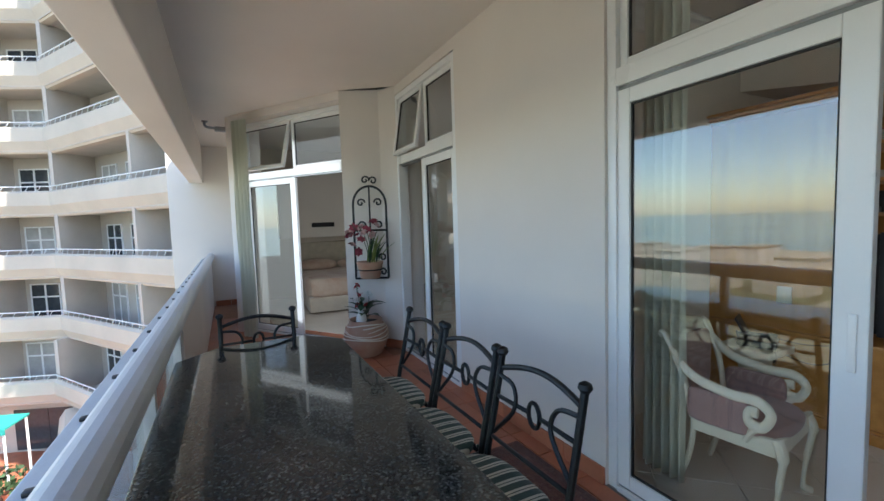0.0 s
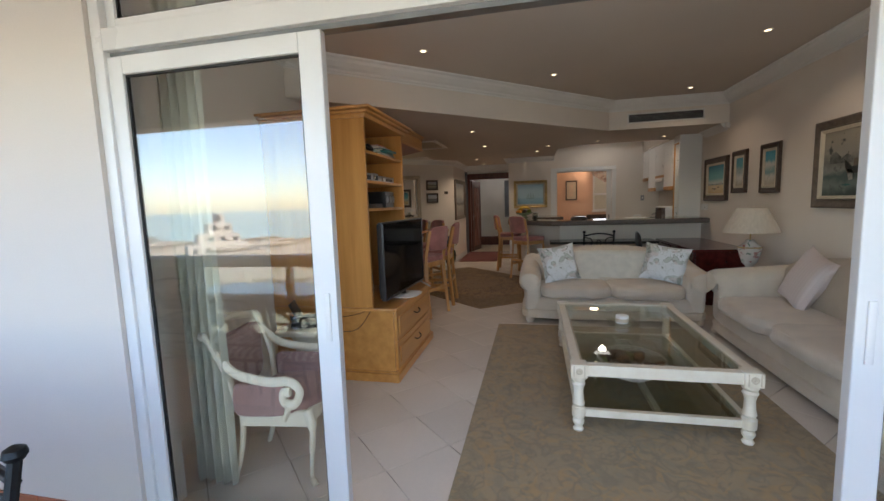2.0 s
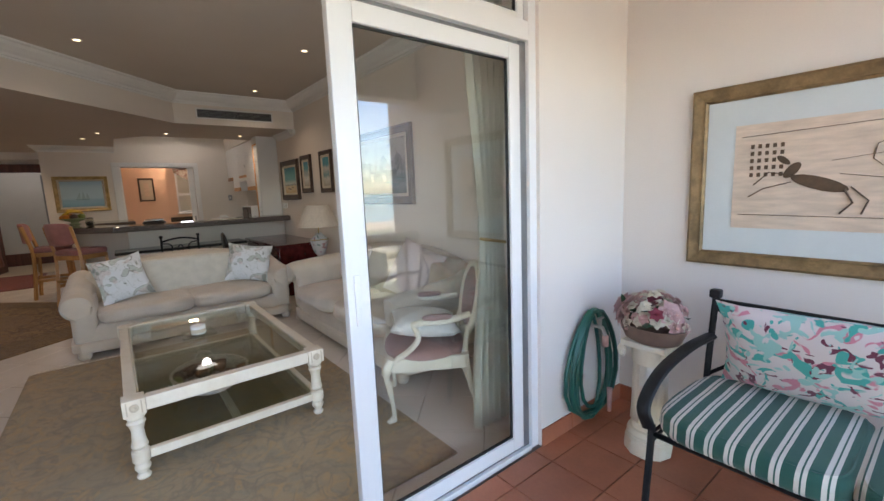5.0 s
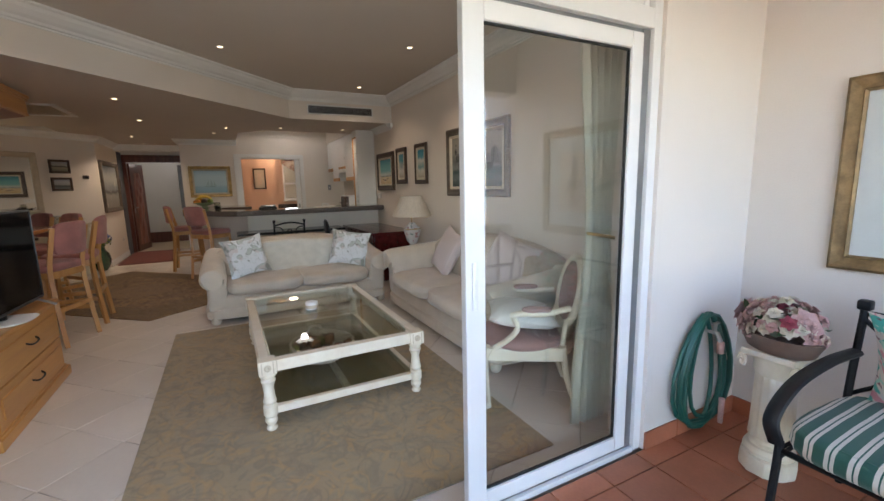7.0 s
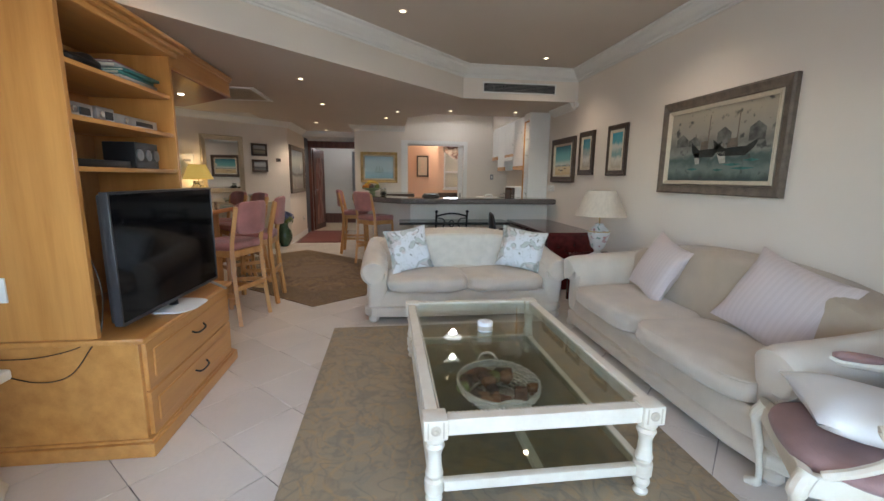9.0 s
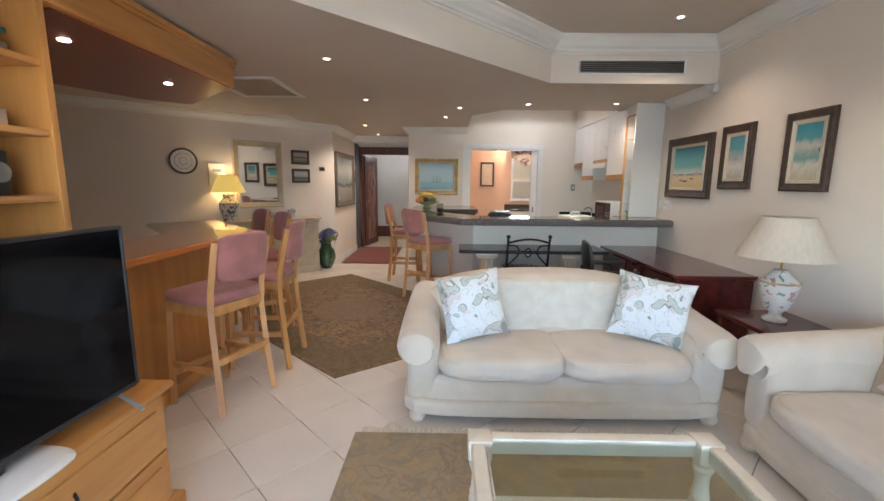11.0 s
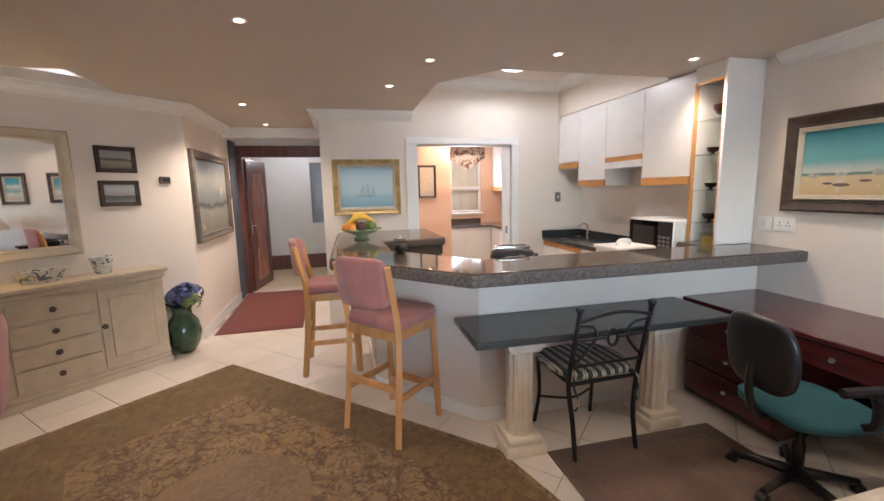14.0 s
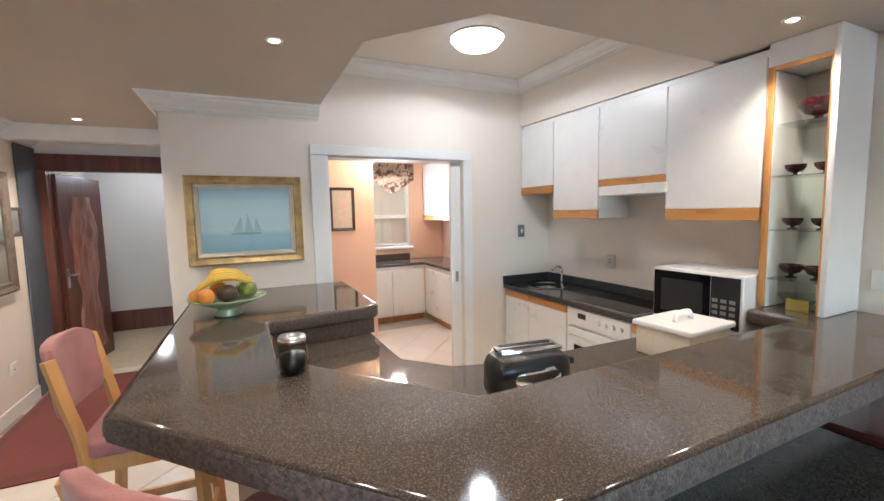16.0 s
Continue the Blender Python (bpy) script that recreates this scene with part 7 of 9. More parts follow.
# kitchen doorway trim and sliding door edge
dt = thing("kitchen_doorway", "white painted doorway trim with a sliding door edge", "door", kind="structure")
part("architrave", joined(bm_box(FAR - 0.02, -0.73, 0, FAR - 0.001, -0.60, 2.15, 0.004), bm_box(FAR - 0.022, -2.07, 2.15, FAR - 0.001, -0.60, 2.23, 0.004), bm_box(FAR - 0.02, -2.07, 0, FAR - 0.001, -1.98, 2.15, 0.004)), M["white"], dt)
part("jamb_lining", joined(bm_box(FAR, -0.745, 0, FAR + 0.17, -0.73, 2.15), bm_box(FAR, -1.98, 2.135, FAR + 0.17, -0.745, 2.15)), M["white"], dt)
sd = part("sliding_door", bm_box(FAR + 0.05, -1.98, 0.005, FAR + 0.09, -1.875, 2.13, 0.004), M["white"], dt, "white sliding door pushed back")
part("flush_pull", bm_box(FAR + 0.046, -1.945, 1.0, FAR + 0.05, -1.915, 1.1), M["grey_alu"], sd)

# ---- pictures ----
def art_mat(name, stops, h, amp=0.12, scale=6.0, blur="EASE", fleck=None):
    """Painted picture: colour bands up the sheet, broken by brush-like noise."""
    m = mat(name, stops[0][1], 0.55, bump=0.15, fine=70)
    nt, b = nodes_of(m)
    tc = nt.nodes.new("ShaderNodeTexCoord")
    sep = nt.nodes.new("ShaderNodeSeparateXYZ")
    nt.links.new(tc.outputs["Object"], sep.inputs[0])
    mr = nt.nodes.new("ShaderNodeMapRange")
    mr.inputs[1].default_value, mr.inputs[2].default_value = -h / 2, h / 2
    nt.links.new(sep.outputs[2], mr.inputs[0])
    n = nt.nodes.new("ShaderNodeTexNoise")
    n.inputs["Scale"].default_value, n.inputs["Detail"].default_value, n.inputs["Distortion"].default_value = scale, 5, 0.6
    nt.links.new(tc.outputs["Object"], n.inputs["Vector"])
    ma = nt.nodes.new("ShaderNodeMath")
    ma.operation, ma.inputs[1].default_value = "MULTIPLY_ADD", 2 * amp
    nt.links.new(n.outputs[0], ma.inputs[0])
    s2 = nt.nodes.new("ShaderNodeMath")
    s2.operation, s2.inputs[1].default_value = "SUBTRACT", amp
    nt.links.new(mr.outputs[0], s2.inputs[0])
    nt.links.new(s2.outputs[0], ma.inputs[2])
    r = nt.nodes.new("ShaderNodeValToRGB")
    r.color_ramp.interpolation = blur
    e = r.color_ramp.elements
    e[0].position, e[0].color = stops[0][0], (*stops[0][1], 1)
    e[1].position, e[1].color = stops[1][0], (*stops[1][1], 1)
    for p, c in stops[2:]:
        q = e.new(p)
        q.color = (*c, 1)
    nt.links.new(ma.outputs[0], r.inputs[0])
    out = r.outputs[0]
    if fleck:
        n2 = nt.nodes.new("ShaderNodeTexNoise")
        n2.inputs["Scale"].default_value, n2.inputs["Detail"].default_value = fleck[1], 3
        nt.links.new(tc.outputs["Object"], n2.inputs["Vector"])
        r2 = nt.nodes.new("ShaderNodeValToRGB")
        r2.color_ramp.elements[0].position, r2.color_ramp.elements[1].position = fleck[2], fleck[2] + 0.1
        nt.links.new(n2.outputs[0], r2.inputs[0])
        mx = nt.nodes.new("ShaderNodeMix")
        mx.data_type = "RGBA"
        nt.links.new(r2.outputs[0], mx.inputs[0])
        nt.links.new(out, mx.inputs[6])
        mx.inputs[7].default_value = (*fleck[0], 1)
        out = mx.outputs[2]
    nt.links.new(out, b.inputs["Base Color"])
    return m


M["darkframe"] = mat("dark brown grained frame", (0.085, 0.055, 0.04), 0.5, var=0.25, scale=20, bump=0.2)
M["greyframe"] = mat("grey-brown washed frame", (0.17, 0.135, 0.105), 0.6, var=0.2, scale=18, bump=0.2)
M["linenslip"] = mat("cream linen slip", (0.62, 0.55, 0.43), 0.85, var=0.05, scale=20)
harbour = art_mat("harbour painting", [(0.0, (0.05, 0.075, 0.07)), (0.16, (0.17, 0.21, 0.19)), (0.30, (0.07, 0.11, 0.105)), (0.40, (0.24, 0.25, 0.22)), (0.52, (0.17, 0.17, 0.15)), (0.66, (0.30, 0.28, 0.235)), (1.0, (0.36, 0.32, 0.25))], 0.6, 0.13, 8, fleck=((0.06, 0.065, 0.06), 12, 0.60))
hp = picture("harbour_painting", "large painting of moored boats in a dark frame", 1.34, 0.83, on_wall(4.66, YR + 0.004, 1.735, 0, 1), M["greyframe"], harbour, 0.085, 0.045, slip=M["linenslip"])
M["paintdark"] = mat("dark oil paint", (0.03, 0.035, 0.032), 0.5, var=0.3, scale=30, bump=0.3)
M["paintpale"] = mat("pale oil paint", (0.50, 0.48, 0.42), 0.5, var=0.2, scale=30, bump=0.3)
M["paintteal"] = mat("teal oil paint", (0.05, 0.22, 0.20), 0.5, var=0.3, scale=20, bump=0.3)
def patch(*pts):
    """A flat dab of paint with the given outline on a canvas."""
    return moved(bm_prism(pts, 0, 0.0025), Matrix.Translation((0, -0.0125, 0)) @ pose(0, 0, 0, 90))
for x, s in ((-0.10, 0.9), (0.20, 1.15)):
    part("painted_hull", patch((x - 0.19 * s, 0.035), (x - 0.17 * s, -0.05), (x - 0.12 * s, -0.10), (x + 0.10 * s, -0.105), (x + 0.16 * s, -0.05), (x + 0.20 * s, 0.02), (x + 0.10 * s, -0.035), (x - 0.08 * s, -0.04)), M["paintdark"], hp)
    part("painted_bow", patch((x - 0.15 * s, -0.065), (x - 0.11 * s, -0.16), (x - 0.06 * s, -0.155), (x - 0.07 * s, -0.065)), M["paintpale"], hp)
    part("painted_cabin", patch((x - 0.06 * s, -0.038), (x - 0.055 * s, 0.03), (x + 0.02 * s, 0.034), (x + 0.03 * s, -0.036)), M["greyframe"], hp)
    part("painted_mast", joined(stroke([(x + 0.02, -0.03), (x + 0.025, 0.24)], 0.005), stroke([(x - 0.10, -0.03), (x - 0.13, 0.10)], 0.004)), M["greyframe"], hp)
part("painted_sheds", joined(*[patch((a, 0.0), (a, 0.07 + h), (a + 0.07, 0.11 + h), (a + 0.14, 0.06 + h), (a + 0.14, 0.0)) for a, h in ((-0.46, 0.0), (-0.31, -0.03), (0.02, 0.02), (0.33, 0.03))]), mat("grey oil paint", (0.17, 0.17, 0.155), 0.6, var=0.35, scale=14, bump=0.3), hp)
part("painted_water", joined(*[patch((a, z), (a + w * 0.5, z - 0.012), (a + w, z), (a + w * 0.5, z + 0.010)) for a, z, w in ((0.1, -0.17, 0.2), (0.18, -0.2, 0.24), (0.0, -0.21, 0.12), (-0.3, -0.2, 0.14), (0.3, -0.14, 0.15))]), M["paintteal"], hp)

street = art_mat("sunny street painting", [(0.0, (0.45, 0.40, 0.30)), (0.25, (0.60, 0.57, 0.50)), (0.4, (0.20, 0.34, 0.34)), (0.6, (0.55, 0.54, 0.48)), (0.75, (0.08, 0.32, 0.40)), (1.0, (0.05, 0.30, 0.40))], 0.4, 0.16, 9, fleck=((0.10, 0.20, 0.12), 14, 0.6))
picture("street_painting", "small painting of a white street in a dark frame", 0.42, 0.59, on_wall(6.17, YR + 0.004, 1.78, 0, 1), M["darkframe"], street, 0.06, 0.035, slip=M["linenslip"])
picture("street_painting", "small painting of white houses in a dark frame", 0.42, 0.58, on_wall(6.94, YR + 0.004, 1.785, 0, 1), M["darkframe"], art_mat("white houses painting", [(0.0, (0.42, 0.38, 0.28)), (0.3, (0.62, 0.60, 0.55)), (0.55, (0.30, 0.36, 0.36)), (0.7, (0.08, 0.30, 0.36)), (1.0, (0.06, 0.26, 0.36))], 0.4, 0.16, 10, fleck=((0.12, 0.22, 0.14), 13, 0.6)), 0.07, 0.035, slip=M["linenslip"])
beach = art_mat("beach painting", [(0.0, (0.52, 0.38, 0.20)), (0.30, (0.60, 0.47, 0.28)), (0.345, (0.10, 0.20, 0.20)), (0.37, (0.50, 0.55, 0.50)), (0.55, (0.14, 0.38, 0.40)), (1.0, (0.02, 0.18, 0.24))], 0.48, 0.03, 5, fleck=((0.62, 0.62, 0.56), 5.5, 0.60))
bp_ = picture("beach_painting", "painting of a sandy beach under a teal sky", 0.83, 0.665, on_wall(7.70, YR + 0.004, 1.72, 0, 1), M["darkframe"], beach, 0.085, 0.045, slip=M["linenslip"])
part("painted_tent", joined(blob(0.14, -0.075, 0.03, 0.022), blob(0.19, -0.07, 0.026, 0.026), blob(-0.22, -0.085, 0.035, 0.018)), M["paintpale"], bp_)
part("painted_boat", joined(blob(-0.05, -0.15, 0.05, 0.012), blob(0.08, -0.125, 0.035, 0.008), blob(-0.13, -0.14, 0.03, 0.008)), M["greyframe"], bp_)
ship_art = art_mat("sailing ship painting", [(0.0, (0.20, 0.36, 0.46)), (0.25, (0.30, 0.48, 0.58)), (0.38, (0.46, 0.62, 0.68)), (0.7, (0.50, 0.66, 0.72)), (1.0, (0.36, 0.55, 0.66))], 0.5, 0.06, 6)
shp = picture("ship_painting", "gilt-framed pale blue painting of a sailing ship", 0.795, 0.655, on_wall(FAR - 0.004, -0.12, 1.642, -1, 0), M["gold"], ship_art, 0.06, 0.04, slip=M["linenslip"])
part("painted_hull", joined(blob(-0.01, -0.10, 0.11, 0.012), stroke([(-0.10, -0.095), (-0.16, -0.07)], 0.003)), mat("grey-blue hull paint", (0.28, 0.42, 0.48), 0.7), shp)
def sail(*pts):
    return moved(bm_prism(pts, 0, 0.0025), Matrix.Translation((0, -0.0125, 0)) @ pose(0, 0, 0, 90))
part("painted_sail", joined(sail((-0.10, -0.085), (-0.03, -0.085), (-0.04, 0.03)), sail((-0.02, -0.085), (0.04, -0.085), (0.005, 0.05)), sail((0.045, -0.085), (0.10, -0.085), (0.06, 0.02))), mat("grey-blue sail paint", (0.38, 0.53, 0.58), 0.7), shp)
hallart = art_mat("hall landscape painting", [(0.0, (0.20, 0.18, 0.15)), (0.3, (0.26, 0.25, 0.22)), (0.38, (0.06, 0.06, 0.06)), (0.45, (0.20, 0.22, 0.22)), (0.7, (0.34, 0.34, 0.31)), (1.0, (0.14, 0.16, 0.18))], 0.85, 0.12, 4, fleck=((0.50, 0.44, 0.38), 4, 0.62))
picture("hall_painting", "large moody landscape in a grey-brown frame", 1.46, 1.02, on_wall(11.43, 1.746, 1.575, 0, -1), M["greyframe"], hallart, 0.09, 0.05)
picture("small_hall_picture", "tiny dark framed picture in the hall", 0.20, 0.26, on_wall(12.29, 1.746, 1.66, 0, -1), M["darkframe"], hallart, 0.03, 0.02)
WN = (-0.7071, -0.7071)
def mirror_wall(s, z, off=0.004):
    """A hanging frame on the oblique wall; s metres from its hall corner."""
    return on_wall(CB.x - 0.7071 * s - 0.7071 * off, CB.y + 0.7071 * s - 0.7071 * off, z, *WN)
for z, st in ((1.933, [(0, (0.16, 0.16, 0.12)), (0.4, (0.30, 0.27, 0.20)), (0.5, (0.10, 0.09, 0.08)), (0.6, (0.34, 0.33, 0.30)), (1, (0.30, 0.32, 0.34))]), (1.625, [(0, (0.20, 0.22, 0.22)), (0.35, (0.10, 0.11, 0.11)), (0.45, (0.36, 0.36, 0.36)), (0.7, (0.42, 0.44, 0.46)), (1, (0.28, 0.32, 0.38))])):
    picture("small_landscape", "small landscape in a brown frame", 0.32, 0.235, mirror_wall(0.63, z), M["darkframe"], art_mat("small landscape", st, 0.18, 0.1, 14), 0.038, 0.025)
mir = thing("wall_mirror", "rectangular mirror in a grey-cream painted frame", "mirror", m=mirror_wall(1.345, 1.63))
part("mirror_frame", mitred_frame(0.76, 1.04, 0.085, 0.05), M["sidepaint"], mir)
part("mirror_glass", bm_box(-0.30, -0.014, -0.44, 0.30, -0.004, 0.44), mat("silvered mirror", (0.86, 0.87, 0.86), 0.02, metal=1.0, var=0.0, bump=0), mir, "silvered glass")
note = thing("wall_notice", "small white framed wall notice behind the lamp", "notice", m=mirror_wall(1.95, 1.62))
part("notice_frame", mitred_frame(0.24, 0.34, 0.02, 0.02), M["white"], note)
part("notice_sheet", bm_box(-0.10, -0.008, -0.15, 0.10, -0.002, 0.15), M["white"], note)
part("notice_bar", bm_box(-0.06, -0.010, 0.04, 0.06, -0.008, 0.08), M["grey_alu"], note)
M["platecream"] = flower_print("cream painted plate", (0.60, 0.55, 0.46), [((0.30, 0.22, 0.16), 0.62, 1.0), ((0.22, 0.26, 0.18), 0.64, 1.3)], 14)
pltt = thing("wall_plate", "round decorative plate in a brown rim", "plate", m=mirror_wall(2.38, 1.80) @ pose(0, 0, 0, 90))
part("plate_rim", bm_lathe([(0.155, 0.012), (0.17, 0.022), (0.182, 0.018), (0.182, 0.002), (0.155, 0.002)], 32, cap=False), M["darkframe"], pltt)
part("plate_dish", bm_prism([(0.16 * math.cos(2 * math.pi * i / 32), 0.16 * math.sin(2 * math.pi * i / 32)) for i in range(32)], 0.004, 0.014, 0.003), M["white"], pltt, "cream glazed dish")
for r in (0.05, 0.11):
    part("plate_ring", bm_tube([(r * math.cos(2 * math.pi * i / 32), r * math.sin(2 * math.pi * i / 32), 0.0135) for i in range(32)], 0.003, 5, closed=True), mat("brown glaze line", (0.30, 0.20, 0.13), 0.4), pltt)
th = thing("thermostat", "small dark grey wall thermostat", "thermostat", m=mirror_wall(0.234, 1.75))
part("case", bm_box(-0.05, -0.022, -0.035, 0.05, -0.001, 0.035, 0.006), M["greyframe"], th)
part("display", bm_box(-0.025, -0.024, -0.018, 0.042, -0.022, 0.02), M["black"], th)

# ---- sideboard and what stands on it ----
sb = thing("sideboard", "grey-cream painted sideboard with four drawers and doors", "sideboard", m=mirror_wall(1.30, 0, 0.005))
SW = 0.80
S = M["sidepaint"]
part("carcass", bm_box(-SW, -0.31, 0.10, SW, 0, 0.84, 0.004), S, sb)
part("top_board", joined(bm_box(-SW - 0.04, -0.355, 0.895, SW + 0.04, 0, 0.93, 0.008), bm_box(-SW - 0.018, -0.33, 0.84, SW + 0.018, 0, 0.895, 0.014)), S, sb)
part("plinth", joined(bm_box(-SW - 0.015, -0.325, 0.0, SW + 0.015, 0, 0.06, 0.004), bm_box(-SW - 0.008, -0.318, 0.06, SW + 0.008, 0, 0.10, 0.01)), S, sb)
def small_knob(x, z, y=-0.33):
    return moved(bm_lathe([(0.010, 0), (0.010, 0.01), (0.024, 0.014), (0.020, 0.026), (0, 0.029)], 12), Matrix.Translation((x, y, z)) @ pose(0, 0, 0, 90))
for i in range(4):
    d = part("drawer", bm_box(-0.275, -0.325, 0.13 + i * 0.175, 0.265, -0.309, 0.29 + i * 0.175, 0.005), S, sb)
    part("knob", small_knob(-0.01, 0.21 + i * 0.175, -0.325), M["darkframe"], d, "dark round knob")
for a, b, kx in ((0.285, 0.765, 0.305), (-0.765, -0.295, -0.315)):
    d = part("cupboard_door", joined(bm_box(a, -0.325, 0.13, b, -0.309, 0.815, 0.005), bm_box(a + 0.07, -0.332, 0.21, b - 0.07, -0.324, 0.735, 0.008)), S, sb)
    part("knob", small_knob(kx, 0.50, -0.325), M["darkframe"], d, "dark round knob")
M["bluewhite"] = flower_print("blue and white porcelain", (0.58, 0.57, 0.53), [((0.10, 0.13, 0.18), 0.57, 1.0), ((0.22, 0.24, 0.16), 0.62, 1.4)], 17)
M["yellowshade"] = glow("lit yellow lampshade", (0.95, 0.62, 0.14), 0.04)
M["yellowshade"].node_tree.nodes["Principled BSDF"].inputs["Base Color"].default_value = (0.55, 0.40, 0.10, 1)
def on_board(s, off, z):
    m = mirror_wall(s, z, off)
    return Matrix.Translation(m.translation)
table_lamp("table_lamp", "lit porcelain jar lamp with a yellow shade", on_board(1.86, 0.17, 0.93), M["bluewhite"], M["yellowshade"], 0.43, 0.14, (0.13, 0.235), 0.25, jar=True)
ll = new("jar_lamp_bulb", bpy.data.lights.new("jar_lamp_bulb", "POINT"))
ll.data.energy, ll.data.color, ll.data.shadow_soft_size = 0.4, (1.0, 0.74, 0.42), 0.05
ll.location = on_board(1.86, 0.17, 1.51).translation
jp = thing("oval_planter", "blue and white oval porcelain planter", "planter", m=on_board(1.30, 0.16, 0.93) @ pose(0, 0, 0, 0, 0, 135))
part("body", moved(bm_lathe([(0.09, 0), (0.10, 0.01), (0.125, 0.09), (0.135, 0.10), (0.12, 0.10), (0.09, 0.02), (0, 0.02)], 24), Matrix.Diagonal((1.25, 0.7, 1, 1))), M["bluewhite"], jp)
jq = thing("porcelain_pot", "small blue and white porcelain pot", "pot", m=on_board(0.89, 0.15, 0.93))
part("body", bm_lathe([(0.055, 0), (0.06, 0.01), (0.08, 0.12), (0.092, 0.14), (0.092, 0.15), (0.078, 0.15), (0.06, 0.03), (0, 0.03)], 24), M["bluewhite"], jq)


# ---- plants ----
def leaf_bm(length, width, bend=0.3, n=5):
    bm = bmesh.new()
    rows = []
    for i in range(n + 1):
        t = i / n
        w = width * math.sin(math.pi * min(0.98, t * 0.92 + 0.06)) * 0.5
        z = length * bend * (t - t * t * 1.6)
        rows.append((bm.verts.new((-w, length * t, z)), bm.verts.new((0, length * t, z - w * 0.25)), bm.verts.new((w, length * t, z))))
    for a, b in zip(rows, rows[1:]):
        bm.faces.new((a[0], a[1], b[1], b[0]))
        bm.faces.new((a[1], a[2], b[2], b[1]))
    return bm


def rose_bm(r, seed):
    """A bloom of overlapping cupped petals."""
    rd = random.Random(seed)
    out = []
    for ring, (k, n, lift) in enumerate(((0.35, 4, 0.9), (0.7, 5, 0.6), (1.0, 6, 0.25))):
        for i in range(n):
            a = 360 * i / n + ring * 31 + rd.uniform(-8, 8)
            p = leaf_bm(r * k * 1.1, r * (0.7 + 0.3 * k), 0.55)
            out.append(moved(p, pose(0, 0, 0.02 * (1 - k), 0, 0, a) @ pose(0, 0, 0, 65 * lift + 8)))
    return joined(*out)


M["leafgreen"] = mat("dark green leaf", (0.035, 0.09, 0.03), 0.45, var=0.3, scale=20, bump=0.1, island=0.3)
M["leaflime"] = mat("lime green leaf", (0.22, 0.28, 0.06), 0.5, var=0.3, scale=20, island=0.3)
M["petalblush"] = mat("blush pink petal", (0.68, 0.42, 0.39), 0.7, var=0.15, scale=12, island=0.15)
M["petalrose"] = mat("deep rose petal", (0.36, 0.05, 0.08), 0.7, var=0.2, scale=12, island=0.2)
M["petalred"] = mat("scarlet petal", (0.55, 0.03, 0.03), 0.5, var=0.15, scale=12, island=0.2)
M["hydra"] = mat("blue hydrangea petal", (0.13, 0.16, 0.34), 0.7, var=0.3, scale=12, island=0.3)
M["soil"] = mat("dark soil", (0.03, 0.02, 0.015), 0.95, bump=0.6, fine=60)
M["clay"] = mat("terracotta clay pot", (0.40, 0.20, 0.13), 0.8, var=0.15, scale=6, bump=0.15, col2=(0.45, 0.31, 0.22))

# glazed floor vase with hydrangeas
vs = thing("floor_vase", "green glazed floor vase with blue hydrangeas", "vase", m=pose(10.31, 1.83, 0) @ Matrix.Scale(1.12, 4))
part("vase_body", bm_lathe([(0.075, 0), (0.085, 0.01), (0.13, 0.10), (0.145, 0.19), (0.125, 0.29), (0.08, 0.35), (0.075, 0.40), (0.09, 0.43), (0.08, 0.43), (0.06, 0.38), (0, 0.3)], 28), mat("mottled green glaze", (0.04, 0.095, 0.045), 0.15, var=0.3, scale=12, bump=0.02, coat=0.6), vs)
rv = random.Random(4)
for i in range(7):
    a, r = rv.uniform(0, 6.28), rv.uniform(0.03, 0.13)
    cx_, cy_, cz_ = r * math.cos(a), r * math.sin(a), 0.50 + rv.uniform(-0.03, 0.07)
    bl = []
    for j in range(44):
        d = Vector((rv.gauss(0, 1), rv.gauss(0, 1), rv.gauss(0.2, 1))).normalized()
        q = d.to_track_quat("Z", "Y").to_matrix().to_4x4()
        bl.append(moved(joined(*[moved(leaf_bm(0.027, 0.024, 0.1, 2), pose(0, 0, 0, 0, 0, 90 * k)) for k in range(4)]), Matrix.Translation(Vector((cx_, cy_, cz_)) + d * 0.08) @ q))
    part("flower_head", joined(*bl), M["leaflime"] if i == 4 else M["hydra"], vs, "round hydrangea head")
part("leaves", joined(*[moved(leaf_bm(0.14, 0.07, 0.3), pose(0, 0, 0.42, 0, 0, 60 * i + 10) @ pose(0, 0.05, 0, 25)) for i in range(7)]), M["leafgreen"], vs)

# fluted plinth with a bowl of silk flowers
pc = thing("fluted_plinth", "weathered cream fluted plinth with scrolled capital", "plinth", m=pose(1.40, -2.68, 0) @ Matrix.Diagonal((0.60, 0.60, 1.05, 1)))
part("base", joined(bm_lathe([(0.20, 0), (0.205, 0.02), (0.20, 0.075), (0.185, 0.085)], 10), bm_lathe([(0.175, 0.085), (0.185, 0.105), (0.17, 0.125), (0.145, 0.13), (0.15, 0.15), (0.135, 0.17)], 28)), M["distress"], pc)
part("shaft", bm_lathe([(0.160, 0.168), (0.152, 0.25), (0.145, 0.46), (0.147, 0.48)], 64, 16, 0.09), M["distress"], pc)
part("capital", joined(bm_lathe([(0.147, 0.48), (0.158, 0.50), (0.16, 0.55), (0.175, 0.57)], 28), bm_box(-0.19, -0.19, 0.57, 0.19, 0.19, 0.60, 0.008)), M["distress"], pc)
for sx in (-1, 1):
    for sy in (-1, 1):
        sp = [(sx * 0.185 + 0.035 * (1 - k / 16) * math.cos(k * 0.8) * sx, sy * 0.16, 0.535 + 0.035 * (1 - k / 16) * math.sin(k * 0.8)) for k in range(14)]
        part("volute", bm_tube(sp, 0.012, 6), M["distress"], pc)
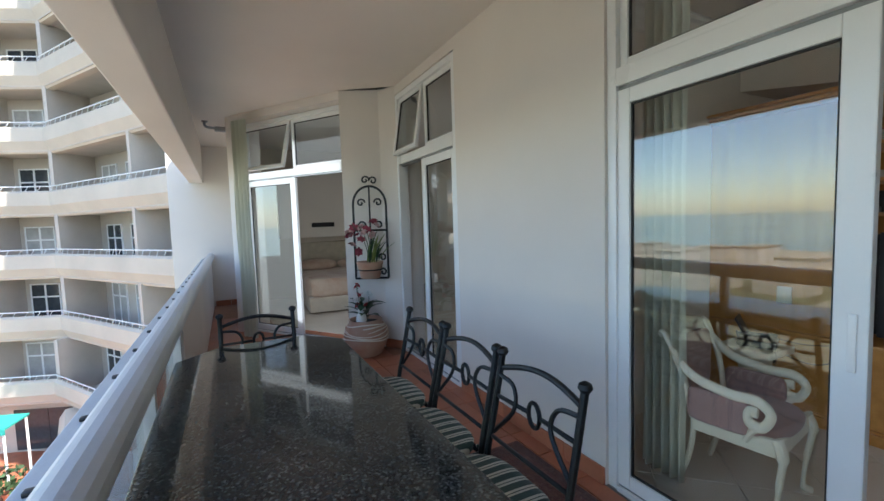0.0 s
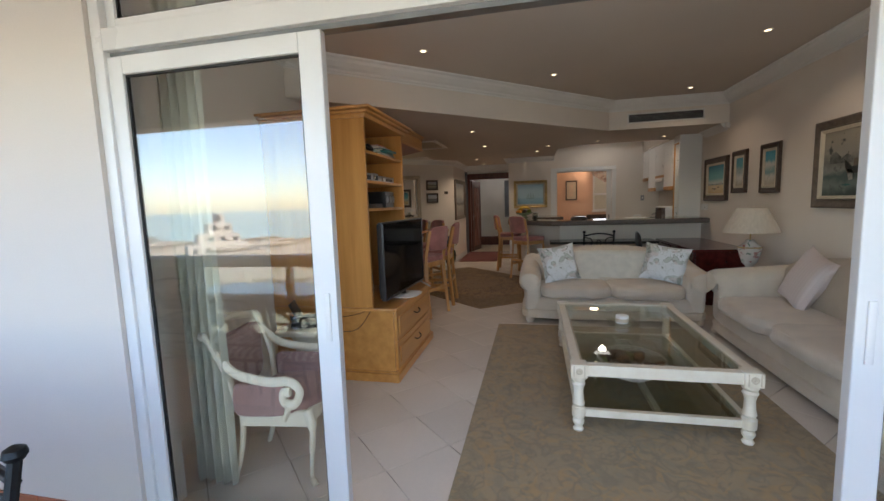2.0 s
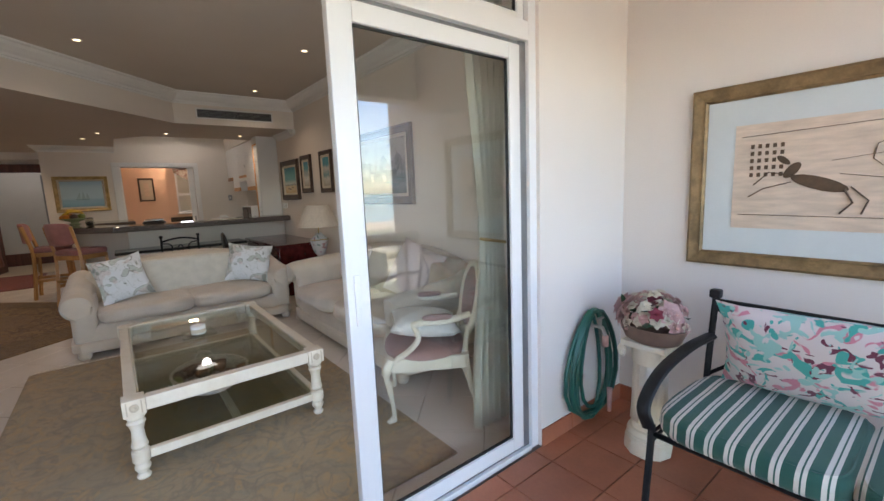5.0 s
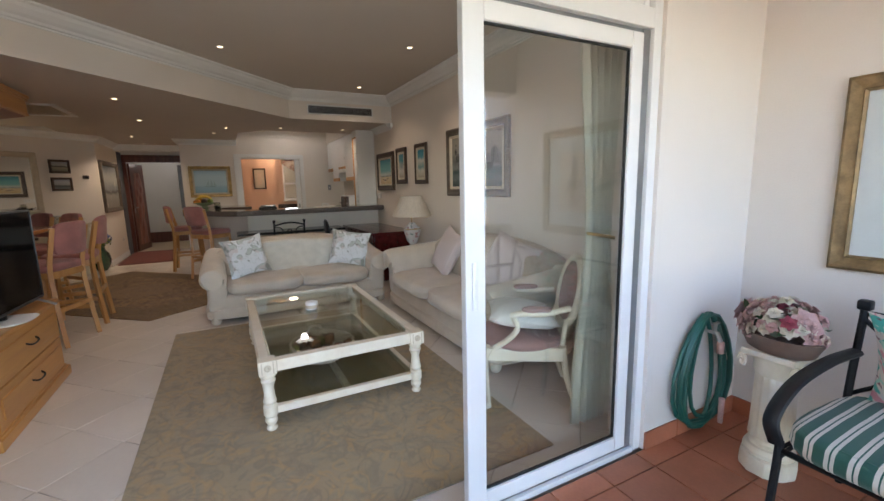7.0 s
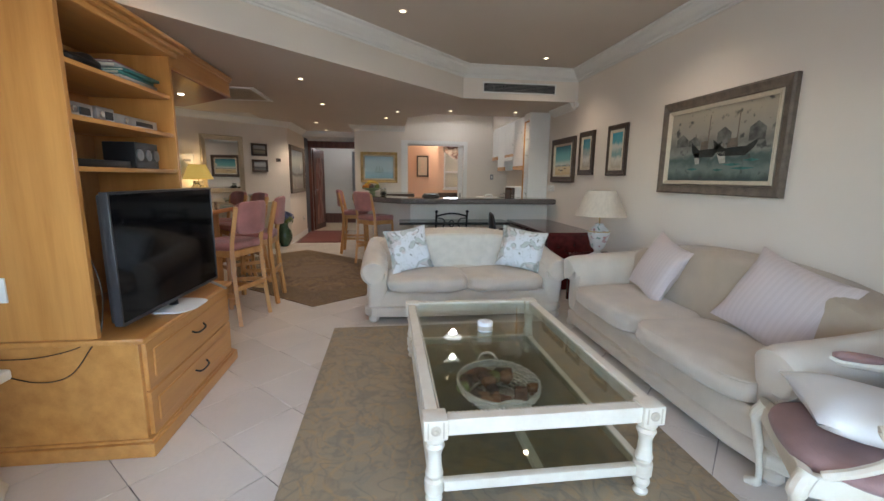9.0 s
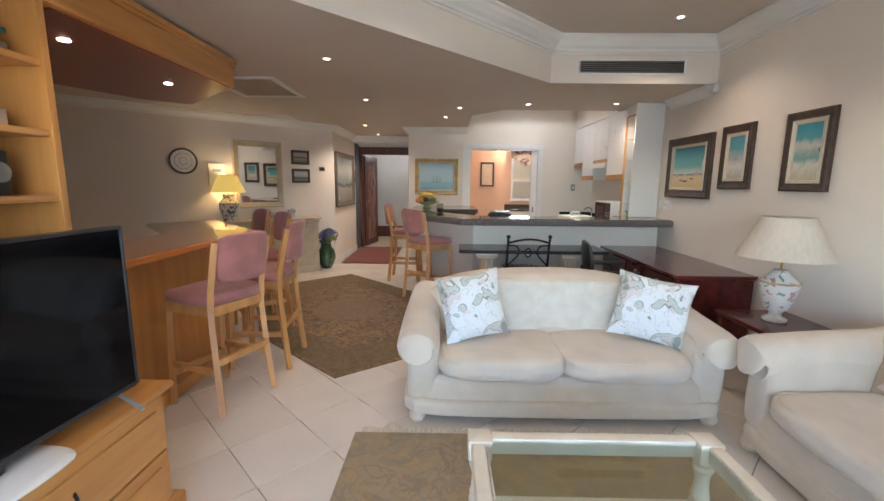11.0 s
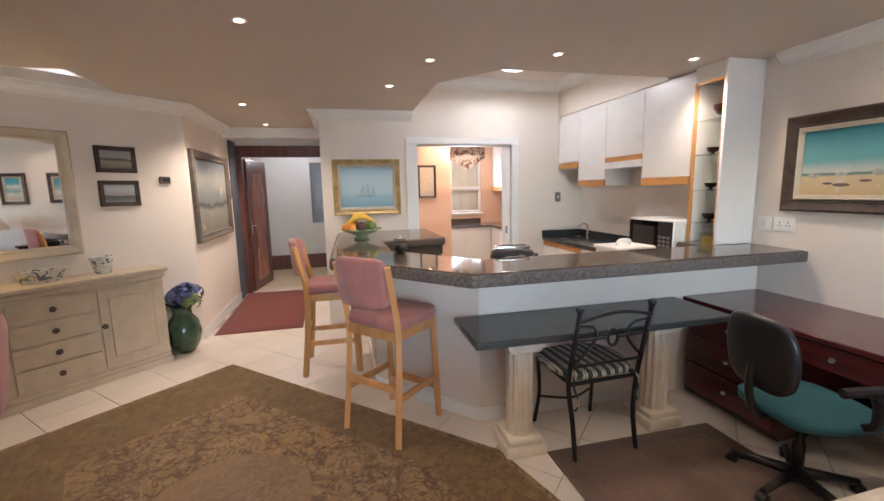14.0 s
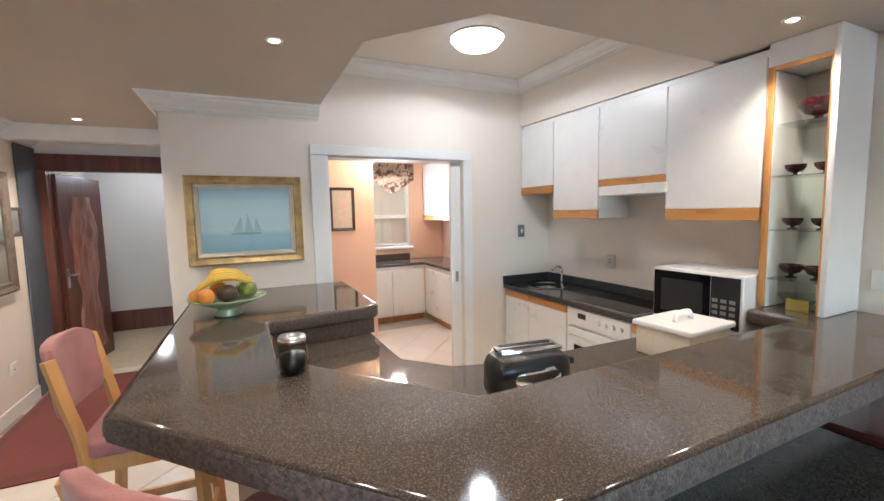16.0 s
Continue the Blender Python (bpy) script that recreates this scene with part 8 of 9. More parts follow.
fb = thing("flower_bowl", "brown oval bowl of pink and cream silk roses", "flowers", m=pose(1.40, -2.68, 0.63) @ pose(0, 0, 0, 0, 0, -25) @ Matrix.Scale(0.92, 4))
part("bowl", moved(bm_lathe([(0.13, 0), (0.15, 0.01), (0.185, 0.085), (0.19, 0.10), (0.175, 0.10), (0.14, 0.03), (0, 0.03)], 32), Matrix.Diagonal((1.12, 0.85, 1, 1))), mat("brown ceramic", (0.20, 0.13, 0.10), 0.45, var=0.15, scale=12), fb)
rq = random.Random(21)
for i in range(84):
    a, el = rq.uniform(0, 6.28), math.asin(rq.uniform(0.02, 1))
    d = Vector((math.cos(a) * math.cos(el) * 1.25, math.sin(a) * math.cos(el) * 0.95, math.sin(el) * 1.15))
    q = d.to_track_quat("Z", "Y").to_matrix().to_4x4()
    big_r = i % 9 == 0
    r = rq.uniform(0.06, 0.075) if big_r else rq.uniform(0.024, 0.042)
    mt = M["petalblush"] if big_r else (M["petalrose"] if i % 2 else M["petalblush"], M["petalblush"], M["distress"], M["petalblush"], M["linenslip"])[i % 5]
    part("rose" if big_r else "blossom", moved(rose_bm(r, i), Matrix.Translation(Vector((0, 0, 0.10)) + d * rq.uniform(0.12, 0.16)) @ q), mt, fb)
part("leaves", joined(*[moved(leaf_bm(rq.uniform(0.05, 0.09), 0.03, 0.3), Matrix.Translation(Vector((0, 0, 0.08)) + Vector((rq.uniform(-0.16, 0.16), rq.uniform(-0.12, 0.12), rq.uniform(0.02, 0.11)))) @ pose(0, 0, 0, rq.uniform(-20, 60), rq.uniform(-40, 40), rq.uniform(0, 360))) for i in range(45)]), M["leafgreen"], fb)

# coiled hose on its tap
hs = thing("garden_hose", "coiled green garden hose hung on a wall tap", "hose")
rh = random.Random(2)
pts = []
for k in range(7):
    w, dz, sw_ = 0.115 + 0.022 * k, 0.30 + 0.045 * rh.uniform(0.2, 1.0), rh.uniform(-0.03, 0.03)
    for i in range(16):
        a = 2 * math.pi * i / 16
        zc = 0.71 - dz + dz * math.cos(a)
        pts.append((1.765 - 0.008 * (k % 3) - 0.006 * math.sin(a), -2.70 + sw_ + w * math.sin(a) * (1.1 - 0.3 * math.cos(a)), max(0.035, zc)))
part("hose_coil", bm_tube(pts, 0.0115, 7), M["hose"], hs, "green rubber coils")
part("tap_body", joined(bm_tube([(1.80, -2.74, 0.60), (1.72, -2.74, 0.60), (1.70, -2.74, 0.555)], 0.012, 8), bm_tube([(1.735, -2.74, 0.60), (1.735, -2.74, 0.65)], 0.01, 8), bm_box(1.725, -2.77, 0.65, 1.745, -2.71, 0.66, 0.003)), M["silver"], hs, "chrome wall tap")
part("connector", bm_tube([(1.70, -2.74, 0.555), (1.70, -2.74, 0.49)], 0.019, 10), M["petalblush"], hs)
part("nozzle", bm_tube([(1.70, -2.80, 0.20), (1.70, -2.80, 0.05)], [0.017, 0.013], 10), M["petalblush"], hs, "pink and grey nozzle")

# terracotta pot, white figure-less planter and flowers at the oblique wall
tp = thing("terracotta_pot", "large ribbed terracotta pot with anthurium", "plant pot", m=pose(1.36, 4.60, 0) @ Matrix.Scale(0.88, 4))
part("pot_body", bm_lathe([(0.17, 0), (0.20, 0.02), (0.27, 0.16), (0.285, 0.27), (0.26, 0.38), (0.21, 0.44), (0.215, 0.47), (0.19, 0.47), (0.16, 0.40), (0, 0.40)], 32), M["clay"], tp)
for k in range(6):
    z0 = 0.24 + 0.035 * k
    part("rope_band", bm_tube([((0.287 - 0.05 * max(0, (z0 - 0.27)) / 0.15) * math.cos(a), (0.287 - 0.05 * max(0, (z0 - 0.27)) / 0.15) * math.sin(a), z0 + 0.02 * math.sin(2 * a + k)) for a in [2 * math.pi * i / 32 for i in range(32)]], 0.009, 5, closed=True), M["distress"], tp)
part("soil", bm_lathe([(0.17, 0.40), (0.17, 0.43), (0.0, 0.44)], 20), M["soil"], tp)
rt = random.Random(9)
for i in range(16):
    a = rt.uniform(0, 360)
    part("leaf", moved(leaf_bm(rt.uniform(0.18, 0.28), 0.10, 0.35), pose(0.05 * math.cos(radians(a + 90)), 0.05 * math.sin(radians(a + 90)), 0.50 + rt.uniform(0, 0.22), 0, 0, a) @ pose(0, 0, 0, rt.uniform(5, 45))), M["leafgreen"], tp)
for i in range(9):
    a = rt.uniform(0, 360)
    q = Vector((0.10 * math.cos(a), 0.10 * math.sin(a), 0.62 + rt.uniform(0, 0.28)))
    part("stem", bm_tube([(0, 0, 0.42), q * 0.6, q], 0.004, 4), M["leafgreen"], tp)
    part("flower", moved(rose_bm(0.05, i), Matrix.Translation(q) @ pose(0, 0, 0, 50, 0, a)), M["petalred"] if i % 3 else M["white"], tp)
part("white_ornament", moved(bm_lathe([(0.05, 0), (0.07, 0.05), (0.06, 0.11), (0.035, 0.14), (0.045, 0.17), (0.03, 0.2), (0, 0.21)], 14), Matrix.Translation((-0.08, -0.09, 0.43))), M["white"], tp, "small white china ornament")
tc_ = diag(0.30, 0.0)
tl = thing("wall_trellis", "black scrolled iron wall planter with orchids", "planter", m=on_wall(tc_[0] - 0.13, tc_[1] - 0.09, 0, -0.45, -0.893))
def iron(pts, r=0.013):
    return bm_tube([(x, -0.02, z) for x, z in pts], r, 6)
part("trellis_frame", joined(iron([(-0.19, 0.86), (-0.19, 1.72)]), iron([(0.19, 0.86), (0.19, 1.72)]), iron([(0.19 * math.cos(a), 1.72 + 0.21 * math.sin(a)) for a in [math.pi * i / 12 for i in range(13)]]), iron([(-0.19, 0.86), (0.19, 0.86)]), iron([(-0.19, 1.42), (0.19, 1.42)]), iron([(0, 0.86), (0, 1.93)], 0.010)), M["iron"], tl)
for x, z, sgn in ((-0.10, 1.74, 1), (0.10, 1.74, -1), (-0.10, 1.48, 1), (0.10, 1.48, -1), (0.13, 1.1, -1), (0.13, 0.93, -1), (-0.04, 2.0, 1), (0.05, 1.99, -1)):
    part("scroll", iron([(x + sgn * (0.05 - 0.003 * k) * math.cos(0.55 * k), z + (0.05 - 0.003 * k) * math.sin(0.55 * k)) for k in range(14)], 0.010), M["iron"], tl)
part("pot_ring", bm_tube([(0.14 * math.cos(a), -0.16 + 0.14 * math.sin(a), 0.98) for a in [2 * math.pi * i / 24 for i in range(24)]], 0.007, 6, closed=True), M["iron"], tl)
part("clay_pot", moved(bm_lathe([(0.10, 0), (0.11, 0.01), (0.145, 0.16), (0.15, 0.17), (0.15, 0.19), (0.13, 0.19), (0.1, 0.1), (0, 0.1)], 24), Matrix.Translation((0, -0.16, 0.88))), M["clay"], tl, "terracotta pot")
for i in range(14):
    part("blade_leaf", moved(leaf_bm(rt.uniform(0.25, 0.48), 0.035, 0.2), pose(rt.uniform(-0.05, 0.08), -0.16, 1.04, 0, 0, rt.uniform(-160, 20)) @ pose(0, 0, 0, rt.uniform(50, 80))), M["leaflime"] if i % 3 else M["leafgreen"], tl)
for i in range(16):
    q = Vector((rt.uniform(-0.22, 0.08), -0.18 + rt.uniform(-0.12, 0.08), 1.18 + rt.uniform(0, 0.36)))
    part("orchid_bloom", moved(rose_bm(0.05, i + 40), Matrix.Translation(q) @ pose(0, 0, 0, rt.uniform(30, 90), 0, rt.uniform(0, 360))), M["petalrose"] if i % 3 else M["petalblush"], tl)
for i in range(4):
    part("orchid_stem", bm_tube(smooth_line([(0, -0.16, 1.05), (-0.05 + 0.03 * i, -0.19, 1.3), (-0.18 + 0.07 * i, -0.22, 1.5)]), 0.004, 5), M["leafgreen"], tl)
carpet("door_mat", "dark red patterned mat under the balcony chairs", [(0.72, 0.4), (1.66, 0.4), (1.66, 2.2), (0.72, 2.2)], (0.10, 0.025, 0.02), (0.06, 0.02, 0.018), (0.22, 0.10, 0.06), z=-0.004, scale=11, bw=0.1)
carpet("balcony_mat", "small dark patterned mat by the bench", [(0.55, -1.95), (1.22, -1.95), (1.22, -1.35), (0.55, -1.35)], (0.07, 0.06, 0.05), (0.05, 0.045, 0.04), (0.25, 0.20, 0.15), z=-0.004, scale=14, bw=0.06)
bl_ = thing("balcony_lamp", "grey bracket lamp under the balcony ceiling", "lamp", m=pose(-0.04, 7.0, ZB))
part("bracket", joined(bm_tube(smooth_line([(-0.14, 0, 0), (-0.14, 0, -0.06), (-0.08, 0, -0.09), (0.12, 0, -0.09)]), 0.018, 8), bm_box(-0.18, -0.04, -0.015, -0.10, 0.04, -0.001, 0.004)), M["grey_alu"], bl_)
part("lamp_head", bm_box(-0.02, -0.05, -0.14, 0.16, 0.05, -0.07, 0.02), M["grey_alu"], bl_)


# ---- curtains ----
def curtain(name, label, a, b, z0, z1, waves, depth, pinch=None):
    """A pleated hanging between plan points a and b; pinch (height, centre 0..1, width 0..1) gathers it."""
    a, b = Vector(a), Vector(b)
    d = (b - a)
    n = Vector((-d.y, d.x)).normalized()
    bm = bmesh.new()
    cols, rowsn = waves * 10, 16
    g = []
    for j in range(rowsn + 1):
        z = z0 + (z1 - z0) * j / rowsn
        row = []
        for i in range(cols + 1):
            u = i / cols
            k = 1.0
            c = 0.5
            if pinch:
                t = min(1, abs(z - pinch[0]) / (0.9 if z < pinch[0] else 1.5))
                k = pinch[2] + (1 - pinch[2]) * (t * t * (3 - 2 * t)) * (0.75 if z < pinch[0] else 1.0)
                c = pinch[1]
            uu = c + (u - c) * k
            off = depth * math.sin(2 * math.pi * waves * u + 0.4 * math.sin(3 * z)) * (0.6 + 0.4 * k)
            p = a + d * uu + n * off
            row.append(bm.verts.new((p.x, p.y, z)))
        g.append(row)
    for j in range(rowsn):
        for i in range(cols):
            bm.faces.new((g[j][i], g[j][i + 1], g[j + 1][i + 1], g[j + 1][i]))
    bmesh.ops.solidify(bm, geom=bm.faces[:], thickness=0.004)
    c = thing(name, label, "curtain")
    part("cloth", bm, M["linen"], c)
    return c


curtain("curtain", "cream floor-length curtain drawn beside the sliding door", (2.16, 1.62), (2.16, 1.36), 0.02, 2.88, 5, 0.03)
curtain("curtain", "cream curtain tied back beside the sliding door", (2.14, -2.40), (2.14, -2.04), 0.02, 2.88, 6, 0.026, (1.15, 0.40, 0.5))
tbk = thing("curtain_tieback", "cream rope tieback round the curtain", "tieback")
part("rope", bm_tube([(2.14 + 0.055 * math.cos(a), -2.256 + 0.10 * math.sin(a), 1.15 + 0.02 * math.sin(a)) for a in [2 * math.pi * i / 20 for i in range(20)]], 0.010, 6, closed=True), M["gold"], tbk)
crl = thing("curtain_rail", "white curtain rail above the sliding door", "rail")
part("rail", bm_box(2.12, -2.9, 2.86, 2.20, 2.0, 2.90, 0.004), M["white"], crl)
curtain("curtain", "pale curtain inside the bedroom door", diag(2.35, -0.42), diag(2.05, -0.42), 0.02, 2.9, 4, 0.03)

# ---- vents and small fixed things ----
vn = thing("air_vent", "long white air grille in the bulkhead", "vent", m=on_wall(7.361, -2.14, 2.675, -1, 0))
part("vent_frame", mitred_frame(1.06, 0.15, 0.02, 0.012), M["white"], vn)
part("vent_backing", bm_box(-0.51, -0.003, -0.055, 0.51, -0.001, 0.055), M["black"], vn)
for i in range(6):
    part("slat", moved(bm_box(-0.51, -0.010, -0.003, 0.51, -0.002, 0.003), Matrix.Translation((0, 0, -0.045 + 0.018 * i))), M["grey_alu"], vn)
cv = thing("ceiling_grille", "rectangular white air grille in the low ceiling", "vent", m=pose(7.62, 1.71, ZL) @ pose(0, 0, 0, 0, 0, 0))
part("vent_frame", joined(bm_box(-0.46, -0.36, -0.02, 0.46, -0.30, -0.001, 0.006), bm_box(-0.46, 0.30, -0.02, 0.46, 0.36, -0.001, 0.006), bm_box(-0.46, -0.30, -0.02, -0.40, 0.30, -0.001, 0.006), bm_box(0.40, -0.30, -0.02, 0.46, 0.30, -0.001, 0.006)), M["white"], cv)
part("vent_backing", bm_box(-0.40, -0.30, -0.004, 0.40, 0.30, -0.001), M["ceiling"], cv)
for i in range(22):
    part("slat", bm_box(-0.40, -0.29 + 0.0265 * i, -0.012, 0.40, -0.278 + 0.0265 * i, -0.005), M["sidepaint"], cv)
sens = thing("motion_detector", "small white corner detector under the bulkhead", "detector")
part("detector_body", bm_soft(7.28, -2.99, 2.43, 7.35, -2.93, 2.52, 3, n=4), M["white"], sens)


def wall_plate(name, label, m, w=0.085, h=0.085, dark=False, holes=0):
    p = thing(name, label, "socket" if holes else "switch", m=m)
    part("plate", bm_box(-w / 2, -0.012, -h / 2, w / 2, -0.001, h / 2, 0.003), M["grey_alu"] if dark else M["white"], p)
    if holes:
        for i in range(holes):
            x = (i - (holes - 1) / 2) * 0.06
            part("socket_face", joined(bm_box(x - 0.004, -0.0135, 0.008, x + 0.004, -0.012, 0.018), bm_box(x - 0.014, -0.0135, -0.012, x - 0.007, -0.012, -0.004), bm_box(x + 0.007, -0.0135, -0.012, x + 0.014, -0.012, -0.004)), M["black"], p)
    else:
        part("rocker", bm_box(-0.012, -0.016, -0.02, 0.012, -0.012, 0.02, 0.002), M["white"], p)
    return p


wall_plate("double_socket", "white double wall socket above the bar", on_wall(8.09, YR + 0.002, 1.285, 0, 1), 0.15, 0.10, holes=2)
wall_plate("wall_switch", "white wall switch above the bar", on_wall(8.235, YR + 0.002, 1.285, 0, 1), 0.11, 0.10)
wall_plate("wall_switch", "grey wall switch beside the kitchen doorway", on_wall(FAR - 0.002, -2.645, 1.466, -1, 0), 0.075, 0.12, True)
wall_plate("wall_socket", "white wall socket over the worktop", on_wall(9.98, YR + 0.002, 1.21, 0, 1), 0.10, 0.12, holes=1)
wall_plate("wall_socket", "white wall socket low on the hall wall", on_wall(12.0, 1.748, 0.42, 0, -1), 0.12, 0.10, holes=1)

# ---- on the granite bar ----
M["banana"] = mat("ripe banana", (0.62, 0.40, 0.03), 0.5, var=0.15, scale=14, col2=(0.50, 0.33, 0.04))
M["orange"] = mat("orange peel", (0.60, 0.22, 0.02), 0.5, var=0.1, scale=30, bump=0.3)
fbw = thing("fruit_bowl", "pale green pedestal bowl heaped with fruit", "fruit bowl", m=pose(9.97, 0.01, 1.115))
part("bowl", bm_lathe([(0.07, 0), (0.08, 0.01), (0.05, 0.03), (0.06, 0.045), (0.14, 0.075), (0.20, 0.10), (0.205, 0.108), (0.14, 0.09), (0, 0.07)], 32), mat("celadon glaze", (0.34, 0.44, 0.26), 0.25, var=0.1, scale=8, coat=0.3), fbw)
def ball(name, x, y, z, r, mt, k=1.0):
    part(name, bm_soft(x - r, y - r, z - r * k, x + r, y + r, z + r * k, 2.1, 0, 0.004, 6), mt, fbw)
ball("orange", -0.12, 0.10, 0.13, 0.042, M["orange"])
ball("orange", -0.02, 0.15, 0.12, 0.042, M["orange"])
ball("avocado", -0.05, 0.0, 0.13, 0.055, mat("brown avocado", (0.06, 0.035, 0.02), 0.5), 0.85)
ball("pear", 0.0, -0.11, 0.14, 0.045, M["leaflime"])
ball("orange", 0.08, 0.05, 0.14, 0.045, M["orange"])
ball("pear", 0.1, -0.08, 0.13, 0.042, M["leaflime"])
for i in range(5):
    pts_ = smooth_line([(-0.06 + 0.03 * i, 0.15 - 0.02 * i, 0.165), (-0.05 + 0.03 * i, 0.07, 0.205 + 0.008 * i), (-0.04 + 0.03 * i, -0.03, 0.215 + 0.005 * i), (-0.02 + 0.03 * i, -0.13, 0.18)], 4)
    part("banana", bm_tube(pts_, [0.006] + [0.016] * 3 + [0.019] * 6 + [0.015] * 2 + [0.006], 6), M["banana"], fbw)
tum = thing("glass_tumbler", "dark glass jar with a steel lid on the bar", "jar", m=pose(8.86, -0.225, 1.115))
part("jar", bm_lathe([(0.045, 0), (0.052, 0.01), (0.058, 0.05), (0.05, 0.10), (0.045, 0.115)], 20), M["smoke"], tum)
part("jar_filling", bm_lathe([(0.03, 0.004), (0.046, 0.03), (0.044, 0.07), (0.0, 0.075)], 16), M["black"], tum)
part("lid", bm_lathe([(0.048, 0.115), (0.05, 0.125), (0.045, 0.135), (0.015, 0.135), (0.012, 0.128), (0, 0.128)], 20), M["chrome"], tum, "steel lid")
ts = thing("toaster", "black and chrome toaster on the inner worktop", "toaster", m=pose(8.57, -1.03, 0.94, 0, 0, 82) @ Matrix.Diagonal((1.05, 1.05, 1.18, 1)))
part("toaster_body", bm_soft(-0.16, -0.09, 0.012, 0.16, 0.09, 0.19, 3.2, n=10), M["black"], ts)
part("chrome_side", bm_soft(-0.12, -0.094, 0.03, 0.12, 0.094, 0.165, 3.5, n=8), M["chrome"], ts, "chrome side")
part("slot_plate", bm_box(-0.12, -0.045, 0.18, 0.12, 0.045, 0.196, 0.006), M["chrome"], ts)
for y in (-0.02, 0.02):
    part("slot", bm_box(-0.10, y - 0.009, 0.194, 0.10, y + 0.009, 0.1975), M["black"], ts)
part("lever", bm_box(-0.185, -0.02, 0.12, -0.155, 0.02, 0.14, 0.004), M["black"], ts)
wb = thing("bread_box", "white lidded box on the inner worktop", "box", m=pose(8.66, -2.06, 0.94, 0, 0, 3) @ Matrix.Diagonal((1, 1, 1.42, 1)))
part("box_body", bm_box(-0.14, -0.17, 0, 0.14, 0.17, 0.10, 0.01), M["distress"], wb)
part("lid", bm_box(-0.155, -0.185, 0.10, 0.155, 0.185, 0.12, 0.008), M["white"], wb, "white lid")
part("lid_handle", bm_tube(smooth_line([(0, -0.07, 0.12), (0, -0.045, 0.145), (0, 0.045, 0.145), (0, 0.07, 0.12)]), 0.012, 8), M["white"], wb)

# ---- front door, lobby ----
fdr = thing("front_door", "open carved dark red wooden front door", "door", m=plane_frame(12.93, 1.64, 0, 0.985, -0.17), kind="structure")
part("door_leaf", bm_box(0, -0.02, 0.01, 0.86, 0.02, 2.14, 0.004), M["doorwood"], fdr)
bm = bmesh.new()
gr = []
for iz in range(49):
    z, row = 0.16 + 1.76 * iz / 48, []
    for ix in range(17):
        u = ix / 16
        x = 0.43 + (u - 0.5) * (0.46 + 0.10 * math.sin(5.1 * z + 0.7) + 0.05 * math.sin(13 * z))
        y = -0.02 - (0.012 + 0.03 * abs(math.sin(9 * x + 6.3 * z + 1.5 * math.sin(4 * z)) * math.cos(14 * x - 5 * z))) * math.sin(math.pi * u) ** 0.5
        row.append(bm.verts.new((x, y, z)))
    gr.append(row)
for a, b in zip(gr, gr[1:]):
    for k in range(16):
        bm.faces.new((a[k], a[k + 1], b[k + 1], b[k]))
part("carving", bm, wood("pinkish carved wood", (0.42, 0.21, 0.16), (0.18, 0.06, 0.045), axis="z"), fdr, "pinkish carved relief panel")
part("lock_plate", bm_box(0.03, -0.024, 0.95, 0.07, -0.02, 1.15), M["silver"], fdr)
part("lever", bm_tube([(0.05, -0.03, 1.08), (0.05, -0.06, 1.08), (0.16, -0.06, 1.08)], 0.009, 6), M["silver"], fdr)
dfr = thing("front_door_frame", "dark red wooden door frame at the entrance", "door frame", kind="structure")
part("lintel", bm_box(12.80, 0.405, 2.16, 12.92, 1.745, 2.33, 0.006), M["doorwood"], dfr)
part("jamb", bm_box(12.82, 1.66, 0.0, 12.92, 1.745, 2.16, 0.004), M["doorwood"], dfr)
part("jamb", bm_box(12.82, 0.405, 0.0, 12.92, 0.47, 2.16, 0.004), M["doorwood"], dfr)
# thin sheet coloured slate blue for the shadow on the wall by the jamb
part("side_panel", bm_box(12.42, 1.728, 0.0, 12.82, 1.746, 2.376, 0.004), mat("slate blue wall shade", (0.10, 0.115, 0.14), 0.6, var=0.15, scale=3), dfr, "slate blue sheet standing for shade on the hall wall")
lm = thing("lobby_panel", "tall grey glass panel on the lobby wall", "panel", m=on_wall(14.895, 0.62, 1.58, -1, 0))
part("panel_frame", mitred_frame(0.34, 1.25, 0.02, 0.02), M["grey_alu"], lm)
part("panel_glass", bm_box(-0.15, -0.008, -0.605, 0.15, -0.002, 0.605), mat("grey tinted glass", (0.22, 0.24, 0.27), 0.15), lm)
solid("baseboard_lobby", bm_box(14.86, 0.1, 0, 14.899, 1.9, 0.30), M["doorwood"], "dark red wooden lobby skirting", "skirting")
solid("floor_lobby", bm_box(12.95, 0.1, -0.004, 14.9, 1.9, 0.003), M["sidepaint"], "pale lobby floor", "floor")

# ---- scullery beyond the kitchen ----
sc_c = thing("scullery_cabinets", "white scullery base cabinets with dark worktop", "cabinet")
part("cabinet_run", joined(bm_box(13.28, -2.6, 0.1, 13.84, -0.52, 0.86, 0.003), bm_box(11.4, -3.19, 0.1, 13.28, -2.62, 0.86, 0.003)), M["kitchen"], sc_c)
part("plinth", joined(bm_box(13.32, -2.6, 0, 13.84, -0.52, 0.1), bm_box(11.4, -3.19, 0, 13.32, -2.66, 0.1)), M["oak_shaded"], sc_c)
part("worktop", joined(bm_box(13.24, -2.58, 0.865, 13.845, -0.51, 0.905, 0.005), bm_box(11.4, -3.195, 0.865, 13.84, -2.58, 0.905, 0.005)), M["granite_b"], sc_c)
part("upstand", bm_box(13.82, -2.58, 0.905, 13.848, -0.51, 1.0, 0.003), M["granite_b"], sc_c)
for i in range(4):
    part("cabinet_door", bm_box(13.262, -2.58 + 0.51 * i + 0.003, 0.12, 13.28, -2.07 + 0.51 * i - 0.003, 0.80, 0.003), M["kitchen"], sc_c)
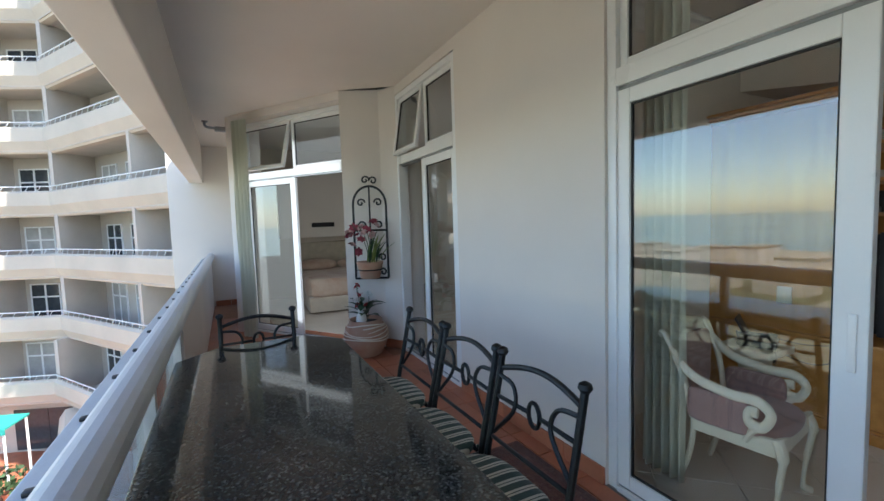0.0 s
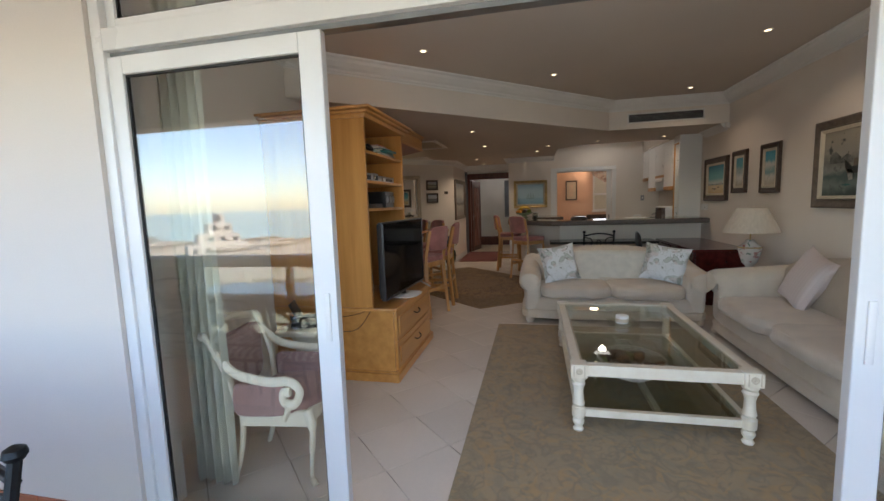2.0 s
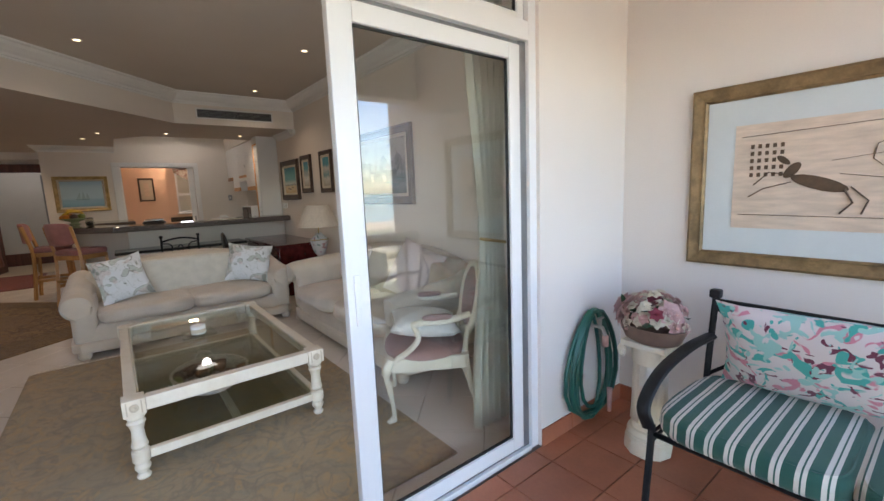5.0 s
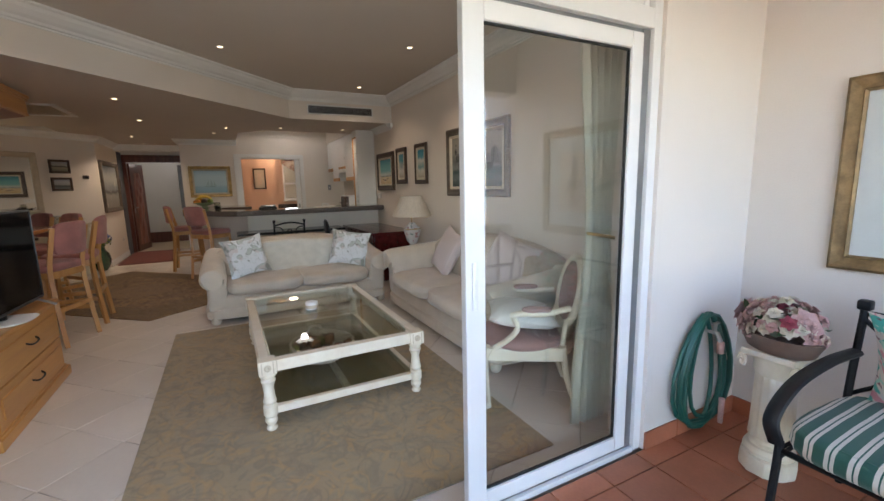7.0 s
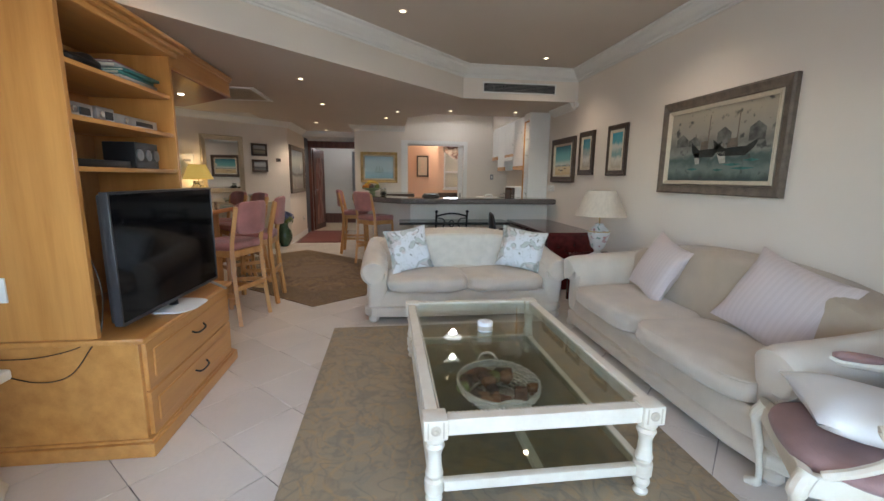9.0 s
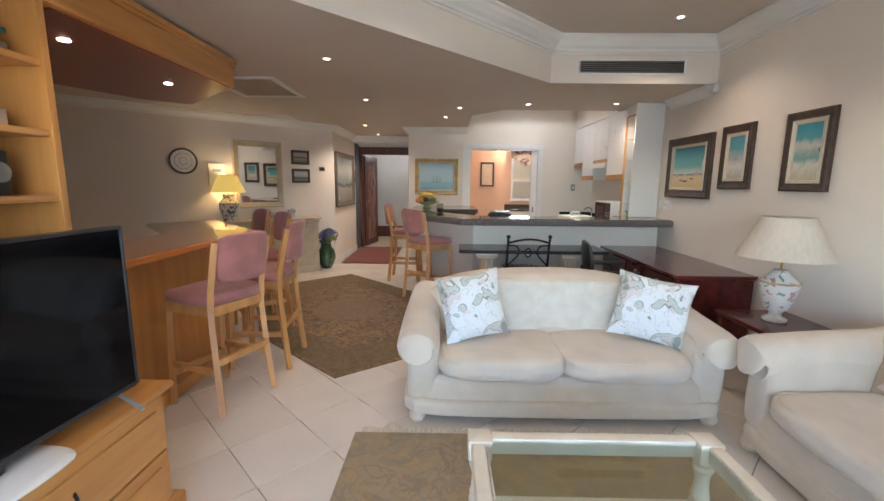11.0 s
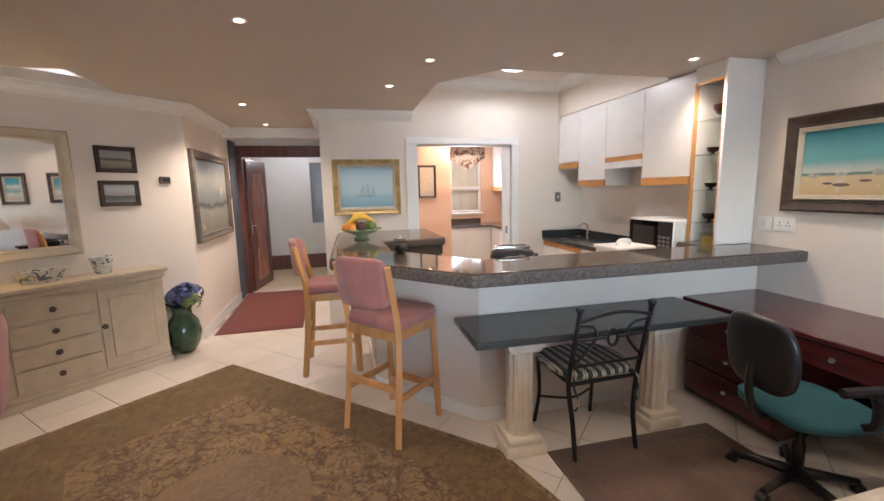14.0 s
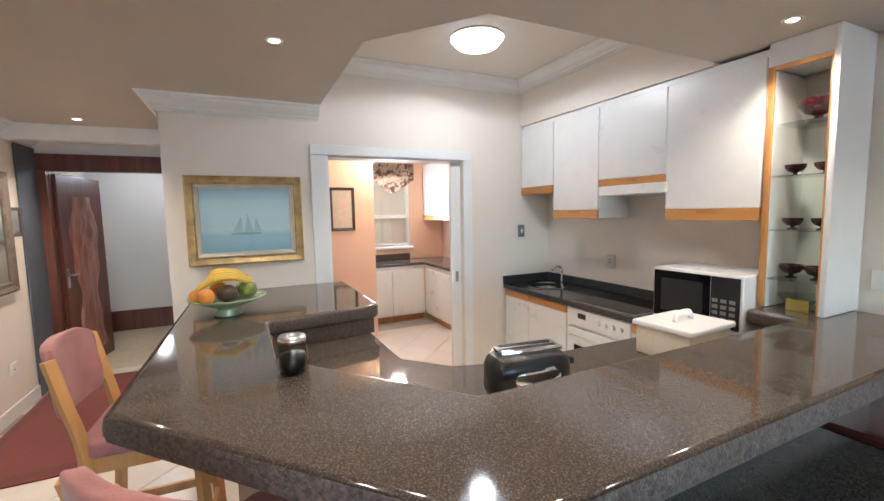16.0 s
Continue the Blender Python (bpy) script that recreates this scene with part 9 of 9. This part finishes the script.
for i in range(3):
    part("cabinet_door", bm_box(11.45 + 0.6 * i, -2.62, 0.12, 12.045 + 0.6 * i, -2.602, 0.80, 0.003), M["kitchen"], sc_c)
sw_c = thing("scullery_wall_cabinet", "white scullery wall cabinet with oak strip", "cabinet")
part("body", bm_box(12.3, -3.19, 1.62, 13.84, -2.85, 2.45, 0.003), M["kitchen"], sw_c)
part("wooden_pull", bm_box(12.3, -2.85, 1.54, 13.84, -2.835, 1.62, 0.004), M["oak_x"], sw_c, "oak strip")
wn = thing("window_1", "white framed scullery window with daylight behind", "window", m=plane_frame(13.90, -1.95, 1.12, 0, -1), kind="structure")
part("window_frame", joined(bm_box(0, -0.03, 0, 0.05, 0.03, 1.18), bm_box(0.60, -0.03, 0, 0.65, 0.03, 1.18), bm_box(0.05, -0.03, 0, 0.60, 0.03, 0.05), bm_box(0.05, -0.03, 1.13, 0.60, 0.03, 1.18), bm_box(0.05, -0.03, 0.46, 0.60, 0.03, 0.52)), M["alu"], wn)
wp = part("pane", bm_box(0.05, -0.003, 0.05, 0.60, 0.003, 1.13), M["glass"], wn)
wp.visible_shadow = False
part("window_sill", bm_box(-0.03, -0.12, -0.04, 0.68, -0.03, 0.0, 0.006), M["white"], wn)
M["valance"] = flower_print("cream and brown floral valance", (0.45, 0.36, 0.27), [((0.14, 0.08, 0.06), 0.54, 1.0), ((0.30, 0.12, 0.09), 0.6, 1.4)], 12)
vl = thing("window_valance", "pointed floral fabric valance over the window", "valance", m=plane_frame(13.78, -1.92, 1.84, 0, -1))
bmv = bmesh.new()
gv = []
for i in range(25):
    u = i / 24 * 0.74
    drop = 0.26 + 0.24 * (1 - abs(u / 0.37 - 1))
    gv.append([bmv.verts.new((u, 0.02 * math.sin(u * 30), 0.62 - drop * j / 5)) for j in range(6)])
for a, b in zip(gv, gv[1:]):
    for j in range(5):
        bmv.faces.new((a[j], b[j], b[j + 1], a[j + 1]))
bmesh.ops.solidify(bmv, geom=bmv.faces[:], thickness=0.006)
part("valance_cloth", bmv, M["valance"], vl)
picture("scullery_print", "framed figure print on the peach wall", 0.31, 0.54, on_wall(12.596, -1.22, 1.73, -1, 0), M["darkframe"], M["papyrus"], 0.035, 0.025, 0.07, M["linenslip"])

# ---- lamps ----
def spot(x, y, z, power, col=(1.0, 0.80, 0.58), size=130, r=0.04):
    l = new("downlight_lamp", bpy.data.lights.new("downlight_lamp", "SPOT"))
    l.data.energy, l.data.color, l.data.spot_size, l.data.spot_blend, l.data.shadow_soft_size = power, col, radians(size), 0.7, r
    l.matrix_world = Matrix.Translation((x, y, z))
    return l


disc = glow("downlight glow", (1.0, 0.80, 0.48), 0.7)
low_l = [(8.27, 0.68), (8.78, -0.48), (9.57, -0.28), (8.50, -1.34), (8.43, -2.42), (10.57, 1.14), (11.92, 1.13), (6.58, 0.67)]
high_l = [(6.83, -2.30), (5.60, -0.45), (4.40, 0.81), (4.85, -2.28)]
for pts, zc in ((low_l, ZL), (high_l, ZH)):
    for x, y in pts:
        d = thing("downlight", "recessed warm downlight in the ceiling", "downlight", "recessed downlights", Matrix.Translation((x, y, zc)))
        part("rim", bm_lathe([(0.036, -0.003), (0.040, -0.004), (0.042, 0.0), (0.025, 0.0), (0.027, -0.003)], 20, cap=False), M["white"], d)
        part("lamp_face", bm_lathe([(0.0, -0.003), (0.025, -0.003), (0.025, -0.001)], 18), disc, d, "glowing lamp")
        spot(x, y, zc - 0.03, 4.4 if x > 10 else 1.9)
"""ceiling dome over the kitchen"""
dome = thing("ceiling_light", "round opal ceiling light in the kitchen recess", "ceiling light", m=Matrix.Translation((10.03, -1.69, ZH - 0.02)))
part("opal_shade", bm_lathe([(0.0, -0.085), (0.08, -0.08), (0.15, -0.06), (0.185, -0.02), (0.185, -0.006)], 32), glow("opal diffuser", (1.0, 0.98, 0.93), 0.3), dome)
part("base_ring", bm_lathe([(0.195, -0.012), (0.195, -0.001), (0.186, -0.001)], 32, cap=False), M["white"], dome)
kl = new("kitchen_lamp", bpy.data.lights.new("kitchen_lamp", "SPOT"))
kl.data.spot_size, kl.data.spot_blend = radians(172), 0.25
kl.data.energy, kl.data.color, kl.data.shadow_soft_size = 1.5, (1.0, 0.96, 0.88), 0.08
kl.location = (10.03, -1.69, ZH - 0.14)
"""daylight through the glazed front"""
def daylight(x, y, z, w, h, power, direction, col=(0.90, 0.95, 1.0)):
    a = new("window_daylight", bpy.data.lights.new("window_daylight", "AREA"))
    a.data.shape, a.data.size, a.data.size_y, a.data.energy, a.data.color = "RECTANGLE", w, h, power, col
    a.matrix_world = look((x, y, z), Vector((x, y, z)) + Vector(direction))
    return a


daylight(XI + 0.03, -0.33, 1.5, 3.5, 2.7, 2.3, (1, 0, 0))
daylight(13.83, -2.27, 1.7, 0.6, 1.1, 1.2, (-1, 0, 0))
# added warm fill without a fitting, brightens the scullery
sc = new("scullery_fill", bpy.data.lights.new("scullery_fill", "POINT"))
sc.data.energy, sc.data.color, sc.data.shadow_soft_size, sc.location = 2.2, (1.0, 0.78, 0.55), 0.1, (12.3, -1.8, 2.45)
# fill light added beyond the front door; no fixture belongs to it
lb = new("lobby_fill", bpy.data.lights.new("lobby_fill", "POINT"))
lb.data.energy, lb.data.color, lb.data.shadow_soft_size, lb.location = 0.5, (1.0, 0.97, 0.92), 0.1, (14.1, 1.0, 2.3)
q3 = diag((d0 + d1) / 2, -0.12)
daylight(q3[0], q3[1], 1.4, 1.7, 2.4, 4.0, (0.83, 0.56, 0))

# ---- floor tiles ----
def clip(poly, x0, y0, x1, y1):
    """The part of a plan outline inside a rectangle."""
    for ax, lim, sg in ((0, x0, 1), (0, x1, -1), (1, y0, 1), (1, y1, -1)):
        out = []
        for i, p in enumerate(poly):
            q = poly[i - 1]
            a, b = sg * (q[ax] - lim), sg * (p[ax] - lim)
            if (a >= 0) != (b >= 0):
                t = a / (a - b)
                out.append((q[0] + t * (p[0] - q[0]), q[1] + t * (p[1] - q[1])))
            if b >= 0:
                out.append(p)
        poly = out
        if len(poly) < 3:
            return []
    return poly


def tile_mesh(poly, z1, e=0.0015):
    """A thin tile with a small chamfer round its top."""
    bm = bmesh.new()
    cx, cy = sum(p[0] for p in poly) / len(poly), sum(p[1] for p in poly) / len(poly)
    def ring(k, z):
        return [bm.verts.new((cx + (x - cx) * k, cy + (y - cy) * k, z)) for x, y in poly]
    a, b, c = ring(1, z1 - 0.008), ring(1, z1 - e), ring(0.992, z1)
    n = len(poly)
    for p, q in ((a, b), (b, c)):
        for i in range(n):
            bm.faces.new((p[i], p[(i + 1) % n], q[(i + 1) % n], q[i]))
    bm.faces.new(c)
    bmesh.ops.recalc_face_normals(bm, faces=bm.faces[:])
    return bm


floor = thing("floor", "cream glazed floor tiles laid diagonally", "floor", kind="structure")
g, pitch = 0.0022, 0.607
rest, count = [], 0
for i in range(-8, 45):
    for j in range(-8, 45):
        u0, u1, v0, v1 = 3.02 + pitch * (i - 8), 3.02 + pitch * (i - 7), 3.64 + pitch * (j - 8), 3.64 + pitch * (j - 7)
        e = g * 1.41
        poly = [((v + u) / 2, (v - u) / 2) for u, v in ((u0 + e, v0 + e), (u1 - e, v0 + e), (u1 - e, v1 - e), (u0 + e, v1 - e))]
        poly = clip(poly, 1.94, -3.0, 12.95, 4.3)
        if len(poly) < 3:
            continue
        mx, my = sum(p[0] for p in poly) / len(poly), sum(p[1] for p in poly) / len(poly)
        if (mx < 4.75 and my > 2.15) or (mx > 10.9 and my > 1.9) or mx + my > 12.75 and my > 1.8:
            continue
        bm = tile_mesh(poly, 0.0)
        if mx < 6.6 and count < 300:
            part("tile", bm, M["tile"], floor)
            count += 1
        else:
            rest.append(bm)
M["tile_far"] = mat("cream glazed floor tile further in", (0.74, 0.67, 0.59), 0.22, var=0.05, scale=1.5, bump=0.02, fine=40, island=0.04)
tagged(part("tiles_beyond", joined(*rest), M["tile_far"], floor), kind="stuff")
bf = thing("floor_balcony", "terracotta tiled balcony floor", "floor", kind="structure")
rest, count = [], 0
for i in range(8):
    for j in range(41):
        x0, y0 = -0.42 + 0.30 * i, YB + 0.30 * j
        poly = clip([(x0 + 0.003, y0 + 0.003), (x0 + 0.297, y0 + 0.003), (x0 + 0.297, y0 + 0.297), (x0 + 0.003, y0 + 0.297)], -0.42, YB, 1.80 if y0 < 4.3 else 1.60, 9.1)
        if len(poly) < 3 or (y0 > 4.5 and x0 > 1.85 - (y0 - 4.55) * 0.67):
            continue
        bm = tile_mesh(poly, -0.004, 0.003)
        if count < 290:
            part("tile", bm, M["terracotta"], bf)
            count += 1
        else:
            rest.append(bm)
if rest:
    tagged(part("tiles_beyond", joined(*rest), M["terracotta"], bf), kind="stuff")
sk_b = thing("baseboard_balcony", "terracotta tile skirting along the balcony walls", "skirting", kind="structure")
def skirt_run(a, b, parent):
    a, b = Vector(a), Vector(b)
    d = b - a
    n = max(1, round(d.length / 0.3))
    u = d.normalized()
    w = Vector((-u.y, u.x)) * 0.012
    for i in range(n):
        p, q = a + d * (i / n) + u * 0.002, a + d * ((i + 1) / n) - u * 0.002
        part("skirting_tile", bm_prism([p, q, q + w, p + w], -0.004, 0.10, 0.003, 1), M["terracotta"], parent)
skirt_run((1.80, 1.58), (1.80, 3.17), sk_b)
skirt_run((1.80, YB), (1.80, -2.26), sk_b)
skirt_run((-0.4, YB), (1.79, YB), sk_b)
skirt_run((1.80, 4.55), diag(d0), sk_b)
skirt_run((0.28, 9.1), (-0.25, 9.1), sk_b)
